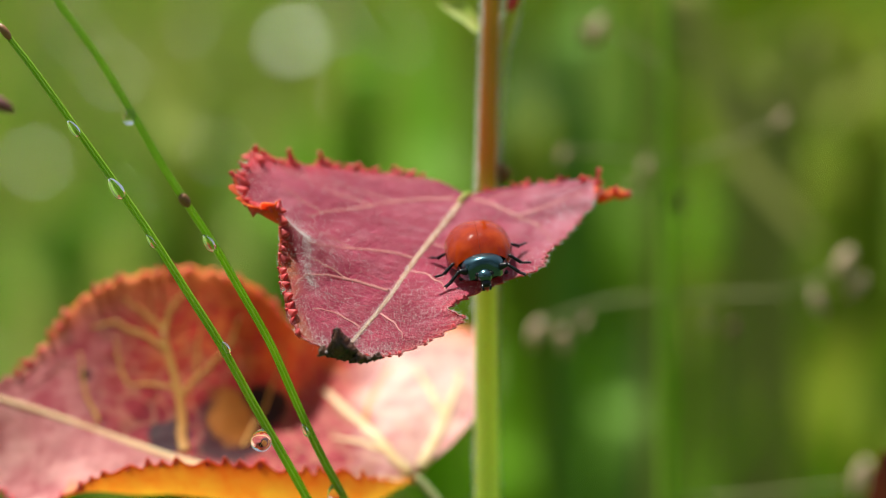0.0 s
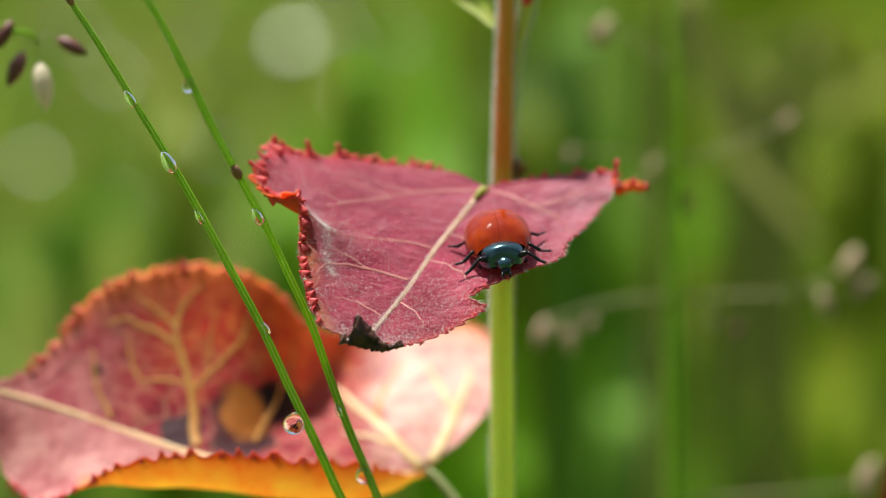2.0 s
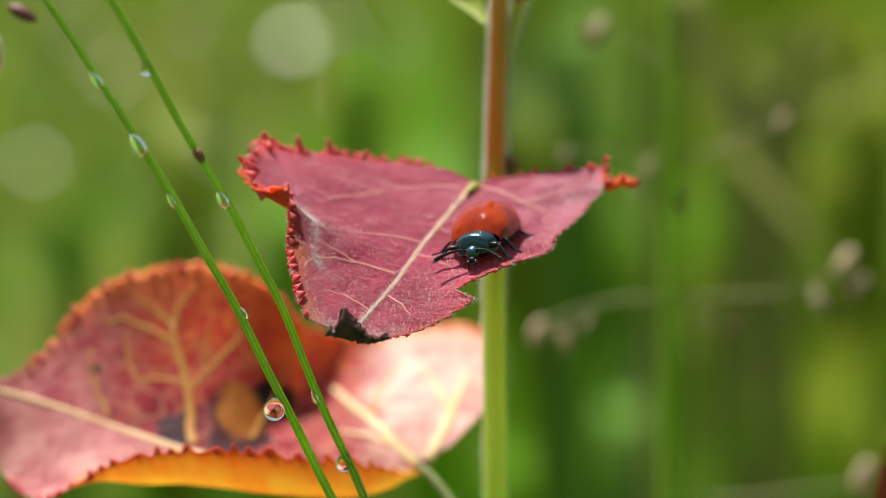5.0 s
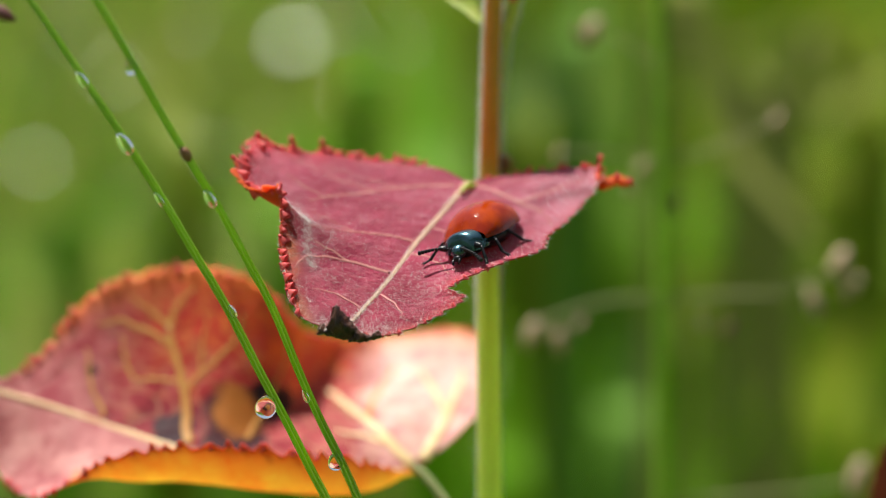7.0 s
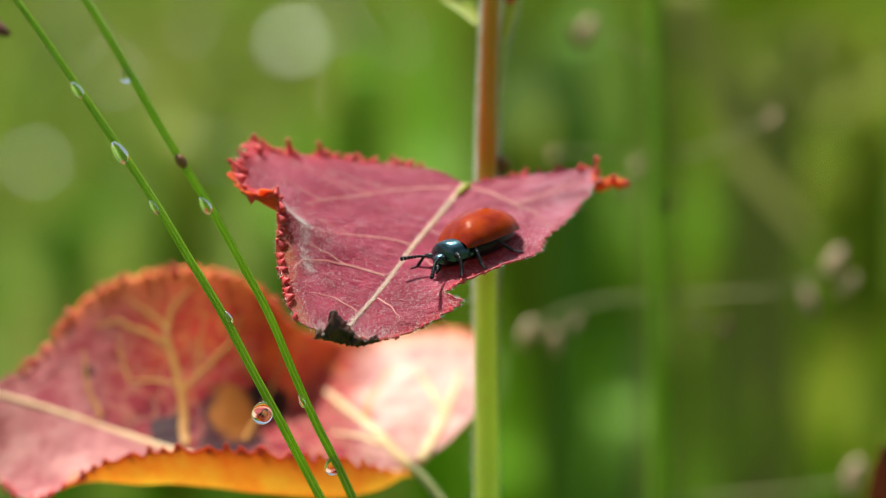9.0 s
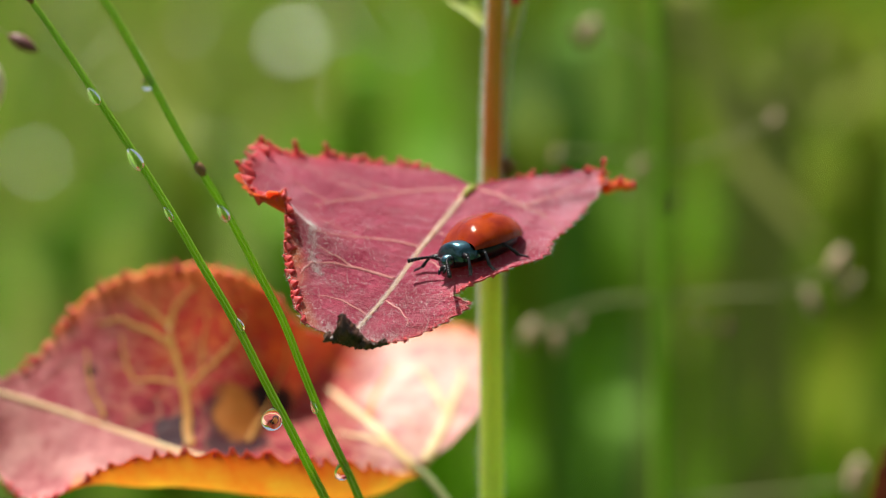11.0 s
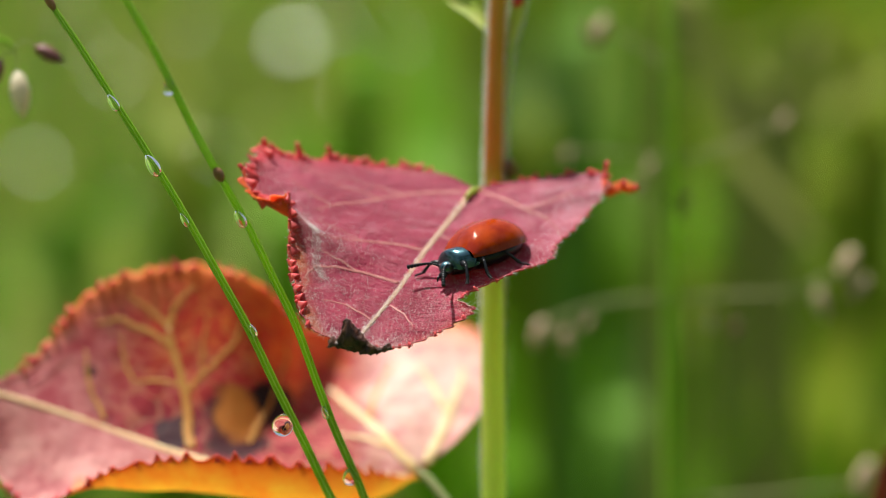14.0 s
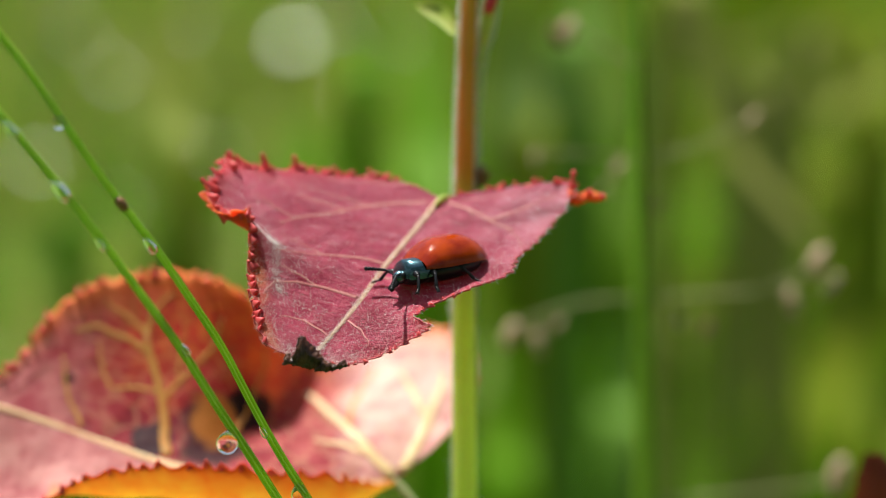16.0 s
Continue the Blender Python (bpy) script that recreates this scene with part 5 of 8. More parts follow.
far_panicle = panicle("flowering_grass", "blurred flowering meadow grass with pinkish spikelets", (0.0319, 0.2350, 0.3000)[:2] + (0.0,), [
    (0.0319, 0.2350, 0.3000)[:2] + (-0.003,), (0.0319, 0.2350, 0.2230), (0.0319, 0.2350, 0.2646), (0.0318, 0.2350, 0.3000), (0.0316, 0.2350, 0.3354), (0.0310, 0.2350, 0.3499)], [1.5, 1.4, 1.3, 0.8, 0.5], [
    ([(0.0319, 0.2350, 0.2929), (0.0253, 0.2340, 0.2929), (0.0180, 0.2330, 0.2912), (0.0132, 0.2320, 0.2890)], [((0.0138, 0.2320, 0.2902), 1.8, 20, 0, 0), ((0.0167, 0.2320, 0.2890), 1.6, -10, 40, 0), ((0.0204, 0.2330, 0.2905), 1.0, 30, 0, 0)], 0.4),
    ([(0.0319, 0.2350, 0.2929), (0.0406, 0.2350, 0.2935), (0.0493, 0.2340, 0.2941), (0.0573, 0.2340, 0.2981)], [((0.0577, 0.2340, 0.3001), 2.0, 25, 0, 0), ((0.0525, 0.2340, 0.2945), 1.8, -15, 0, 0), ((0.0597, 0.2340, 0.2961), 1.6, 40, 0, 0), ((0.0373, 0.2340, 0.2909), 1.0, 0, 0, 0), ((0.0413, 0.2340, 0.2897), 1.0, 20, 0, 1)], 0.4),
    ([(0.0318, 0.2350, 0.3125), (0.0253, 0.2340, 0.3135), (0.0180, 0.2330, 0.3138)], [((0.0172, 0.2330, 0.3143), 1.0, 10, 0, 0), ((0.0291, 0.2330, 0.3124), 1.0, 30, 0, 0), ((0.0268, 0.2330, 0.3096), 0.9, 0, 0, 0)], 0.4),
    ([(0.0318, 0.2350, 0.3125), (0.0398, 0.2350, 0.3145), (0.0485, 0.2360, 0.3186)], [((0.0489, 0.2360, 0.3194), 1.2, 30, 0, 0), ((0.0341, 0.2340, 0.3077), 1.1, 10, 0, 1)], 0.4),
    ([(0.0317, 0.2350, 0.3258), (0.0270, 0.2350, 0.3290), (0.0222, 0.2350, 0.3318)], [((0.0226, 0.2350, 0.3330), 1.8, 20, 0, 0), ((0.0198, 0.2350, 0.3318), 1.1, -20, 0, 1)], 0.4),
    ([(0.0319, 0.2350, 0.2640), (0.0450, 0.2345, 0.2652), (0.0585, 0.2340, 0.2668)], [((0.0600, 0.2340, 0.2702), 2.4, 15, 0, 0), ((0.0585, 0.2340, 0.2670), 1.2, -20, 0, 0)], 0.4),
], "flowering grasses", M_SPIKELET)
near_panicle = panicle("flowering_grass", "nodding grass flower head with pale and purple spikelets", (-0.0430, 0.1500, 0.3100), [
    (-0.0544, 0.1540, 0.2443), (-0.0532, 0.1520, 0.2865), (-0.0494, 0.1500, 0.3124), (-0.0448, 0.1500, 0.3144), (-0.0433, 0.1500, 0.3136)], [0.5, 0.45, 0.35, 0.25, 0.15], [
    ([(-0.0433, 0.1500, 0.3136), (-0.0430, 0.1500, 0.3126), (-0.0430, 0.1500, 0.3116)], [((-0.0430, 0.1500, 0.3116), 1.7, -8, 0, 0)], 0.1),
    ([(-0.0433, 0.1500, 0.3136), (-0.0422, 0.1500, 0.3144), (-0.0414, 0.1500, 0.3138)], [((-0.0414, 0.1500, 0.3138), 1.1, -62, 0, 1)], 0.1),
    ([(-0.0433, 0.1500, 0.3136), (-0.0442, 0.1500, 0.3129), (-0.0444, 0.1500, 0.3124)], [((-0.0444, 0.1500, 0.3126), 1.25, 25, 0, 1)], 0.1),
    ([(-0.0448, 0.1500, 0.3144), (-0.0458, 0.1500, 0.3149), (-0.0453, 0.1500, 0.3157)], [((-0.0455, 0.1500, 0.3154), 1.1, 30, 0, 1)], 0.1),
], "flowering grasses", M_SPIKELET_PALE)


# ---------------------------------------------------------------- a red leaf at the edge
def build_red_leaf():
    at = Vector((0.0567, 0.1980, 0.2723))
    verts, faces = [], []
    n = 24
    for i in range(n):
        f = i / (n - 1)
        c = np.array([3.0 * f - 2.8 * (1 - f), 0.0, 3.4 - 26 * f]) * MM
        w = 5.2 * MM * math.sin(math.pi * min(1, 0.04 + 0.8 * f)) ** 0.8 + 0.15 * math.sin(i * 2.6) * MM
        for s in (-1, -0.5, 0, 0.5, 1):
            verts.append(c + np.array([s * w, 0.5 * w * s * s, 0.1 * w * abs(s)]))
    for i in range(n - 1):
        for j in range(4):
            faces.append((5 * i + j, 5 * i + j + 1, 5 * i + j + 6, 5 * i + j + 5))
    m = len(verts)
    verts += [v + np.array([0, 0.25 * MM, 0]) for v in verts]
    faces += [tuple(m + k for k in f[::-1]) for f in faces]
    ob = new("red_leaf", mesh_of("red_leaf", verts, faces, M_GLAND_LEAF))
    ob.location = at
    st = spline([(3.4, 0.1, -22.5), (4.5, 1, -60), (6, 2, -160), (6, 2, -275)], 20) * MM
    part("leaf_stalk", mesh_of("leaf_stalk", *tube(st, 0.5 * MM, 8), M_SHOOT), ob)
    return tagged(ob, "dark red autumn leaf on a thin stalk", "leaf")


M_GLAND_LEAF = plain("dark_red_leaf", (0.16, 0.014, 0.008), (0.36, 0.05, 0.018), 150, 0.5, 0.3, 0.25)
red_leaf = build_red_leaf()


# ---------------------------------------------------------------- the beetle; its head points along +y
def shell(half, nx=16, ny=34):
    """One wing case: half of a long dome, split along the back."""
    verts, faces = [], []
    for i in range(ny):
        f = 1 - (1 - i / (ny - 1)) ** 1.7
        y = 1.5 - 8.8 * f
        w = 3.45 * max(0.0, 1 - (abs(f - 0.54) / (0.74 if f < 0.54 else 0.46)) ** 2.5) ** 0.5
        w = max(w, 0.05)
        h = 3.0 * max(0.0, 1 - abs((f - 0.46) / (0.505 if f < 0.46 else 0.545)) ** 2.3) ** 0.62
        for j in range(nx):
            a = (math.pi / 2 + 0.1) * j / (nx - 1)
            x = math.sin(a) ** 0.92 * w if a < math.pi / 2 else w * math.sin(a)
            z = 1.88 - 0.45 * max(0.0, (f - 0.55) / 0.45) ** 2 + max(0.2, h) * math.cos(a)
            dip = 0.06 * math.exp(-(j / 1.1) ** 2)
            verts.append(np.array([half * (x + 0.012), y, z - dip]) * MM)
    for i in range(ny - 1):
        for j in range(nx - 1):
            q = (i * nx + j, i * nx + j + 1, (i + 1) * nx + j + 1, (i + 1) * nx + j)
            faces.append(q if half > 0 else q[::-1])
    return verts, faces


def dome(y0, y1, w0, w1, z0, top, nx=18, ny=12, curl=0.25, power=0.75):
    """A shield: widths w0 to w1 from y0 to y1, arched over its width and rounded off at its ends."""
    verts, faces = [], []
    for i in range(ny):
        f = i / (ny - 1)
        y = y0 + (y1 - y0) * f
        e = (1 - abs(2 * f - 1) ** 4) ** 0.5
        w = (w0 + (w1 - w0) * f + 0.22 * math.sin(math.pi * f)) * (0.86 + 0.14 * e)
        for j in range(nx):
            a = math.pi * (1 + 2 * curl / math.pi) * (j / (nx - 1) - 0.5)
            x = w * math.sin(a) if abs(a) < math.pi / 2 else w * math.copysign(1, a) * math.sin(abs(a))
            z = z0 + top * (0.55 + 0.45 * e) * (math.copysign(abs(math.cos(a)) ** power, math.cos(a)))
            verts.append(np.array([x, y - 0.35 * math.cos(a) * (f - 0.5), z]) * MM)
    for i in range(ny - 1):
        for j in range(nx - 1):
            faces.append((i * nx + j, (i + 1) * nx + j, (i + 1) * nx + j + 1, i * nx + j + 1))
    faces += [tuple(range(nx)), tuple((ny - 1) * nx + j for j in range(nx))[::-1]]
    return verts, faces


def leg_mesh(joints):
    """Thigh, shin and foot, with lobed foot joints and two claws."""
    j = [np.array(p, float) * MM for p in joints]
    pieces = [tube(spline([j[0], (j[0] + j[1]) / 2 + np.array([0, 0, 0.12]) * MM, j[1]], 8), np.array([0.26, 0.36, 0.32, 0.20]) * MM, 8),
              tube(spline([j[1], (j[1] + j[2]) / 2 + np.array([0, 0, 0.05]) * MM, j[2]], 8), np.array([0.17, 0.15, 0.17, 0.20]) * MM, 8)]
    way = j[3] - j[2]
    for k in range(4):
        c = j[2] + way * (0.15 + 0.25 * k)
        pieces.append(tube([c - way * 0.12, c - way * 0.04, c + way * 0.07, c + way * 0.12], np.array([0.08, 0.17, 0.20, 0.09]) * MM, 7, 0.7))
    side = np.cross(way, [0, 0, 1.0])
    side /= np.linalg.norm(side)
    for s in (-1, 1):
        pieces.append(tube([j[3], j[3] + way * 0.12 + side * s * 0.16 * MM, j[3] + way * 0.2 + side * s * 0.2 * MM - np.array([0, 0, 0.14]) * MM], np.array([0.06, 0.05, 0.01]) * MM, 5))
    return mesh_of("leg", *join(*pieces), M_BLACK)


def antenna_mesh(s):
    path = spline([(0, 0, 0), (0.9 * s, 0.55, 0.25), (1.9 * s, 1.25, 0.15), (2.8 * s, 2.1, -0.1)], 23) * MM
    pieces = []
    for k in range(11):
        r = (0.10 + 0.016 * k if k > 0 else 0.15) * MM
        seg = path[2 * k:2 * k + 3]
        pieces.append(tube(np.array([seg[0], seg[0] * 0.6 + seg[1] * 0.4, seg[1], seg[2] * 0.85 + seg[1] * 0.15]), np.array([0.55, 0.85, 1.0, 0.7]) * r, 7))
    return mesh_of("antenna", *join(*pieces), M_BLACK)


def build_beetle():
    b = tagged(new("leaf_beetle"), "glossy red leaf beetle with blue-black head and legs on the leaf", "beetle")
    part("abdomen", mesh_of("abdomen", *blob((0, -2.5 * MM, 1.35 * MM), (3.2 * MM, 4.3 * MM, 1.3 * MM), 10, 20), M_BLACK), b, "black underside")
    part("thorax", mesh_of("thorax", *blob((0, 1.2 * MM, 1.25 * MM), (2.1 * MM, 1.8 * MM, 0.95 * MM), 10, 16), M_BLACK), b)
    for s in (-1, 1):
        part("wing_case", mesh_of("wing_case", *shell(s), M_ELYTRA), b, "glossy orange-red wing case")
    part("scutellum", mesh_of("scutellum", *blob((0, 0.55 * MM, 3.02 * MM), (0.5 * MM, 0.75 * MM, 0.3 * MM), 8, 12), M_PRONOTUM), b, "small dark triangular plate")
    pro = part("pronotum", mesh_of("pronotum", *dome(0.5, 3.05, 2.5, 1.5, 1.5, 1.65), M_PRONOTUM), b, "shiny blue-green neck shield")
    head = part("head", mesh_of("head", *blob((0, 0.35 * MM, 0), (0.82 * MM, 0.84 * MM, 0.72 * MM), 12, 20), M_PRONOTUM), b, "shiny blue-black head")
    head.location = (0, 2.75 * MM, 1.4 * MM)
    for s in (-1, 1):
        part("eye", mesh_of("eye", *blob((s * 0.76 * MM, 0.42 * MM, 0.1 * MM), (0.21 * MM, 0.33 * MM, 0.36 * MM), 7, 10), M_EYE), head, "black bulging eye")
        v = tube(np.array([(s * 0.3, 1.15, -0.5), (s * 0.42, 1.5, -0.75), (s * 0.3, 1.75, -1.0)]) * MM, np.array([0.16, 0.14, 0.08]) * MM, 7)
        part("palp", mesh_of("palp", *v, M_BLACK), head)
    part("mouth", mesh_of("mouth", *blob((0, 1.1 * MM, -0.55 * MM), (0.55 * MM, 0.4 * MM, 0.35 * MM), 6, 10), M_BLACK), head)
    feelers = []
    for s in (-1, 1):
        a = part("antenna", antenna_mesh(s), b, "black beaded antenna")
        a.location = (s * 0.5 * MM, 3.4 * MM, 1.75 * MM)
        feelers.append(a)
    legs = []
    for s in (-1, 1):
        for joints in ([(0, 0, 0), (1.3 * s, 0.6, 0.3), (2.0 * s, 1.1, -0.75), (2.5 * s, 1.7, -1.0)],
                       [(0, 0, 0), (1.7 * s, 0.5, 0.35), (2.5 * s, 0.9, -0.75), (3.3 * s, 1.2, -1.0)],
                       [(0, 0, 0), (1.9 * s, -0.8, 0.35), (2.8 * s, -1.7, -0.75), (3.5 * s, -2.3, -1.0)]):
            legs.append(part("leg", leg_mesh(joints), b, "black jointed leg"))
    for k, leg in enumerate(legs):
        s = -1 if k < 3 else 1
        leg.location = (s * 1.3 * MM, (2.2, 0.3, -1.5)[k % 3] * MM, 1.45 * MM)
    return b, head, feelers, legs


beetle, beetle_head, beetle_feelers, beetle_legs = build_beetle()


# ---------------------------------------------------------------- what moves
def motions():
    def rows(table):
        return [(t, pose(*p)) for t, *p in table]

    def pitched(table):
        """The beetle lowers its hind end as it turns aside."""
        c = Matrix.Translation((0, -0.6 * MM, 1.5 * MM))
        turned = lambda t: min(max((t - 3.2) / 3.1, 0.0), 1.0)
        tip = lambda t: float(np.interp(t, [3.2, 6.3, 9.2, 11.3], [0.0, 4.0, 7.5, 10.5]))
        return [(t, Matrix.Translation(Vector((-0.40, 0, -0.22)) * MM * turned(t)) @ pose(*p) @ c @ pose(0, 0, 0, tip(t)) @ c.inverted()) for t, *p in table]

    walk(sapling, rows([
    (0, 0.00463, 0.18300, 0.00000, 0.00, -0.00, 0.00),
    (0.1, 0.00473, 0.18307, 0.00002, 0.02, 0.00, 0.01),
    (0.2, 0.00466, 0.18291, 0.00005, 0.01, -0.00, 0.01),
    (0.3, 0.00477, 0.18294, 0.00011, 0.03, 0.00, 0.02),
    (0.5, 0.00512, 0.18340, 0.00008, 0.13, 0.00, 0.04),
    (0.6, 0.00472, 0.18303, 0.00018, 0.07, -0.00, 0.04),
    (0.7, 0.00437, 0.18287, 0.00024, 0.05, -0.00, 0.04),
    (0.8, 0.00429, 0.18303, 0.00030, 0.09, -0.00, 0.04),
    (0.9, 0.00415, 0.18313, 0.00037, 0.12, -0.00, 0.04),
    (1, 0.00362, 0.18295, 0.00043, 0.09, -0.00, 0.04),
    (1.1, 0.00421, 0.18339, 0.00041, 0.17, -0.00, 0.04),
    (1.2, 0.00560, 0.18564, 0.00043, 0.59, 0.00, 0.19),
    (1.3, 0.00638, 0.18790, 0.00049, 1.02, -0.00, 0.45),
    (1.4, 0.00593, 0.18624, 0.00051, 0.70, 0.00, 0.24),
    (1.5, 0.00443, 0.18316, 0.00056, 0.09, -0.00, 0.01),
    (1.7, 0.00512, 0.18352, 0.00055, 0.18, 0.00, 0.02),
    (1.8, 0.00546, 0.18376, 0.00055, 0.24, 0.00, 0.03),
    (2, 0.00632, 0.18493, 0.00054, 0.48, 0.00, 0.13),
    (2.2, 0.00600, 0.18334, 0.00058, 0.16, 0.00, 0.03),
    (2.3, 0.00598, 0.18291, 0.00061, 0.07, 0.00, 0.01),
    (2.5, 0.00543, 0.18114, 0.00071, -0.29, -0.00, 0.02),
    (2.7, 0.00589, 0.18359, 0.00073, 0.19, 0.00, 0.04),
    (2.8, 0.00625, 0.18534, 0.00075, 0.54, 0.00, 0.15),
    (3, 0.00603, 0.18668, 0.00080, 0.81, -0.00, 0.25),
    (3.2, 0.00611, 0.18411, 0.00085, 0.29, 0.00, 0.06),
    (3.3, 0.00642, 0.18355, 0.00088, 0.18, 0.00, 0.02),
    (3.5, 0.00617, 0.18041, 0.00092, -0.45, 0.00, -0.16),
    (3.7, 0.00652, 0.18212, 0.00092, -0.11, 0.00, -0.07),
    (3.8, 0.00649, 0.18251, 0.00092, -0.03, 0.00, -0.04),
    (4, 0.00569, 0.18187, 0.00090, -0.14, 0.00, -0.01),
    (4.2, 0.00553, 0.18176, 0.00091, -0.16, 0.00, -0.00),
    (6.3, 0.00496, 0.18244, 0.00100, 0.05, -0.00, 0.03),
    (6.5, 0.00485, 0.18243, 0.00101, 0.06, -0.00, 0.04),
    (6.7, 0.00500, 0.18261, 0.00101, 0.09, -0.00, 0.04),
    (7, 0.00485, 0.18243, 0.00101, 0.06, -0.00, 0.04),
    (7.2, 0.00485, 0.18180, 0.00100, -0.08, -0.00, 0.04),
    (7.5, 0.00455, 0.18051, 0.00099, -0.35, -0.00, 0.10),
    (7.7, 0.00449, 0.18062, 0.00094, -0.36, -0.00, 0.09),
    (8, 0.00437, 0.18075, 0.00089, -0.38, -0.00, 0.09),
    (8.2, 0.00445, 0.18113, 0.00092, -0.27, -0.00, 0.05),
    (8.3, 0.00426, 0.18108, 0.00093, -0.27, -0.00, 0.06),
    (8.5, 0.00449, 0.18157, 0.00098, -0.15, -0.00, 0.03),
    (8.7, 0.00459, 0.18246, 0.00088, -0.03, -0.00, 0.01),
    (8.8, 0.00474, 0.18242, 0.00087, -0.05, -0.00, 0.00),
    (9, 0.00456, 0.18177, 0.00086, -0.19, -0.00, 0.01),
    (9.2, 0.00468, 0.18180, 0.00082, -0.18, -0.00, 0.01),
    (11.3, 0.00515, 0.18100, 0.00072, -0.34, 0.00, -0.05),
    (11.5, 0.00486, 0.18020, 0.00073, -0.48, -0.00, -0.02),
    (11.7, 0.00473, 0.17971, 0.00073, -0.58, -0.00, 0.03),
    (11.8, 0.00429, 0.17908, 0.00074, -0.70, -0.00, 0.14),
    (12, 0.00513, 0.17968, 0.00076, -0.57, -0.00, 0.03),
    (12.2, 0.00512, 0.18059, 0.00065, -0.40, -0.00, 0.01),
    (12.3, 0.00513, 0.18108, 0.00060, -0.31, 0.00, -0.00),
    (12.5, 0.00522, 0.18218, 0.00049, -0.10, 0.00, -0.01),
    (12.6, 0.00507, 0.18179, 0.00044, -0.17, 0.00, -0.01),
    (12.8, 0.00467, 0.18095, 0.00029, -0.34, -0.00, -0.01),
    (12.9, 0.00450, 0.18059, 0.00022, -0.41, -0.00, 0.00),
    (13, 0.00448, 0.18031, 0.00025, -0.46, -0.00, -0.02),
    (13.1, 0.00504, 0.18102, 0.00029, -0.33, 0.00, -0.05),
    (13.2, 0.00588, 0.18250, 0.00033, -0.05, 0.00, -0.04),
    (13.3, 0.00631, 0.18350, 0.00037, 0.14, 0.00, 0.02),
    (13.4, 0.00595, 0.18255, 0.00042, -0.06, 0.00, -0.03),
    (13.5, 0.00489, 0.18064, 0.00047, -0.43, 0.00, 0.01),
    (13.7, 0.00488, 0.18101, 0.00046, -0.33, -0.00, 0.04),
    (13.8, 0.00500, 0.18134, 0.00046, -0.25, -0.00, 0.04),
    (14, 0.00533, 0.18211, 0.00046, -0.07, -0.00, 0.03),
    (14.1, 0.00520, 0.18207, 0.00048, -0.08, -0.00, 0.03),
    (14.3, 0.00477, 0.18178, 0.00051, -0.13, -0.00, 0.04),
    (14.4, 0.00463, 0.18175, 0.00052, -0.14, -0.00, 0.05),
    (14.5, 0.00497, 0.18230, 0.00055, -0.03, -0.00, 0.03),
    (14.6, 0.00510, 0.18219, 0.00049, -0.06, -0.00, 0.02),
    (14.7, 0.00565, 0.18273, 0.00046, 0.04, 0.00, 0.01),
    (14.8, 0.00616, 0.18338, 0.00043, 0.16, 0.00, 0.02),
    (14.9, 0.00530, 0.18159, 0.00033, -0.20, -0.00, 0.01),
    (15, 0.00444, 0.18034, 0.00023, -0.45, -0.00, 0.13),
    (15.1, 0.00519, 0.18204, 0.00004, -0.13, -0.00, 0.02),
    (15.2, 0.00466, 0.18234, -0.00025, -0.09, -0.00, 0.06),
    (15.3, 0.00411, 0.18247, -0.00029, -0.06, -0.00, 0.08),
    (15.4, 0.00543, 0.18497, -0.00026, 0.43, 0.00, 0.13),
    (15.5, 0.00516, 0.18528, -0.00033, 0.50, 0.00, 0.15),
    (15.6, 0.00394, 0.18336, -0.00028, 0.12, -0.00, 0.06),
    (15.7, 0.00349, 0.18281, -0.00024, 0.02, -0.00, 0.07),
    (15.8, 0.00348, 0.18255, -0.00017, -0.03, -0.00, 0.07),
    (15.9, 0.00271, 0.18224, -0.00020, -0.10, -0.00, 0.10),
    (16, 0.00213, 0.18243, -0.00032, -0.07, -0.00, 0.09),
    ]))
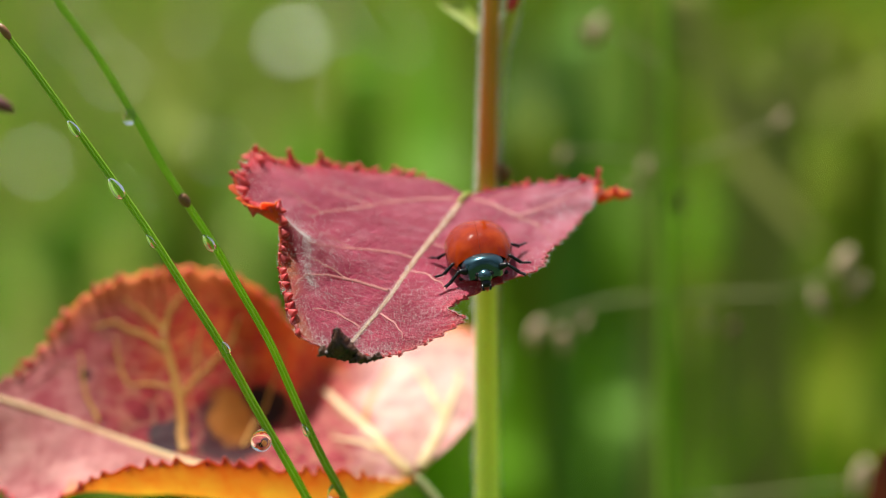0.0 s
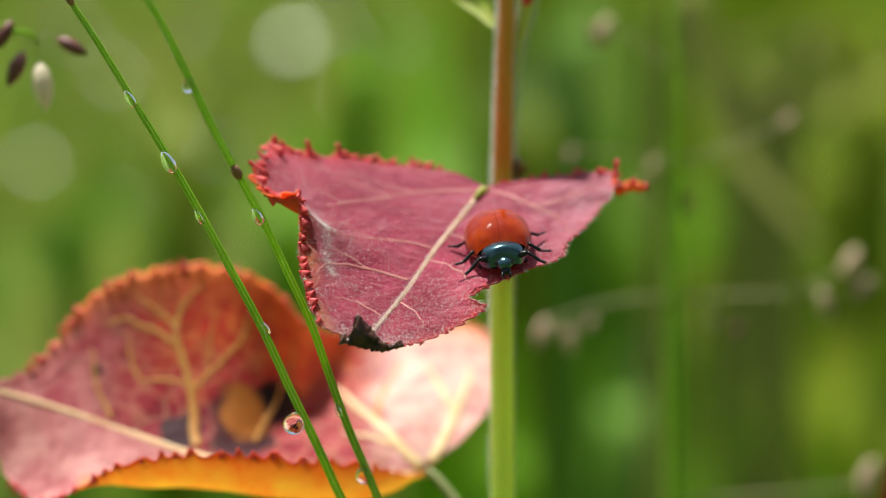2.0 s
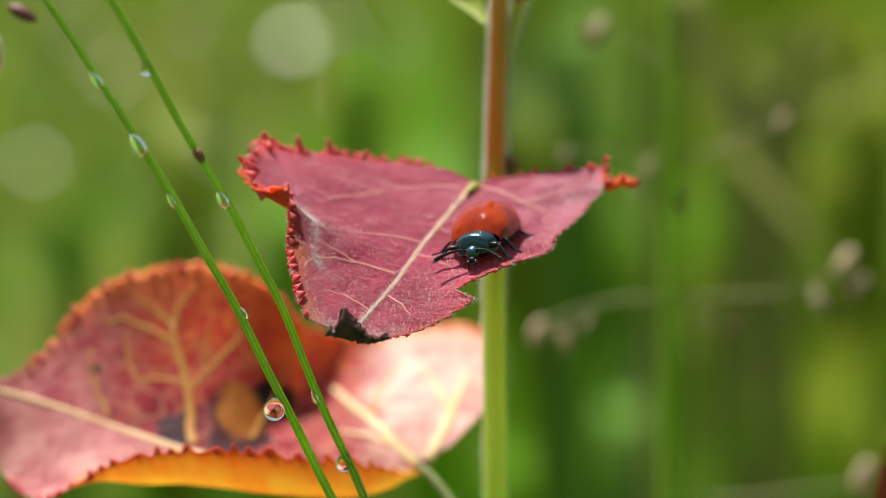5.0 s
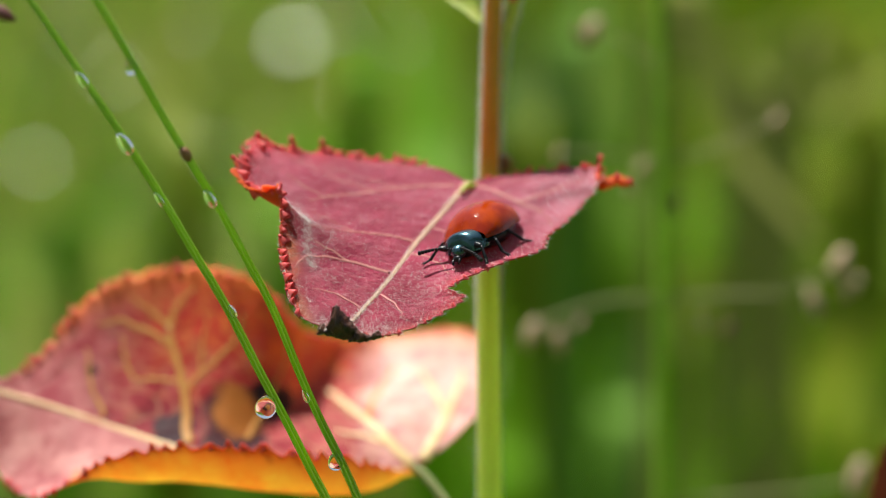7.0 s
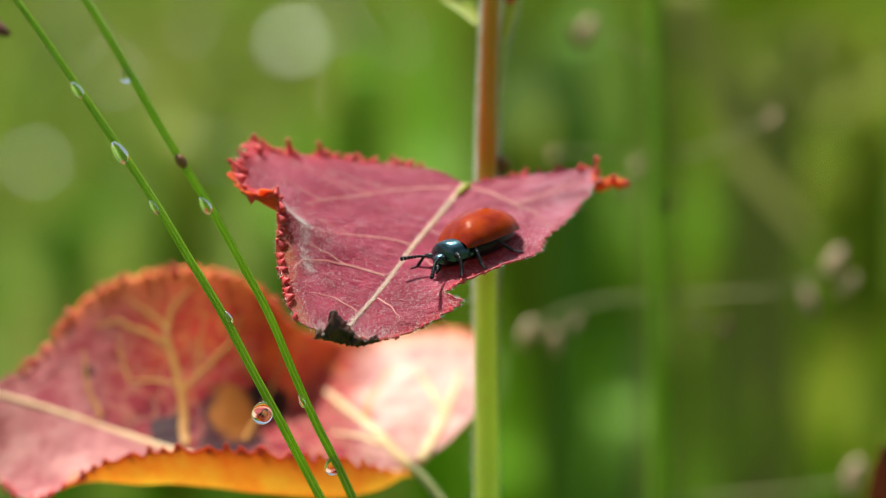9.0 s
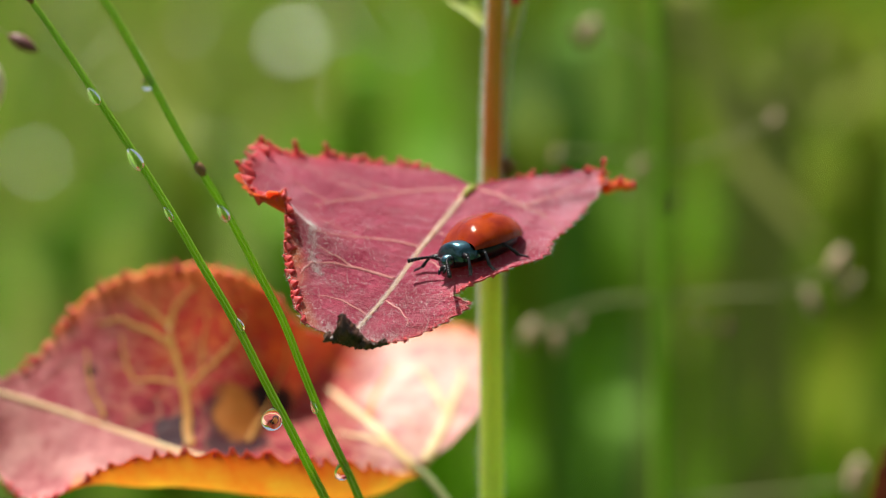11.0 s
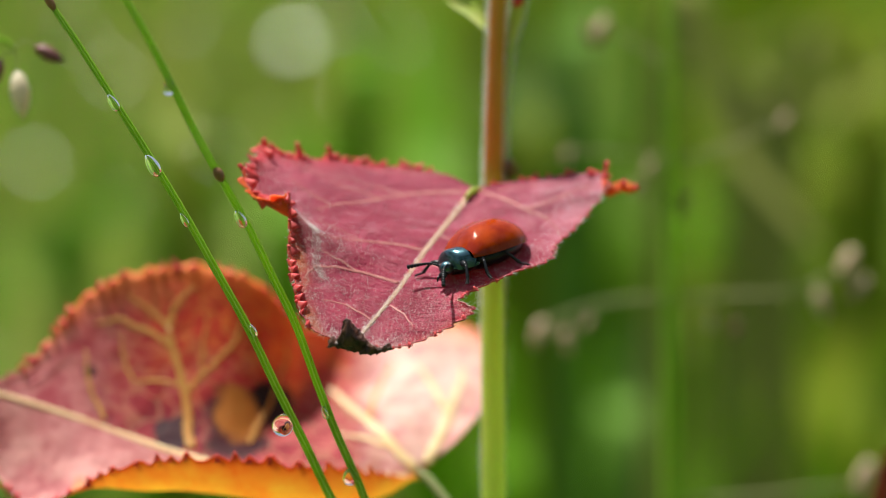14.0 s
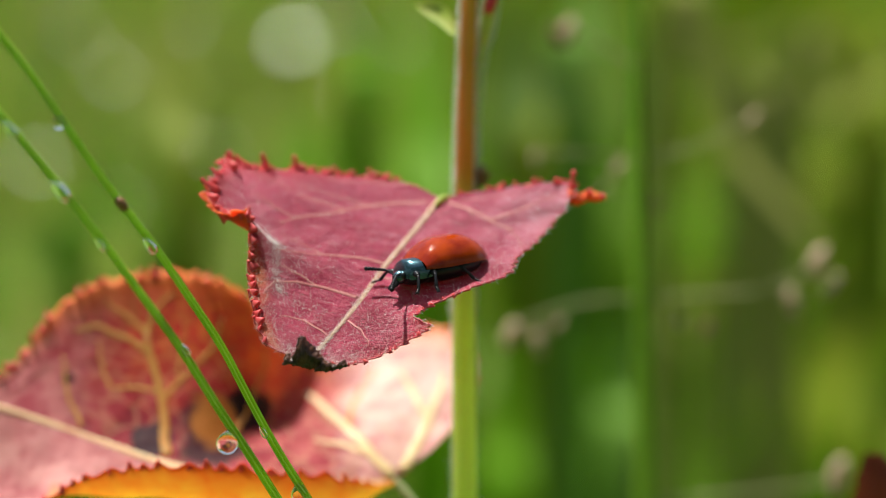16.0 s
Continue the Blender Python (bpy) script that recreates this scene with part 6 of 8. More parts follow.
    walk(upper_leaf, rows([
    (0, -0.00212, -0.00400, 0.30587, 0.00, -0.00, 0.00),
    (0.1, -0.00208, -0.00393, 0.30589, -0.06, -0.06, 0.15),
    (0.2, -0.00207, -0.00386, 0.30591, -0.06, -0.11, 0.16),
    (0.3, -0.00202, -0.00378, 0.30595, -0.21, -0.17, 0.33),
    (0.5, -0.00190, -0.00369, 0.30595, -0.20, -0.31, 0.75),
    (0.6, -0.00201, -0.00362, 0.30600, -0.35, -0.27, 0.43),
    (0.7, -0.00211, -0.00347, 0.30603, -0.42, -0.23, -0.08),
    (0.8, -0.00215, -0.00337, 0.30606, -0.56, -0.21, -0.30),
    (0.9, -0.00220, -0.00326, 0.30610, -0.72, -0.19, -0.57),
    (1, -0.00234, -0.00311, 0.30613, -0.76, -0.15, -1.30),
    (1.1, -0.00222, -0.00319, 0.30611, -0.82, -0.14, -0.77),
    (1.2, -0.00193, -0.00337, 0.30613, -1.43, -0.15, 0.52),
    (1.3, -0.00178, -0.00347, 0.30617, -2.05, -0.13, 0.98),
    (1.4, -0.00189, -0.00340, 0.30615, -1.76, -0.08, 0.57),
    (1.5, -0.00225, -0.00318, 0.30614, -0.94, 0.05, -1.09),
    (1.7, -0.00212, -0.00316, 0.30619, -0.98, 0.09, -0.49),
    (1.8, -0.00205, -0.00315, 0.30621, -1.01, 0.10, -0.21),
    (2, -0.00188, -0.00314, 0.30627, -1.22, 0.13, 0.45),
    (2.2, -0.00200, -0.00328, 0.30621, -0.96, 0.11, 0.07),
    (2.3, -0.00202, -0.00336, 0.30618, -0.93, 0.10, -0.02),
    (2.5, -0.00220, -0.00348, 0.30614, -0.77, 0.11, -0.69),
    (2.7, -0.00205, -0.00332, 0.30624, -1.40, 0.17, -0.25),
    (2.8, -0.00195, -0.00323, 0.30631, -1.83, 0.20, -0.01),
    (3, -0.00198, -0.00303, 0.30640, -2.24, 0.28, -0.23),
    (3.2, -0.00197, -0.00322, 0.30631, -1.77, 0.27, 0.14),
    (3.3, -0.00190, -0.00331, 0.30627, -1.70, 0.25, 0.51),
    (3.5, -0.00196, -0.00348, 0.30614, -1.00, 0.23, 0.59),
    (3.7, -0.00188, -0.00337, 0.30621, -1.46, 0.21, 0.72),
    (3.8, -0.00190, -0.00331, 0.30624, -1.60, 0.20, 0.62),
    (4, -0.00209, -0.00316, 0.30625, -1.46, 0.21, -0.19),
    (4.2, -0.00212, -0.00313, 0.30625, -1.48, 0.19, -0.32),
    (6.3, -0.00214, -0.00284, 0.30630, -2.08, -0.01, -0.70),
    (6.5, -0.00216, -0.00282, 0.30631, -2.12, -0.02, -0.79),
    (6.7, -0.00212, -0.00283, 0.30630, -2.22, -0.03, -0.66),
    (7, -0.00216, -0.00285, 0.30627, -2.26, -0.02, -0.77),
    (7.2, -0.00216, -0.00296, 0.30625, -2.09, -0.05, -0.71),
    (7.5, -0.00225, -0.00311, 0.30621, -1.77, -0.08, -0.94),
    (7.7, -0.00226, -0.00326, 0.30620, -1.63, -0.05, -1.00),
    (8, -0.00229, -0.00346, 0.30621, -1.45, 0.00, -1.12),
    (8.2, -0.00225, -0.00321, 0.30618, -1.53, -0.03, -0.93),
    (8.3, -0.00229, -0.00309, 0.30617, -1.52, -0.03, -1.07),
    (8.5, -0.00221, -0.00283, 0.30615, -1.67, -0.06, -0.76),
    (8.7, -0.00220, -0.00317, 0.30622, -1.70, -0.12, -0.60),
    (8.8, -0.00218, -0.00325, 0.30621, -1.65, -0.15, -0.45),
    (9, -0.00224, -0.00341, 0.30619, -1.41, -0.19, -0.56),
    (9.2, -0.00221, -0.00342, 0.30617, -1.30, -0.20, -0.48),
    (11.3, -0.00206, -0.00345, 0.30613, -0.72, -0.09, -0.18),
    (11.5, -0.00211, -0.00341, 0.30610, -0.54, -0.07, -0.47),
    (11.7, -0.00217, -0.00332, 0.30605, -0.45, -0.01, -0.57),
    (11.8, -0.00229, -0.00326, 0.30602, -0.32, 0.04, -1.03),
    (12, -0.00210, -0.00319, 0.30601, -0.55, 0.06, -0.10),
    (12.2, -0.00206, -0.00331, 0.30602, -0.55, 0.00, 0.05),
    (12.3, -0.00204, -0.00337, 0.30602, -0.54, -0.03, 0.13),
    (12.5, -0.00199, -0.00350, 0.30603, -0.57, -0.09, 0.34),
    (12.6, -0.00202, -0.00355, 0.30601, -0.42, -0.05, 0.20),
    (12.8, -0.00212, -0.00365, 0.30594, -0.01, 0.02, -0.20),
    (12.9, -0.00216, -0.00371, 0.30591, 0.18, 0.06, -0.38),
    (13, -0.00217, -0.00374, 0.30594, 0.08, 0.12, -0.38),
    (13.1, -0.00205, -0.00378, 0.30593, -0.12, 0.06, 0.05),
    (13.2, -0.00188, -0.00383, 0.30595, -0.51, -0.00, 0.67),
    (13.3, -0.00180, -0.00387, 0.30595, -0.77, -0.05, 0.88),
    (13.4, -0.00191, -0.00386, 0.30591, -0.59, -0.08, 0.52),
    (13.5, -0.00218, -0.00384, 0.30585, -0.19, -0.08, -0.55),
    (13.7, -0.00213, -0.00358, 0.30595, -0.23, -0.08, -0.44),
    (13.8, -0.00208, -0.00345, 0.30601, -0.30, -0.08, -0.26),
    (14, -0.00194, -0.00321, 0.30612, -0.45, -0.08, 0.19),
    (14.1, -0.00198, -0.00319, 0.30612, -0.55, -0.08, 0.11),
    (14.3, -0.00210, -0.00313, 0.30611, -0.70, -0.08, -0.23),
    (14.4, -0.00214, -0.00310, 0.30610, -0.78, -0.09, -0.33),
    (14.5, -0.00207, -0.00309, 0.30612, -1.04, -0.10, 0.03),
    (14.6, -0.00200, -0.00321, 0.30610, -0.93, -0.13, 0.32),
    (14.7, -0.00184, -0.00336, 0.30611, -1.04, -0.17, 1.00),
    (14.8, -0.00169, -0.00351, 0.30612, -1.17, -0.21, 1.60),
    (14.9, -0.00186, -0.00356, 0.30605, -0.53, -0.23, 1.04),
    (15, -0.00204, -0.00361, 0.30598, 0.00, -0.24, 0.33),
    (15.1, -0.00196, -0.00331, 0.30597, 0.38, -0.39, 1.61),
    (15.2, -0.00201, -0.00353, 0.30587, 1.38, -0.60, 0.43),
    (15.3, -0.00207, -0.00370, 0.30585, 1.51, -0.64, -0.52),
    (15.4, -0.00192, -0.00330, 0.30587, 0.84, -0.61, 1.70),
    (15.5, -0.00195, -0.00337, 0.30584, 1.02, -0.66, 1.20),
    (15.6, -0.00209, -0.00374, 0.30584, 1.26, -0.60, -0.58),
    (15.7, -0.00215, -0.00390, 0.30586, 1.20, -0.52, -1.16),
    (15.8, -0.00215, -0.00389, 0.30588, 1.00, -0.43, -0.96),
    (15.9, -0.00225, -0.00420, 0.30588, 1.13, -0.40, -2.13),
    (16, -0.00245, -0.00388, 0.30579, 1.38, -0.26, -2.38),
    ]))
    walk(lower_leaf, rows([
    (0, -0.00776, 0.00400, 0.27418, 0.00, -0.00, 0.00),
    (0.1, -0.00778, 0.00405, 0.27420, -0.04, -0.05, 0.20),
    (0.2, -0.00775, 0.00414, 0.27422, -0.14, -0.10, 0.26),
    (0.3, -0.00778, 0.00423, 0.27424, -0.09, -0.15, 0.49),
    (0.5, -0.00786, 0.00421, 0.27429, -0.27, -0.22, 1.00),
    (0.6, -0.00775, 0.00451, 0.27424, -0.63, -0.28, 0.69),
    (0.7, -0.00765, 0.00474, 0.27419, -1.12, -0.33, 0.38),
    (0.8, -0.00763, 0.00491, 0.27415, -1.53, -0.36, 0.29),
    (0.9, -0.00760, 0.00508, 0.27410, -1.99, -0.41, 0.14),
    (1, -0.00746, 0.00525, 0.27406, -2.80, -0.49, -0.47),
    (1.1, -0.00763, 0.00513, 0.27406, -2.66, -0.42, -0.09),
    (1.2, -0.00799, 0.00488, 0.27405, -2.02, -0.28, 1.05),
    (1.3, -0.00818, 0.00467, 0.27403, -1.89, -0.19, 1.41),
    (1.4, -0.00808, 0.00479, 0.27402, -2.25, -0.24, 0.87),
    (1.5, -0.00769, 0.00500, 0.27403, -3.25, -0.38, -0.82),
    (1.7, -0.00785, 0.00497, 0.27410, -2.65, -0.31, -0.42),
    (1.8, -0.00793, 0.00494, 0.27414, -2.39, -0.27, -0.25),
    (2, -0.00814, 0.00480, 0.27421, -1.90, -0.20, 0.19),
    (2.2, -0.00802, 0.00489, 0.27415, -1.98, -0.26, -0.04),
    (2.3, -0.00800, 0.00492, 0.27411, -1.96, -0.28, -0.04),
    (2.5, -0.00782, 0.00509, 0.27405, -2.12, -0.38, -0.62),
    (2.7, -0.00791, 0.00509, 0.27403, -2.22, -0.24, -0.06),
    (2.8, -0.00798, 0.00507, 0.27402, -2.16, -0.16, 0.31),
    (3, -0.00789, 0.00520, 0.27400, -2.59, -0.08, 0.09),
    (3.2, -0.00793, 0.00526, 0.27400, -1.75, -0.08, 0.42),
    (3.3, -0.00802, 0.00522, 0.27400, -1.15, -0.05, 0.86),
    (3.5, -0.00797, 0.00529, 0.27400, -0.68, -0.08, 0.78),
    (3.7, -0.00807, 0.00524, 0.27402, -0.60, -0.11, 1.07),
    (3.8, -0.00806, 0.00526, 0.27403, -0.68, -0.14, 0.98),
    (4, -0.00786, 0.00540, 0.27407, -1.51, -0.27, -0.03),
    (4.2, -0.00782, 0.00546, 0.27406, -1.80, -0.30, -0.19),
    (6.3, -0.00771, 0.00585, 0.27392, -4.21, -0.45, -0.68),
    (6.5, -0.00769, 0.00589, 0.27391, -4.51, -0.47, -0.81),
    (6.7, -0.00773, 0.00588, 0.27390, -4.39, -0.45, -0.63),
    (7, -0.00769, 0.00589, 0.27391, -4.51, -0.47, -0.81),
    (7.2, -0.00772, 0.00580, 0.27395, -4.80, -0.54, -0.97),
    (7.5, -0.00768, 0.00569, 0.27401, -5.36, -0.68, -1.59),
    (7.7, -0.00766, 0.00553, 0.27402, -4.73, -0.63, -1.71),
    (8, -0.00761, 0.00529, 0.27402, -3.81, -0.58, -1.94),
    (8.2, -0.00764, 0.00532, 0.27399, -4.16, -0.58, -1.87),
    (8.3, -0.00759, 0.00534, 0.27399, -4.43, -0.60, -2.09),
    (8.5, -0.00766, 0.00539, 0.27395, -4.67, -0.60, -1.88),
    (8.7, -0.00769, 0.00522, 0.27399, -4.45, -0.59, -1.22),
    (8.8, -0.00773, 0.00527, 0.27398, -4.12, -0.57, -0.77),
    (9, -0.00770, 0.00541, 0.27397, -3.66, -0.57, -0.38),
    (9.2, -0.00772, 0.00538, 0.27398, -3.46, -0.51, -0.21),
    (11.3, -0.00780, 0.00539, 0.27398, -1.47, -0.09, 0.74),
    (11.5, -0.00771, 0.00548, 0.27397, -1.52, -0.09, 0.41),
    (11.7, -0.00769, 0.00536, 0.27401, -1.24, -0.16, -0.18),
    (11.8, -0.00757, 0.00534, 0.27403, -1.32, -0.21, -0.93),
    (12, -0.00782, 0.00512, 0.27405, -0.34, -0.22, -0.30),
    (12.2, -0.00782, 0.00482, 0.27411, -0.44, -0.19, -0.17),
    (12.3, -0.00783, 0.00466, 0.27413, -0.50, -0.17, -0.10),
    (12.5, -0.00786, 0.00433, 0.27419, -0.61, -0.14, 0.08),
    (12.6, -0.00784, 0.00439, 0.27418, -0.74, -0.11, -0.02),
    (12.8, -0.00779, 0.00448, 0.27417, -1.10, -0.05, -0.34),
    (12.9, -0.00777, 0.00452, 0.27416, -1.28, -0.02, -0.48),
    (13, -0.00779, 0.00464, 0.27414, -1.24, -0.00, -0.44),
    (13.1, -0.00793, 0.00454, 0.27413, -1.15, 0.02, 0.00),
    (13.2, -0.00814, 0.00436, 0.27412, -1.00, 0.06, 0.66),
    (13.3, -0.00823, 0.00425, 0.27411, -1.02, 0.08, 0.89),
    (13.4, -0.00811, 0.00435, 0.27410, -1.22, 0.06, 0.48),
    (13.5, -0.00779, 0.00456, 0.27409, -1.70, 0.00, -0.71),
    (13.7, -0.00775, 0.00484, 0.27409, -1.36, 0.02, -0.05),
    (13.8, -0.00776, 0.00497, 0.27408, -1.04, 0.05, 0.45),
    (14, -0.00782, 0.00518, 0.27408, -0.19, 0.11, 1.60),
    (14.1, -0.00779, 0.00519, 0.27408, -0.62, 0.05, 1.23),
    (14.3, -0.00769, 0.00520, 0.27409, -1.56, -0.09, 0.31),
    (14.4, -0.00765, 0.00518, 0.27410, -1.96, -0.15, -0.07),
    (14.5, -0.00776, 0.00510, 0.27410, -2.03, -0.18, 0.10),
    (14.6, -0.00780, 0.00493, 0.27412, -1.40, -0.16, 0.41),
    (14.7, -0.00797, 0.00468, 0.27415, -0.59, -0.12, 1.10),
    (14.8, -0.00813, 0.00437, 0.27418, 0.08, -0.10, 1.66),
    (14.9, -0.00790, 0.00438, 0.27421, 0.11, -0.13, 0.97),
    (15, -0.00766, 0.00434, 0.27423, 0.11, -0.15, 0.17),
    (15.1, -0.00794, 0.00396, 0.27426, -0.16, -0.07, 1.27),
    (15.2, -0.00785, 0.00377, 0.27430, -1.06, 0.00, 1.10),
    (15.3, -0.00774, 0.00382, 0.27429, -1.52, 0.02, 1.00),
    (15.4, -0.00816, 0.00349, 0.27431, -1.34, 0.09, 2.47),
    (15.5, -0.00814, 0.00348, 0.27432, -1.72, 0.12, 2.62),
    (15.6, -0.00777, 0.00411, 0.27422, 0.38, 0.07, 1.55),
    (15.7, -0.00762, 0.00419, 0.27422, 0.34, -0.01, 1.07),
    (15.8, -0.00760, 0.00422, 0.27422, 0.39, -0.06, 1.09),
    (15.9, -0.00737, 0.00429, 0.27421, 0.22, -0.13, 0.29),
    (16, -0.00719, 0.00425, 0.27421, 0.03, -0.15, -0.21),
    ]))
    walk(grass_a, rows([
    (0, -0.01389, 0.17000, 0.27420, -0.00, 0.00, 0.00),
    (0.1, -0.01359, 0.17022, 0.27423, -0.02, 0.53, -0.01),
    (0.2, -0.01356, 0.17021, 0.27434, 0.45, 0.80, 0.33),
    (0.3, -0.01325, 0.17030, 0.27453, 0.67, 1.42, 0.53),
    (0.5, -0.01241, 0.17108, 0.27419, -0.88, 2.44, -0.57),
    (0.6, -0.01307, 0.17008, 0.27491, 1.84, 2.12, 1.40),
    (0.7, -0.01363, 0.16907, 0.27545, 3.34, 1.65, 2.55),
    (0.8, -0.01376, 0.16840, 0.27584, 3.86, 1.54, 3.04),
    (0.9, -0.01395, 0.16755, 0.27628, 4.15, 1.31, 3.41),
    (1, -0.01474, 0.16572, 0.27688, 3.96, 0.14, 3.66),
    (1.1, -0.01405, 0.16706, 0.27649, 3.97, 1.11, 3.32),
    (1.2, -0.01206, 0.16940, 0.27588, 1.87, 3.45, 1.52),
    (1.3, -0.01096, 0.17020, 0.27567, -0.52, 4.48, -0.24),
    (1.4, -0.01192, 0.16937, 0.27604, 1.30, 3.60, 1.01),
    (1.5, -0.01447, 0.16618, 0.27697, 3.39, 0.56, 2.80),
    (1.7, -0.01326, 0.16790, 0.27648, 3.38, 2.02, 2.59),
    (1.8, -0.01265, 0.16868, 0.27622, 2.97, 2.66, 2.23),
    (2, -0.01108, 0.17024, 0.27563, 0.77, 4.12, 0.65),
    (2.2, -0.01169, 0.16959, 0.27594, 1.63, 3.49, 1.31),
    (2.3, -0.01175, 0.16943, 0.27605, 1.59, 3.41, 1.32),
    (2.5, -0.01267, 0.16792, 0.27671, 2.35, 2.36, 2.10),
    (2.7, -0.01202, 0.16865, 0.27665, 1.98, 3.30, 1.53),
    (2.8, -0.01145, 0.16918, 0.27658, 1.40, 4.02, 0.97),
    (3, -0.01185, 0.16865, 0.27688, 2.13, 3.74, 1.33),
    (3.2, -0.01160, 0.16870, 0.27692, 2.26, 3.97, 1.38),
    (3.3, -0.01103, 0.16920, 0.27682, 1.77, 4.60, 0.95),
    (3.5, -0.01130, 0.16892, 0.27682, 2.31, 4.16, 1.29),
    (3.7, -0.01087, 0.16908, 0.27693, 2.01, 4.81, 1.14),
    (3.8, -0.01099, 0.16880, 0.27709, 2.30, 4.77, 1.41),
    (4, -0.01238, 0.16712, 0.27755, 3.49, 3.19, 2.52),
    (4.2, -0.01260, 0.16685, 0.27763, 3.44, 2.88, 2.60),
    (6.3, -0.01317, 0.16632, 0.27791, 2.43, 1.96, 2.67),
    (6.5, -0.01332, 0.16614, 0.27796, 2.26, 1.73, 2.66),
    (6.7, -0.01311, 0.16652, 0.27788, 2.29, 2.10, 2.55),
    (7, -0.01334, 0.16627, 0.27793, 2.16, 1.86, 2.43),
    (7.2, -0.01333, 0.16666, 0.27779, 2.05, 1.89, 2.25),
    (7.5, -0.01379, 0.16651, 0.27775, 1.76, 1.26, 2.04),
    (7.7, -0.01391, 0.16641, 0.27774, 1.89, 1.21, 2.26),
    (8, -0.01413, 0.16609, 0.27778, 2.00, 1.06, 2.57),
    (8.2, -0.01406, 0.16593, 0.27780, 2.46, 1.05, 2.89),
    (8.3, -0.01435, 0.16531, 0.27791, 2.42, 0.52, 2.99),
    (8.5, -0.01406, 0.16539, 0.27794, 3.05, 0.86, 3.39),
    (8.7, -0.01379, 0.16625, 0.27762, 2.16, 1.16, 2.64),
    (8.8, -0.01350, 0.16687, 0.27742, 1.72, 1.51, 2.23),
    (9, -0.01365, 0.16705, 0.27724, 0.62, 1.18, 1.48),
    (9.2, -0.01350, 0.16751, 0.27701, 0.78, 1.38, 1.49),
    (11.3, -0.01295, 0.16848, 0.27640, 1.51, 2.19, 2.02),
    (11.5, -0.01340, 0.16797, 0.27652, 2.11, 1.69, 2.51),
    (11.7, -0.01364, 0.16748, 0.27664, 1.84, 1.17, 2.41),
    (11.8, -0.01433, 0.16638, 0.27688, 1.79, 0.13, 2.58),
    (12, -0.01307, 0.16766, 0.27668, 0.88, 1.59, 1.81),
    (12.2, -0.01291, 0.16842, 0.27628, 0.76, 1.80, 1.63),
    (12.3, -0.01280, 0.16884, 0.27605, 0.52, 1.89, 1.40),
    (12.5, -0.01247, 0.16964, 0.27559, -0.24, 2.17, 0.80),
    (12.6, -0.01274, 0.16963, 0.27544, -0.25, 1.68, 0.79),
    (12.8, -0.01343, 0.16955, 0.27506, -0.13, 0.49, 0.83),
    (12.9, -0.01373, 0.16956, 0.27484, -0.16, -0.07, 0.78),
    (13, -0.01378, 0.16939, 0.27502, 0.12, -0.14, 1.04),
    (13.1, -0.01293, 0.17009, 0.27486, -1.40, 0.74, -0.01),
    (13.2, -0.01161, 0.17093, 0.27462, -4.40, 1.94, -2.06),
    (13.3, -0.01096, 0.17129, 0.27454, -5.91, 2.54, -3.11),
    (13.4, -0.01163, 0.17090, 0.27481, -3.84, 2.12, -1.66),
    (13.5, -0.01341, 0.16944, 0.27542, 0.17, 0.55, 1.15),
    (13.7, -0.01320, 0.16945, 0.27553, 0.82, 1.29, 1.42),
    (13.8, -0.01289, 0.16961, 0.27556, 0.83, 1.88, 1.33),
    (14, -0.01211, 0.17006, 0.27554, 0.52, 3.20, 0.90),
    (14.1, -0.01240, 0.16961, 0.27574, 1.00, 2.78, 1.33),
    (14.3, -0.01325, 0.16828, 0.27620, 1.84, 1.53, 2.16),
    (14.4, -0.01355, 0.16766, 0.27638, 1.84, 0.99, 2.32),
    (14.5, -0.01307, 0.16795, 0.27638, 1.30, 1.41, 1.98),
    (14.6, -0.01277, 0.16886, 0.27592, 0.36, 1.69, 1.29),
    (14.7, -0.01175, 0.17008, 0.27537, -2.40, 2.58, -0.61),
    (14.8, -0.01078, 0.17090, 0.27485, -6.09, 3.18, -3.08),
    (14.9, -0.01207, 0.17059, 0.27461, -4.66, 1.73, -2.06),
    (15, -0.01336, 0.17019, 0.27439, -3.25, 0.28, -1.05),
    (15.1, -0.01208, 0.17109, 0.27344, -8.32, 0.78, -4.56),
    (15.2, -0.01293, 0.17102, 0.27259, -8.57, -0.67, -4.81),
    (15.3, -0.01380, 0.17044, 0.27277, -6.18, -1.43, -3.11),
    (15.4, -0.01156, 0.17119, 0.27239, -12.36, 0.26, -7.27),
    (15.5, -0.01196, 0.17094, 0.27233, -11.61, -0.21, -6.70),
    (15.6, -0.01393, 0.16944, 0.27334, -3.56, -1.14, -1.06),
    (15.7, -0.01463, 0.16833, 0.27404, 0.19, -1.27, 1.59),
    (15.8, -0.01457, 0.16763, 0.27459, 2.09, -0.74, 3.02),
    (15.9, -0.01573, 0.16588, 0.27518, 5.02, -1.74, 5.16),
    (16, -0.01659, 0.16462, 0.27529, 6.33, -2.72, 6.15),
    ]))
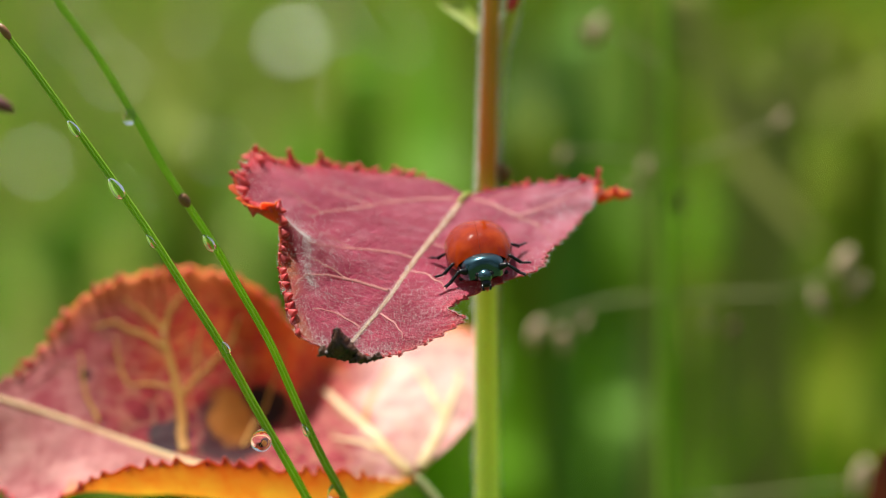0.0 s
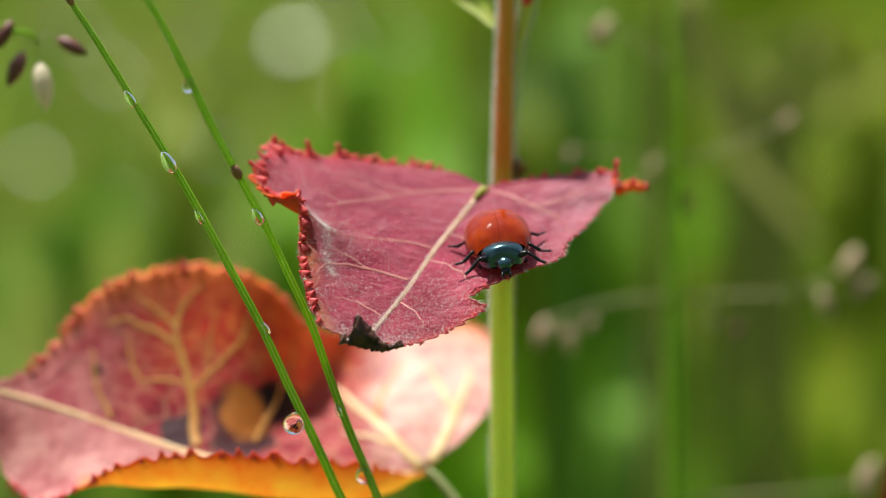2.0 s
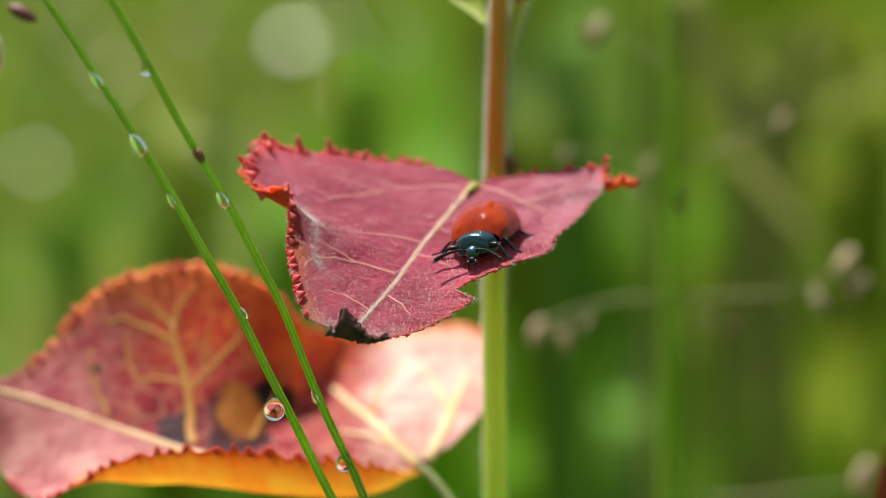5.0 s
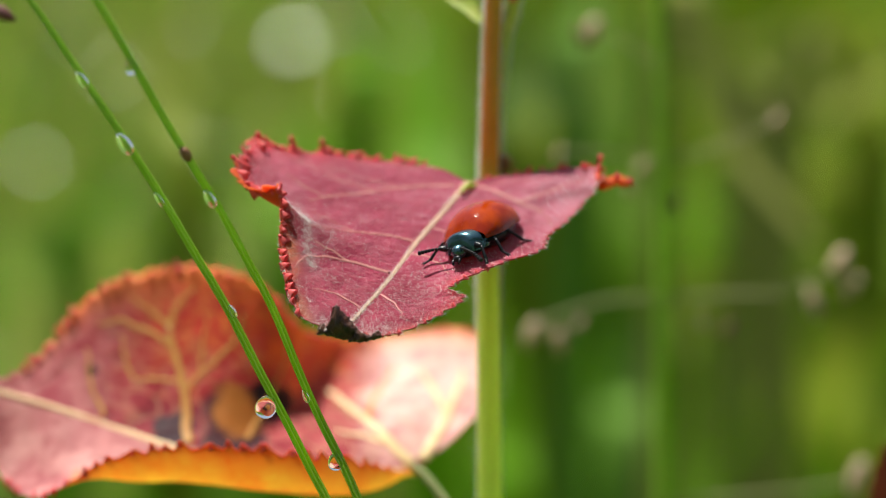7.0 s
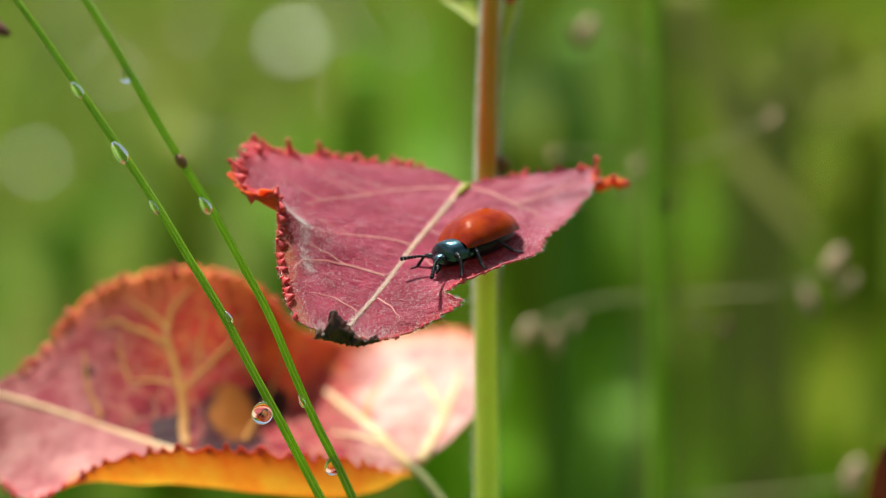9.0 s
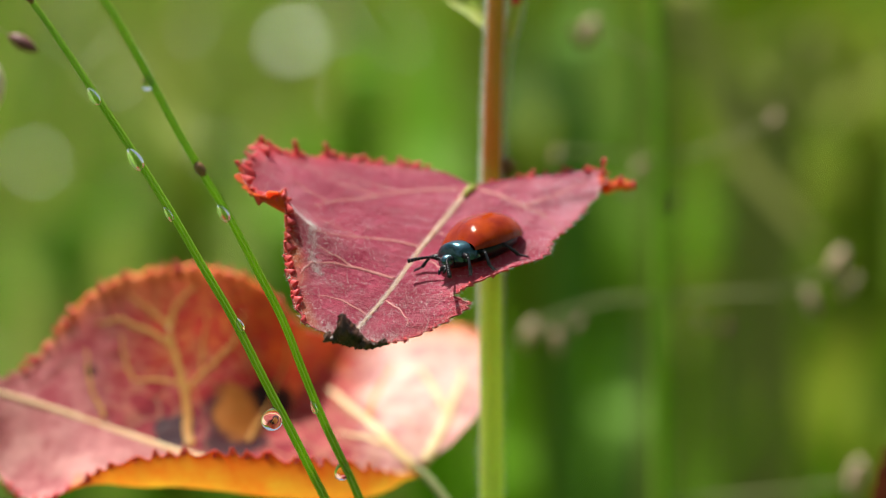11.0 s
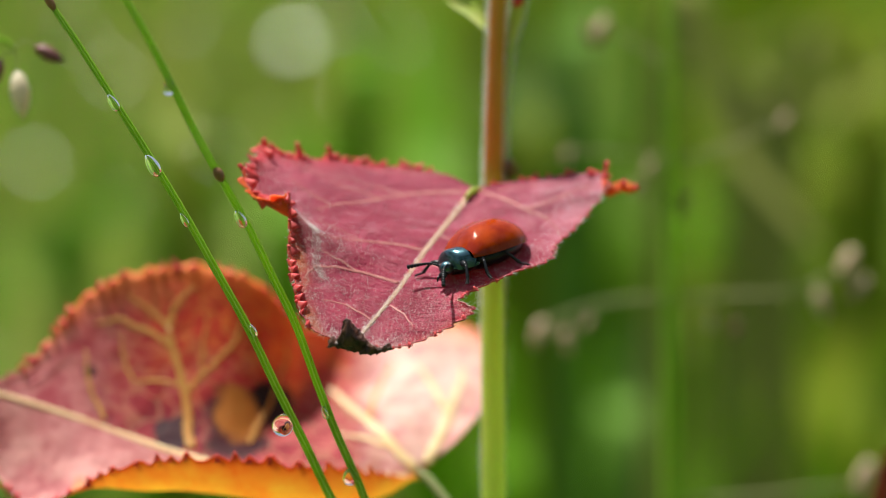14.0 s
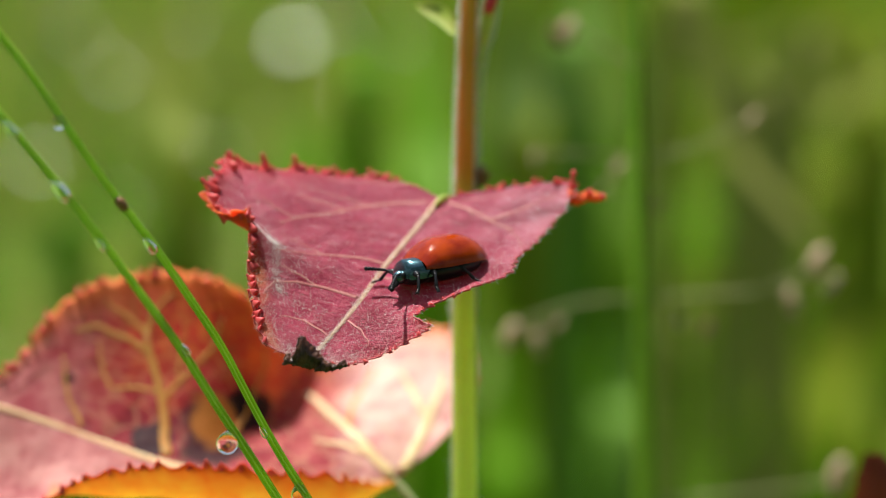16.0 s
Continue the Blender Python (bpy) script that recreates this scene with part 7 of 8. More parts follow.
    walk(grass_b, rows([
    (0, -0.01017, 0.17100, 0.27405, 0.00, -0.00, -0.00),
    (0.1, -0.00985, 0.17116, 0.27412, 0.01, 0.48, 0.13),
    (0.2, -0.00978, 0.17101, 0.27425, -0.09, 0.55, 0.33),
    (0.3, -0.00942, 0.17107, 0.27444, -0.19, 1.06, 0.42),
    (0.5, -0.00858, 0.17191, 0.27427, 0.21, 2.47, 0.74),
    (0.6, -0.00926, 0.17072, 0.27477, -0.48, 1.45, 0.48),
    (0.7, -0.00990, 0.16971, 0.27514, -1.04, 0.57, 0.17),
    (0.8, -0.01015, 0.16923, 0.27540, -1.39, 0.38, -0.23),
    (0.9, -0.01046, 0.16861, 0.27571, -1.78, 0.09, -0.64),
    (1, -0.01150, 0.16708, 0.27619, -2.42, -1.25, -1.03),
    (1.1, -0.01071, 0.16824, 0.27587, -2.02, -0.06, -0.86),
    (1.2, -0.00858, 0.17085, 0.27538, -1.13, 3.32, -0.98),
    (1.3, -0.00753, 0.17201, 0.27526, -0.84, 5.02, -1.08),
    (1.4, -0.00847, 0.17080, 0.27557, -1.39, 3.41, -0.84),
    (1.5, -0.01119, 0.16721, 0.27639, -2.72, -0.93, -0.40),
    (1.7, -0.00976, 0.16882, 0.27611, -2.33, 0.66, -0.21),
    (1.8, -0.00907, 0.16957, 0.27598, -2.10, 1.47, -0.08),
    (2, -0.00735, 0.17143, 0.27565, -1.41, 3.69, 0.13),
    (2.2, -0.00803, 0.17058, 0.27583, -1.52, 2.84, -0.03),
    (2.3, -0.00812, 0.17043, 0.27589, -1.49, 2.83, -0.15),
    (2.5, -0.00914, 0.16889, 0.27636, -1.93, 1.43, -0.35),
    (2.7, -0.00829, 0.16963, 0.27628, -2.62, 2.29, -0.38),
    (2.8, -0.00765, 0.17010, 0.27618, -2.67, 3.12, -0.09),
    (3, -0.00810, 0.16935, 0.27650, -3.21, 2.70, -0.70),
    (3.2, -0.00788, 0.16959, 0.27654, -2.95, 3.00, -0.70),
    (3.3, -0.00726, 0.17019, 0.27643, -2.72, 3.76, -0.37),
    (3.5, -0.00763, 0.17002, 0.27650, -2.47, 3.34, -0.68),
    (3.7, -0.00712, 0.17021, 0.27649, -2.27, 4.05, -0.21),
    (3.8, -0.00724, 0.16993, 0.27660, -2.23, 3.95, -0.20),
    (4, -0.00884, 0.16820, 0.27708, -2.45, 2.15, -1.08),
    (4.2, -0.00909, 0.16792, 0.27720, -2.64, 1.79, -1.32),
    (6.3, -0.00967, 0.16721, 0.27770, -3.80, 0.57, -2.16),
    (6.5, -0.00986, 0.16686, 0.27768, -3.12, 0.59, -1.70),
    (6.7, -0.00959, 0.16718, 0.27761, -2.69, 1.11, -1.71),
    (7, -0.00985, 0.16682, 0.27768, -2.35, 0.87, -1.77),
    (7.2, -0.00983, 0.16707, 0.27755, -2.22, 1.02, -1.88),
    (7.5, -0.01035, 0.16671, 0.27753, -2.27, 0.39, -2.06),
    (7.7, -0.01044, 0.16665, 0.27753, -2.25, 0.25, -1.90),
    (8, -0.01066, 0.16642, 0.27759, -2.30, -0.06, -1.70),
    (8.2, -0.01060, 0.16635, 0.27757, -2.34, -0.23, -1.50),
    (8.3, -0.01097, 0.16578, 0.27768, -2.48, -0.87, -1.36),
    (8.5, -0.01062, 0.16597, 0.27767, -2.48, -0.62, -1.17),
    (8.7, -0.01035, 0.16684, 0.27740, -2.55, -0.03, -1.42),
    (8.8, -0.01004, 0.16748, 0.27723, -2.52, 0.53, -1.56),
    (9, -0.01024, 0.16768, 0.27710, -2.75, 0.46, -1.74),
    (9.2, -0.01006, 0.16808, 0.27690, -2.42, 0.78, -1.70),
    (11.3, -0.00937, 0.16934, 0.27633, -0.75, 2.16, -1.86),
    (11.5, -0.00984, 0.16878, 0.27642, -0.85, 1.44, -1.81),
    (11.7, -0.01013, 0.16798, 0.27657, -1.16, 0.78, -1.64),
    (11.8, -0.01093, 0.16674, 0.27681, -1.56, -0.52, -1.47),
    (12, -0.00955, 0.16795, 0.27666, -1.28, 1.39, -1.53),
    (12.2, -0.00935, 0.16870, 0.27628, -0.92, 1.73, -1.45),
    (12.3, -0.00923, 0.16912, 0.27608, -0.71, 1.96, -1.41),
    (12.5, -0.00889, 0.17002, 0.27568, -0.25, 2.57, -1.39),
    (12.6, -0.00919, 0.17000, 0.27555, -0.14, 2.00, -1.22),
    (12.8, -0.00994, 0.16983, 0.27523, 0.19, 0.66, -0.67),
    (12.9, -0.01025, 0.16979, 0.27506, 0.41, 0.11, -0.37),
    (13, -0.01031, 0.16975, 0.27517, 0.37, -0.11, -0.35),
    (13.1, -0.00953, 0.17081, 0.27501, 0.44, 1.21, -0.82),
    (13.2, -0.00834, 0.17228, 0.27480, 0.70, 3.28, -1.37),
    (13.3, -0.00774, 0.17293, 0.27475, 0.75, 4.36, -1.63),
    (13.4, -0.00831, 0.17212, 0.27495, 0.43, 3.48, -1.42),
    (13.5, -0.01000, 0.16992, 0.27539, -0.39, 0.75, -0.96),
    (13.7, -0.00974, 0.16977, 0.27555, -0.24, 1.50, -1.04),
    (13.8, -0.00941, 0.16993, 0.27560, -0.11, 2.19, -1.14),
    (14, -0.00861, 0.17045, 0.27565, 0.20, 3.80, -1.40),
    (14.1, -0.00889, 0.16994, 0.27578, -0.23, 3.12, -1.40),
    (14.3, -0.00977, 0.16851, 0.27611, -1.25, 1.25, -1.39),
    (14.4, -0.01012, 0.16795, 0.27623, -1.71, 0.49, -1.44),
    (14.5, -0.00964, 0.16842, 0.27619, -1.90, 1.00, -1.65),
    (14.6, -0.00926, 0.16942, 0.27583, -1.27, 1.74, -1.64),
    (14.7, -0.00823, 0.17114, 0.27542, -0.46, 3.59, -1.90),
    (14.8, -0.00734, 0.17265, 0.27506, 0.24, 5.27, -2.23),
    (14.9, -0.00859, 0.17188, 0.27488, 0.39, 3.43, -1.85),
    (15, -0.00983, 0.17105, 0.27473, 0.52, 1.60, -1.43),
    (15.1, -0.00831, 0.17195, 0.27405, 3.02, 3.33, 2.96),
    (15.2, -0.00926, 0.17193, 0.27333, 3.64, 2.07, 3.25),
    (15.3, -0.01017, 0.17140, 0.27341, 3.54, 0.63, 2.82),
    (15.4, -0.00810, 0.17288, 0.27341, 5.10, 3.11, 4.93),
    (15.5, -0.00855, 0.17269, 0.27339, 5.38, 2.32, 5.04),
    (15.6, -0.01028, 0.17102, 0.27379, 4.27, 0.18, 3.47),
    (15.7, -0.01090, 0.17010, 0.27410, 3.45, -0.48, 2.64),
    (15.8, -0.01077, 0.16965, 0.27442, 3.15, -0.14, 2.54),
    (15.9, -0.01218, 0.16795, 0.27478, 1.30, -1.78, 0.76),
    (16, -0.01354, 0.16731, 0.27447, -0.58, -3.53, -1.38),
    ]))
    walk(far_panicle, rows([
    (0, 0.03189, 0.23500, 0.00000, 0.00, -0.00, 0.00),
    (0.5, 0.03189, 0.23500, 0.00000, 0.00, -0.15, 0.00),
    (1, 0.03189, 0.23500, 0.00000, 0.00, -0.12, 0.00),
    (1.5, 0.03189, 0.23500, 0.00000, 0.00, 0.23, 0.00),
    (2, 0.03189, 0.23500, 0.00000, 0.00, 0.18, 0.00),
    (2.5, 0.03189, 0.23500, 0.00000, 0.00, 0.32, 0.00),
    (3, 0.03189, 0.23500, 0.00000, 0.00, 0.64, 0.00),
    (3.5, 0.03189, 0.23500, 0.00000, 0.00, 0.37, 0.00),
    (4, 0.03189, 0.23500, 0.00000, 0.00, 0.11, 0.00),
    (6.5, 0.03189, 0.23500, 0.00000, 0.00, -0.03, 0.00),
    (7, 0.03189, 0.23500, 0.00000, 0.00, -0.12, 0.00),
    (7.5, 0.03189, 0.23500, 0.00000, 0.00, -0.08, 0.00),
    (8, 0.03189, 0.23500, 0.00000, 0.00, -0.03, 0.00),
    (8.5, 0.03189, 0.23500, 0.00000, 0.00, -0.15, 0.00),
    (9, 0.03189, 0.23500, 0.00000, 0.00, -0.25, 0.00),
    (11.5, 0.03189, 0.23500, 0.00000, 0.00, -0.12, 0.00),
    (12, 0.03189, 0.23500, 0.00000, 0.00, 0.20, 0.00),
    (12.5, 0.03189, 0.23500, 0.00000, 0.00, -0.00, 0.00),
    (13, 0.03189, 0.23500, 0.00000, 0.00, 0.09, 0.00),
    (13.5, 0.03189, 0.23500, 0.00000, 0.00, 0.14, 0.00),
    (14, 0.03189, 0.23500, 0.00000, 0.00, 0.09, 0.00),
    (14.5, 0.03189, 0.23500, 0.00000, 0.00, 0.14, 0.00),
    (15, 0.03189, 0.23500, 0.00000, 0.00, -0.00, 0.00),
    (15.5, 0.03189, 0.23500, 0.00000, 0.00, -0.40, 0.00),
    (16, 0.03189, 0.23500, 0.00000, 0.00, -0.71, 0.00),
    ]))
    walk(near_panicle, rows([
    (0, -0.04306, 0.15000, 0.31005, 0.00, -0.00, 0.00),
    (0.1, -0.04224, 0.15000, 0.31046, 0.00, -0.00, 0.00),
    (0.2, -0.04213, 0.15000, 0.31084, 0.00, -0.00, 0.00),
    (0.3, -0.04127, 0.15000, 0.31156, 0.00, -0.00, 0.00),
    (0.5, -0.03894, 0.15000, 0.31174, 0.00, -0.00, 0.00),
    (0.6, -0.04089, 0.15000, 0.31255, 0.00, -0.00, 0.00),
    (0.7, -0.04258, 0.15000, 0.31306, 0.00, -0.00, 0.00),
    (0.8, -0.04313, 0.15000, 0.31354, 0.00, -0.00, 0.00),
    (0.9, -0.04388, 0.15000, 0.31408, 0.00, -0.00, 0.00),
    (1, -0.04642, 0.15000, 0.31455, 0.00, -0.00, 0.00),
    (1.1, -0.04434, 0.15000, 0.31429, 0.00, -0.00, 0.00),
    (1.2, -0.03868, 0.15000, 0.31442, 0.00, -0.00, 0.00),
    (1.3, -0.03570, 0.15000, 0.31470, 0.00, -0.00, 0.00),
    (1.4, -0.03832, 0.15000, 0.31488, 0.00, -0.00, 0.00),
    (1.5, -0.04558, 0.15000, 0.31508, 0.00, -0.00, 0.00),
    (1.7, -0.04228, 0.15000, 0.31518, 0.00, -0.00, 0.00),
    (1.8, -0.04068, 0.15000, 0.31522, 0.00, -0.00, 0.00),
    (2, -0.03659, 0.15000, 0.31530, 0.00, -0.00, 0.00),
    (2.2, -0.03826, 0.15000, 0.31532, 0.00, -0.00, 0.00),
    (2.3, -0.03843, 0.15000, 0.31540, 0.00, -0.00, 0.00),
    (2.5, -0.04107, 0.15000, 0.31586, 0.00, -0.00, 0.00),
    (2.7, -0.03915, 0.15000, 0.31645, 0.00, -0.00, 0.00),
    (2.8, -0.03756, 0.15000, 0.31673, 0.00, -0.00, 0.00),
    (3, -0.03863, 0.15000, 0.31725, 0.00, -0.00, 0.00),
    (3.2, -0.03810, 0.15000, 0.31739, 0.00, -0.00, 0.00),
    (3.3, -0.03658, 0.15000, 0.31748, 0.00, -0.00, 0.00),
    (3.5, -0.03750, 0.15000, 0.31725, 0.00, -0.00, 0.00),
    (3.7, -0.03620, 0.15000, 0.31767, 0.00, -0.00, 0.00),
    (3.8, -0.03650, 0.15000, 0.31791, 0.00, -0.00, 0.00),
    (4, -0.04033, 0.15000, 0.31795, 0.00, -0.00, 0.00),
    (4.2, -0.04096, 0.15000, 0.31801, 0.00, -0.00, 0.00),
    (6.3, -0.04262, 0.15000, 0.31847, 0.00, -0.00, 0.00),
    (6.5, -0.04305, 0.15000, 0.31839, 0.00, -0.00, 0.00),
    (6.7, -0.04234, 0.15000, 0.31838, 0.00, -0.00, 0.00),
    (7, -0.04295, 0.15000, 0.31834, 0.00, -0.00, 0.00),
    (7.2, -0.04280, 0.15000, 0.31812, 0.00, -0.00, 0.00),
    (7.5, -0.04399, 0.15000, 0.31780, 0.00, -0.00, 0.00),
    (7.7, -0.04422, 0.15000, 0.31775, 0.00, -0.00, 0.00),
    (8, -0.04474, 0.15000, 0.31779, 0.00, -0.00, 0.00),
    (8.2, -0.04474, 0.15000, 0.31768, 0.00, -0.00, 0.00),
    (8.3, -0.04576, 0.15000, 0.31760, 0.00, -0.00, 0.00),
    (8.5, -0.04509, 0.15000, 0.31764, 0.00, -0.00, 0.00),
    (8.7, -0.04410, 0.15000, 0.31738, 0.00, -0.00, 0.00),
    (8.8, -0.04317, 0.15000, 0.31725, 0.00, -0.00, 0.00),
    (9, -0.04343, 0.15000, 0.31699, 0.00, -0.00, 0.00),
    (9.2, -0.04294, 0.15000, 0.31661, 0.00, -0.00, 0.00),
    (11.3, -0.04098, 0.15000, 0.31541, 0.00, -0.00, 0.00),
    (11.5, -0.04222, 0.15000, 0.31530, 0.00, -0.00, 0.00),
    (11.7, -0.04316, 0.15000, 0.31549, 0.00, -0.00, 0.00),
    (11.8, -0.04532, 0.15000, 0.31555, 0.00, -0.00, 0.00),
    (12, -0.04193, 0.15000, 0.31608, 0.00, -0.00, 0.00),
    (12.2, -0.04133, 0.15000, 0.31540, 0.00, -0.00, 0.00),
    (12.3, -0.04097, 0.15000, 0.31501, 0.00, -0.00, 0.00),
    (12.5, -0.03996, 0.15000, 0.31432, 0.00, -0.00, 0.00),
    (12.6, -0.04071, 0.15000, 0.31376, 0.00, -0.00, 0.00),
    (12.8, -0.04267, 0.15000, 0.31235, 0.00, -0.00, 0.00),
    (12.9, -0.04351, 0.15000, 0.31162, 0.00, -0.00, 0.00),
    (13, -0.04370, 0.15000, 0.31180, 0.00, -0.00, 0.00),
    (13.1, -0.04134, 0.15000, 0.31206, 0.00, -0.00, 0.00),
    (13.2, -0.03777, 0.15000, 0.31241, 0.00, -0.00, 0.00),
    (13.3, -0.03000, 0.15000, 0.31268, 0.00, -0.00, 0.00),
    (13.4, -0.03775, 0.15000, 0.31285, 0.00, -0.00, 0.00),
    (13.5, -0.04260, 0.15000, 0.31293, 0.00, -0.00, 0.00),
    (13.7, -0.04185, 0.15000, 0.31352, 0.00, -0.00, 0.00),
    (13.8, -0.04093, 0.15000, 0.31389, 0.00, -0.00, 0.00),
    (14, -0.03865, 0.15000, 0.31459, 0.00, -0.00, 0.00),
    (14.1, -0.03961, 0.15000, 0.31470, 0.00, -0.00, 0.00),
    (14.3, -0.04233, 0.15000, 0.31489, 0.00, -0.00, 0.00),
    (14.4, -0.04337, 0.15000, 0.31495, 0.00, -0.00, 0.00),
    (14.5, -0.04220, 0.15000, 0.31518, 0.00, -0.00, 0.00),
    (14.6, -0.04108, 0.15000, 0.31459, 0.00, -0.00, 0.00),
    (14.7, -0.03805, 0.15000, 0.31427, 0.00, -0.00, 0.00),
    (14.8, -0.03521, 0.15000, 0.31393, 0.00, -0.00, 0.00),
    (14.9, -0.03849, 0.15000, 0.31280, 0.00, -0.00, 0.00),
    (15, -0.04176, 0.15000, 0.31167, 0.00, -0.00, 0.00),
    (15.1, -0.03828, 0.15000, 0.31041, 0.00, -0.00, 0.00),
    (15.2, -0.04058, 0.15000, 0.30807, 0.00, -0.00, 0.00),
    (15.3, -0.04293, 0.15000, 0.30770, 0.00, -0.00, 0.00),
    (15.4, -0.03690, 0.15000, 0.30792, 0.00, -0.00, 0.00),
    (15.5, -0.03798, 0.15000, 0.30738, 0.00, -0.00, 0.00),
    (15.6, -0.04328, 0.15000, 0.30808, 0.00, -0.00, 0.00),
    (15.7, -0.04518, 0.15000, 0.30877, 0.00, -0.00, 0.00),
    (15.8, -0.04503, 0.15000, 0.30964, 0.00, -0.00, 0.00),
    (15.9, -0.04831, 0.15000, 0.30976, 0.00, -0.00, 0.00),
    (16, -0.05043, 0.15000, 0.30814, 0.00, -0.00, 0.00),
    ]))
    walk(red_leaf, rows([
    (0, 0.05671, 0.19800, 0.27232, 0.00, -0.00, 0.00),
    (0.1, 0.05679, 0.19800, 0.27234, 0.00, -0.00, 0.00),
    (0.2, 0.05674, 0.19800, 0.27236, 0.00, -0.00, 0.00),
    (0.3, 0.05683, 0.19800, 0.27241, 0.00, -0.00, 0.00),
    (0.5, 0.05712, 0.19800, 0.27238, 0.00, -0.00, 0.00),
    (0.6, 0.05679, 0.19800, 0.27247, 0.00, -0.00, 0.00),
    (0.7, 0.05650, 0.19800, 0.27252, 0.00, -0.00, 0.00),
    (0.8, 0.05643, 0.19800, 0.27256, 0.00, -0.00, 0.00),
    (0.9, 0.05632, 0.19800, 0.27261, 0.00, -0.00, 0.00),
    (1, 0.05587, 0.19800, 0.27266, 0.00, -0.00, 0.00),
    (1.1, 0.05637, 0.19800, 0.27264, 0.00, -0.00, 0.00),
    (1.2, 0.05755, 0.19800, 0.27262, 0.00, -0.00, 0.00),
    (1.3, 0.05823, 0.19800, 0.27262, 0.00, -0.00, 0.00),
    (1.4, 0.05782, 0.19800, 0.27268, 0.00, -0.00, 0.00),
    (1.5, 0.05655, 0.19800, 0.27276, 0.00, -0.00, 0.00),
    (1.7, 0.05713, 0.19800, 0.27275, 0.00, -0.00, 0.00),
    (1.8, 0.05741, 0.19800, 0.27275, 0.00, -0.00, 0.00),
    (2, 0.05814, 0.19800, 0.27273, 0.00, -0.00, 0.00),
    (2.2, 0.05786, 0.19800, 0.27278, 0.00, -0.00, 0.00),
    (2.3, 0.05784, 0.19800, 0.27280, 0.00, -0.00, 0.00),
    (2.5, 0.05738, 0.19800, 0.27290, 0.00, -0.00, 0.00),
    (2.7, 0.05777, 0.19800, 0.27289, 0.00, -0.00, 0.00),
    (2.8, 0.05808, 0.19800, 0.27288, 0.00, -0.00, 0.00),
    (3, 0.05791, 0.19800, 0.27289, 0.00, -0.00, 0.00),
    (3.2, 0.05795, 0.19800, 0.27297, 0.00, -0.00, 0.00),
    (3.3, 0.05821, 0.19800, 0.27300, 0.00, -0.00, 0.00),
    (3.5, 0.05799, 0.19800, 0.27306, 0.00, -0.00, 0.00),
    (3.7, 0.05829, 0.19800, 0.27305, 0.00, -0.00, 0.00),
    (3.8, 0.05826, 0.19800, 0.27305, 0.00, -0.00, 0.00),
    (4, 0.05760, 0.19800, 0.27303, 0.00, -0.00, 0.00),
    (4.2, 0.05747, 0.19800, 0.27305, 0.00, -0.00, 0.00),
    (6.3, 0.05700, 0.19800, 0.27312, 0.00, -0.00, 0.00),
    (6.5, 0.05690, 0.19800, 0.27313, 0.00, -0.00, 0.00),
    (6.7, 0.05703, 0.19800, 0.27312, 0.00, -0.00, 0.00),
    (7, 0.05690, 0.19800, 0.27313, 0.00, -0.00, 0.00),
    (7.2, 0.05690, 0.19800, 0.27312, 0.00, -0.00, 0.00),
    (7.5, 0.05665, 0.19800, 0.27312, 0.00, -0.00, 0.00),
    (7.7, 0.05660, 0.19800, 0.27308, 0.00, -0.00, 0.00),
    (8, 0.05649, 0.19800, 0.27303, 0.00, -0.00, 0.00),
    (8.2, 0.05656, 0.19800, 0.27306, 0.00, -0.00, 0.00),
    (8.3, 0.05641, 0.19800, 0.27307, 0.00, -0.00, 0.00),
    (8.5, 0.05660, 0.19800, 0.27311, 0.00, -0.00, 0.00),
    (8.7, 0.05668, 0.19800, 0.27302, 0.00, -0.00, 0.00),
    (8.8, 0.05680, 0.19800, 0.27301, 0.00, -0.00, 0.00),
    (9, 0.05665, 0.19800, 0.27300, 0.00, -0.00, 0.00),
    (9.2, 0.05675, 0.19800, 0.27297, 0.00, -0.00, 0.00),
    (11.3, 0.05714, 0.19800, 0.27290, 0.00, -0.00, 0.00),
    (11.5, 0.05690, 0.19800, 0.27291, 0.00, -0.00, 0.00),
    (11.7, 0.05680, 0.19800, 0.27292, 0.00, -0.00, 0.00),
    (11.8, 0.05643, 0.19800, 0.27292, 0.00, -0.00, 0.00),
    (12, 0.05713, 0.19800, 0.27294, 0.00, -0.00, 0.00),
    (12.2, 0.05712, 0.19800, 0.27285, 0.00, -0.00, 0.00),
    (12.3, 0.05713, 0.19800, 0.27281, 0.00, -0.00, 0.00),
    (12.5, 0.05720, 0.19800, 0.27272, 0.00, -0.00, 0.00),
    (12.6, 0.05708, 0.19800, 0.27268, 0.00, -0.00, 0.00),
    (12.8, 0.05675, 0.19800, 0.27257, 0.00, -0.00, 0.00),
    (12.9, 0.05661, 0.19800, 0.27251, 0.00, -0.00, 0.00),
    (13, 0.05659, 0.19800, 0.27254, 0.00, -0.00, 0.00),
    (13.1, 0.05705, 0.19800, 0.27257, 0.00, -0.00, 0.00),
    (13.2, 0.05775, 0.19800, 0.27259, 0.00, -0.00, 0.00),
    (13.3, 0.05812, 0.19800, 0.27261, 0.00, -0.00, 0.00),
    (13.4, 0.05781, 0.19800, 0.27265, 0.00, -0.00, 0.00),
    (13.5, 0.05693, 0.19800, 0.27271, 0.00, -0.00, 0.00),
    (13.7, 0.05692, 0.19800, 0.27270, 0.00, -0.00, 0.00),
    (13.8, 0.05702, 0.19800, 0.27270, 0.00, -0.00, 0.00),
    (14, 0.05730, 0.19800, 0.27269, 0.00, -0.00, 0.00),
    (14.1, 0.05719, 0.19800, 0.27271, 0.00, -0.00, 0.00),
    (14.3, 0.05683, 0.19800, 0.27274, 0.00, -0.00, 0.00),
    (14.4, 0.05671, 0.19800, 0.27275, 0.00, -0.00, 0.00),
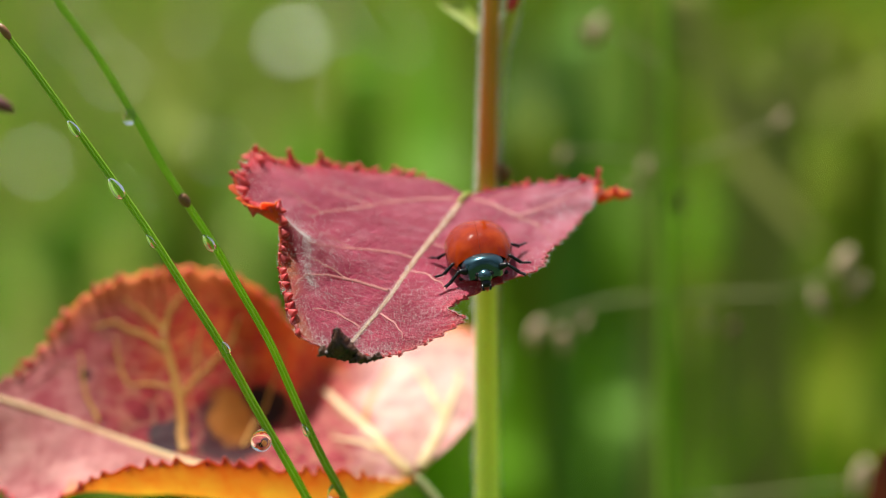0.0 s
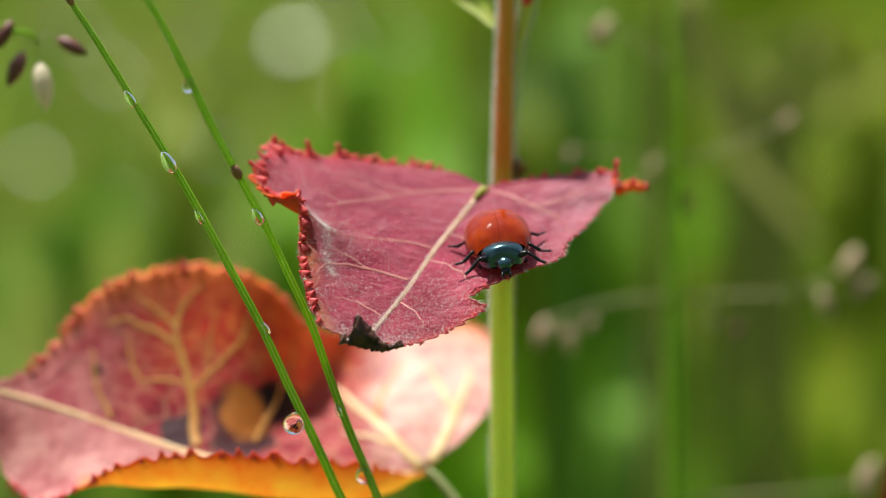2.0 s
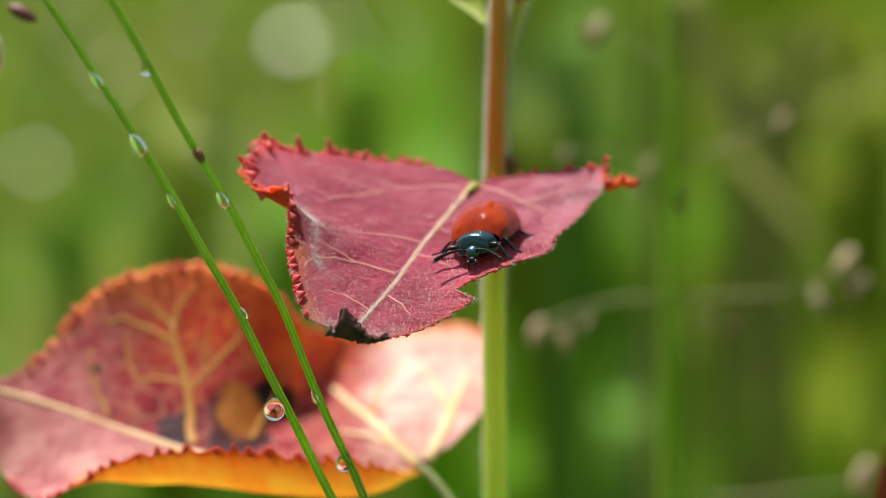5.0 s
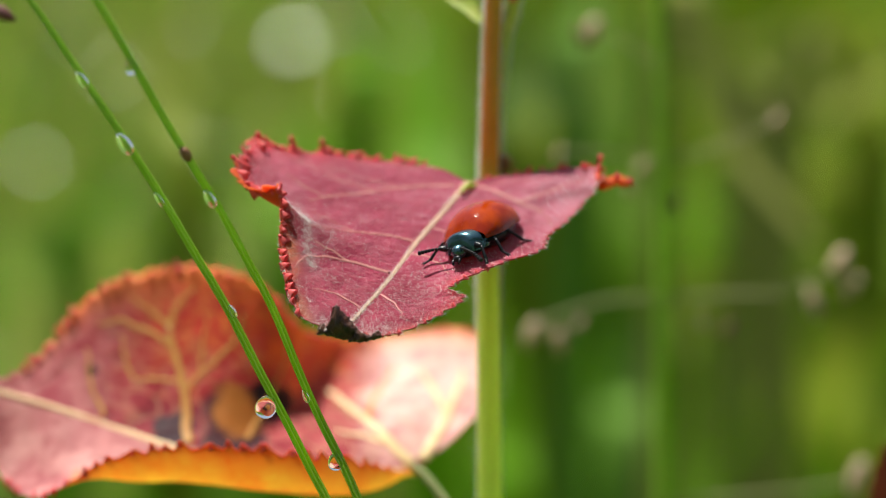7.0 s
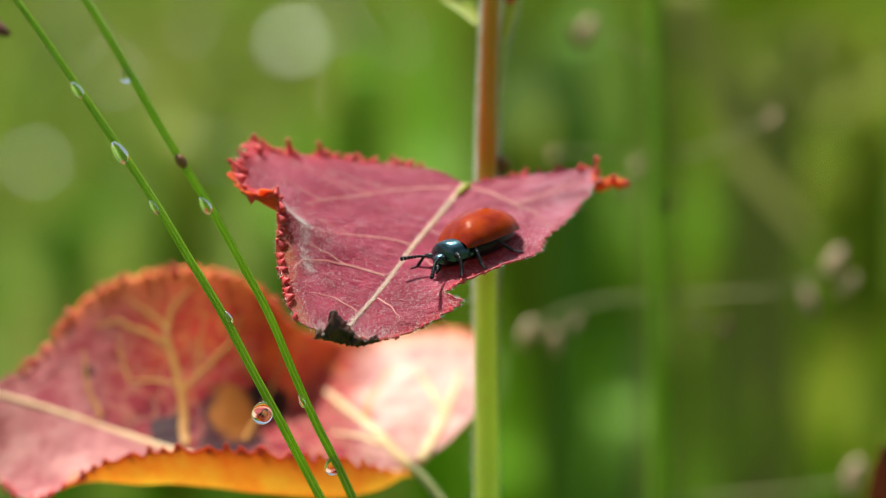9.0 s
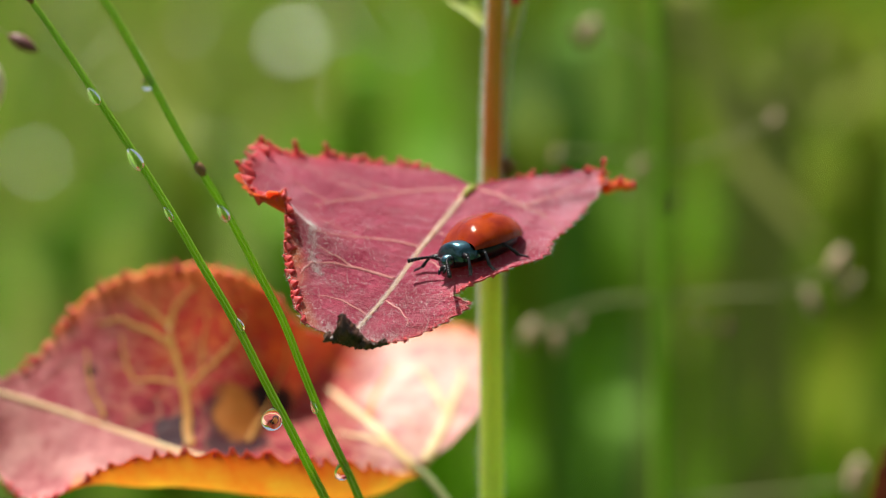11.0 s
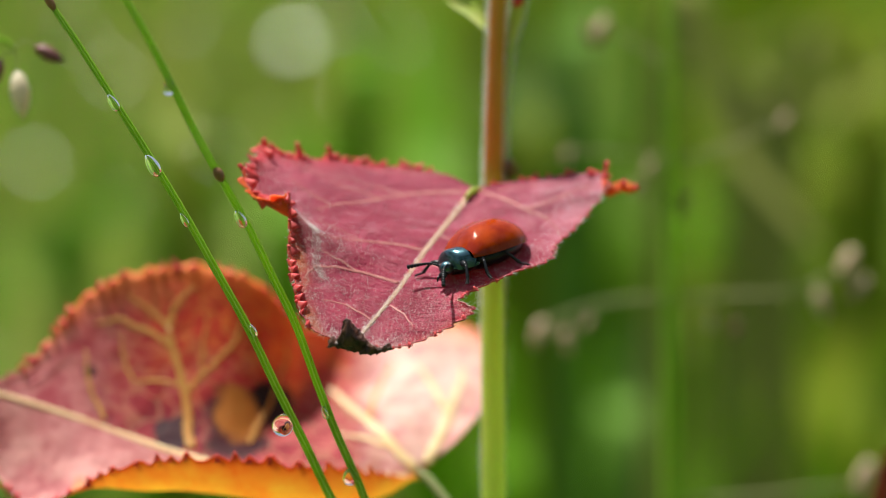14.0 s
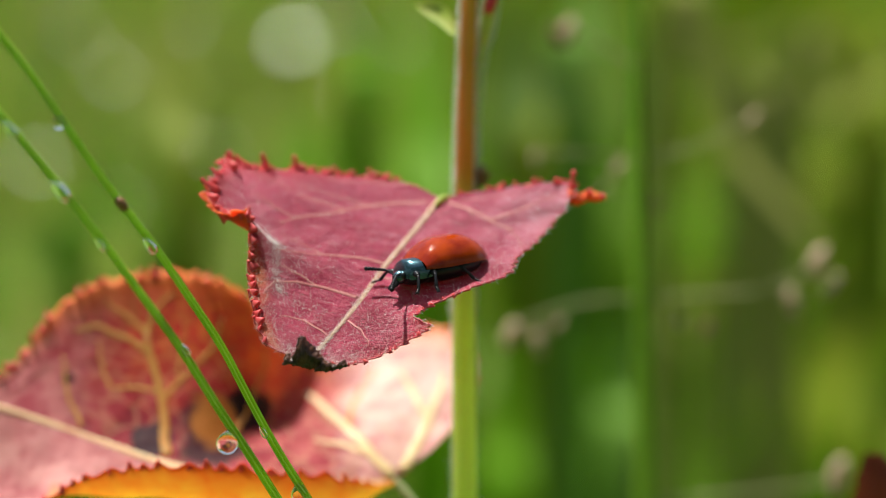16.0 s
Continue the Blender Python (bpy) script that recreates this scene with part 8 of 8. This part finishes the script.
    (14.5, 0.05700, 0.19800, 0.27276, 0.00, -0.00, 0.00),
    (14.6, 0.05711, 0.19800, 0.27272, 0.00, -0.00, 0.00),
    (14.7, 0.05757, 0.19800, 0.27269, 0.00, -0.00, 0.00),
    (14.8, 0.05799, 0.19800, 0.27266, 0.00, -0.00, 0.00),
    (14.9, 0.05727, 0.19800, 0.27260, 0.00, -0.00, 0.00),
    (15, 0.05655, 0.19800, 0.27252, 0.00, -0.00, 0.00),
    (15.1, 0.05718, 0.19800, 0.27237, 0.00, -0.00, 0.00),
    (15.2, 0.05673, 0.19800, 0.27214, 0.00, -0.00, 0.00),
    (15.3, 0.05628, 0.19800, 0.27211, 0.00, -0.00, 0.00),
    (15.4, 0.05739, 0.19800, 0.27210, 0.00, -0.00, 0.00),
    (15.5, 0.05717, 0.19800, 0.27204, 0.00, -0.00, 0.00),
    (15.6, 0.05614, 0.19800, 0.27210, 0.00, -0.00, 0.00),
    (15.7, 0.05576, 0.19800, 0.27214, 0.00, -0.00, 0.00),
    (15.8, 0.05576, 0.19800, 0.27220, 0.00, -0.00, 0.00),
    (15.9, 0.05512, 0.19800, 0.27218, 0.00, -0.00, 0.00),
    (16, 0.05463, 0.19800, 0.27209, 0.00, -0.00, 0.00),
    ]))
    walk(beetle, pitched([
    (0, 0.00407, 0.16754, 0.29713, -20.86, 8.63, -178.37),
    (0.1, 0.00425, 0.16756, 0.29719, -20.83, 8.67, -178.24),
    (0.2, 0.00420, 0.16758, 0.29725, -20.81, 8.71, -178.26),
    (0.3, 0.00440, 0.16758, 0.29738, -20.69, 8.75, -178.10),
    (0.5, 0.00498, 0.16762, 0.29734, -20.82, 8.87, -177.76),
    (0.6, 0.00439, 0.16762, 0.29753, -20.61, 8.81, -178.08),
    (0.7, 0.00384, 0.16771, 0.29766, -20.53, 8.76, -178.61),
    (0.8, 0.00366, 0.16776, 0.29777, -20.43, 8.72, -178.85),
    (0.9, 0.00342, 0.16780, 0.29791, -20.31, 8.68, -179.13),
    (1, 0.00258, 0.16790, 0.29802, -20.24, 8.62, -179.89),
    (1.1, 0.00340, 0.16790, 0.29797, -20.26, 8.60, -179.40),
    (1.2, 0.00540, 0.16770, 0.29802, -20.08, 8.61, -177.98),
    (1.3, 0.00650, 0.16756, 0.29810, -19.89, 8.58, -177.25),
    (1.4, 0.00576, 0.16773, 0.29817, -19.86, 8.50, -177.91),
    (1.5, 0.00348, 0.16811, 0.29821, -20.09, 8.35, -179.86),
    (1.7, 0.00442, 0.16807, 0.29826, -20.15, 8.29, -179.33),
    (1.8, 0.00488, 0.16804, 0.29828, -20.18, 8.26, -179.08),
    (2, 0.00606, 0.16795, 0.29831, -20.22, 8.22, -178.40),
    (2.2, 0.00550, 0.16794, 0.29832, -20.24, 8.03, -179.43),
    (2.3, 0.00542, 0.16792, 0.29834, -20.22, 7.94, -179.80),
    (2.5, 0.00454, 0.16789, 0.29846, -20.09, 7.73, 179.02),
    (2.7, 0.00521, 0.16791, 0.29858, -20.02, 7.47, 178.94),
    (2.8, 0.00574, 0.16790, 0.29865, -19.96, 7.35, 179.03),
    (3, 0.00544, 0.16796, 0.29878, -19.89, 7.07, 178.37),
    (3.2, 0.00557, 0.16829, 0.29895, -20.09, 6.32, 176.46),
    (3.3, 0.00603, 0.16843, 0.29904, -20.02, 6.29, 175.68),
    (3.5, 0.00570, 0.16881, 0.29912, -20.06, 6.24, 173.35),
    (3.7, 0.00613, 0.16889, 0.29923, -19.85, 6.55, 172.17),
    (3.8, 0.00604, 0.16895, 0.29929, -19.76, 6.72, 171.40),
    (4, 0.00486, 0.16917, 0.29930, -19.74, 7.04, 169.21),
    (4.2, 0.00460, 0.16925, 0.29936, -19.68, 7.41, 167.69),
    (5.3, 0.00437, 0.16900, 0.29942, -20.34, 9.54, 157.90),
    (6.3, 0.00418, 0.16876, 0.29948, -22.07, 12.24, 149.10),
    (6.5, 0.00402, 0.16881, 0.29952, -22.14, 12.14, 148.46),
    (6.7, 0.00422, 0.16885, 0.29954, -22.18, 12.03, 148.05),
    (7, 0.00399, 0.16892, 0.29958, -22.24, 11.86, 147.12),
    (7.2, 0.00395, 0.16880, 0.29948, -22.59, 11.47, 145.60),
    (7.5, 0.00344, 0.16862, 0.29935, -23.07, 10.86, 143.07),
    (7.7, 0.00329, 0.16853, 0.29921, -23.42, 10.33, 141.42),
    (8, 0.00301, 0.16839, 0.29905, -23.88, 9.53, 138.94),
    (8.2, 0.00308, 0.16841, 0.29900, -24.19, 9.00, 137.20),
    (8.3, 0.00279, 0.16842, 0.29897, -24.34, 8.72, 136.13),
    (8.5, 0.00307, 0.16843, 0.29895, -24.59, 8.20, 134.54),
    (8.7, 0.00313, 0.16830, 0.29886, -24.92, 7.61, 132.79),
    (8.8, 0.00329, 0.16823, 0.29881, -25.08, 7.31, 132.00),
    (9, 0.00295, 0.16811, 0.29872, -25.38, 6.69, 130.03),
    (9.2, 0.00308, 0.16813, 0.29863, -25.38, 6.76, 130.59),
    (10.2, 0.00329, 0.16818, 0.29852, -25.05, 7.36, 133.19),
    (11.3, 0.00352, 0.16822, 0.29840, -24.66, 8.02, 136.06),
    (11.5, 0.00310, 0.16825, 0.29838, -24.58, 8.14, 136.30),
    (11.7, 0.00288, 0.16827, 0.29830, -24.53, 8.06, 136.14),
    (11.8, 0.00223, 0.16831, 0.29825, -24.51, 8.01, 135.72),
    (12, 0.00339, 0.16824, 0.29825, -24.39, 8.02, 136.44),
    (12.2, 0.00344, 0.16806, 0.29808, -24.56, 7.90, 136.42),
    (12.3, 0.00348, 0.16797, 0.29798, -24.65, 7.84, 136.42),
    (12.5, 0.00366, 0.16778, 0.29781, -24.82, 7.72, 136.49),
    (12.6, 0.00344, 0.16775, 0.29771, -24.90, 7.48, 135.84),
    (12.8, 0.00284, 0.16771, 0.29745, -25.12, 6.95, 134.44),
    (12.9, 0.00259, 0.16768, 0.29731, -25.22, 6.68, 133.76),
    (13, 0.00254, 0.16759, 0.29741, -25.12, 6.59, 133.27),
    (13.1, 0.00330, 0.16756, 0.29745, -25.16, 6.52, 133.17),
    (13.2, 0.00445, 0.16747, 0.29751, -25.17, 6.48, 133.32),
    (13.3, 0.00502, 0.16742, 0.29755, -25.20, 6.40, 133.10),
    (13.4, 0.00446, 0.16749, 0.29757, -25.26, 6.27, 132.19),
    (13.5, 0.00291, 0.16761, 0.29757, -25.31, 6.10, 130.66),
    (13.7, 0.00292, 0.16770, 0.29763, -25.38, 5.89, 130.31),
    (13.8, 0.00311, 0.16773, 0.29768, -25.40, 5.80, 130.25),
    (14, 0.00361, 0.16777, 0.29777, -25.44, 5.62, 130.22),
    (14.1, 0.00340, 0.16778, 0.29780, -25.39, 5.63, 129.90),
    (14.3, 0.00272, 0.16783, 0.29786, -25.28, 5.63, 129.11),
    (14.4, 0.00249, 0.16784, 0.29789, -25.23, 5.62, 128.78),
    (14.5, 0.00296, 0.16780, 0.29795, -25.16, 5.67, 128.89),
    (14.6, 0.00320, 0.16775, 0.29786, -24.69, 5.90, 130.01),
    (14.7, 0.00405, 0.16762, 0.29784, -24.16, 6.21, 131.51),
    (14.8, 0.00483, 0.16747, 0.29782, -23.62, 6.52, 132.97),
    (14.9, 0.00367, 0.16760, 0.29760, -23.25, 6.58, 133.21),
    (15, 0.00250, 0.16770, 0.29739, -22.89, 6.66, 133.44),
    (15.1, 0.00356, 0.16814, 0.29706, -23.06, 6.09, 134.07),
    (15.2, 0.00276, 0.16820, 0.29648, -23.50, 5.29, 132.38),
    (15.3, 0.00195, 0.16807, 0.29640, -23.22, 5.03, 130.95),
    (15.4, 0.00385, 0.16835, 0.29646, -22.66, 4.98, 132.76),
    (15.5, 0.00345, 0.16834, 0.29634, -22.43, 4.66, 131.79),
    (15.6, 0.00169, 0.16806, 0.29645, -21.86, 4.54, 129.46),
    (15.7, 0.00102, 0.16793, 0.29657, -21.27, 4.45, 128.42),
    (15.8, 0.00102, 0.16794, 0.29673, -20.61, 4.41, 128.16),
    (15.9, -0.00009, 0.16773, 0.29671, -20.20, 4.17, 126.54),
    (16, -0.00097, 0.16819, 0.29647, -19.83, 3.70, 125.80),
    ]))
    # legs and feelers tread while the beetle turns
    for k, leg in enumerate(beetle_legs):
        at, s = leg.location.copy(), -1 if k < 3 else 1
        tread = [(0, 0), (3.0, 0), (3.5, 6), (4.0, -8), (4.6, 8), (5.2, -8), (5.8, 8), (6.4, -4), (7.0, 5), (7.8, -5), (8.6, 5), (9.4, -3), (11.5, 3), (13.0, -3), (14.5, 3), (16.0, -3)]
        walk(leg, [(t, Matrix.Translation(at) @ pose(0, 0, 0, 0, -17 * min(max((t - 3.2) / 3.1, 0.0), 1.0) - 17 * s * (1 - min(max((t - 3.2) / 3.1, 0.0), 1.0)), a * (1 if k % 2 else -1))) for t, a in tread])
    for k, feeler in enumerate(beetle_feelers):
        at, s = feeler.location.copy(), (-1, 1)[k]
        sweep = [(0, 85, -35), (3.0, 85, -35), (4.0, 30, -15), (6.3, -5, 0), (7.0, 0, 0), (8.0, 8, 4), (9.0, -6, 4), (11.5, 6, -6), (12.5, -4, -4), (13.5, 5, -8), (14.5, -3, 0), (16.0, 8, 6)]
        walk(feeler, [(t, Matrix.Translation(at) @ pose(0, 0, 0, b + (26 if s > 0 else -42) * min(max((t - 4.0) / 2.3, 0.0), 1.0), 0, -s * (a - (0 if s > 0 else 32) * min(max((t - 7.0) / 2.0, 0.0), 1.0)))) for t, a, b in sweep])


motions()
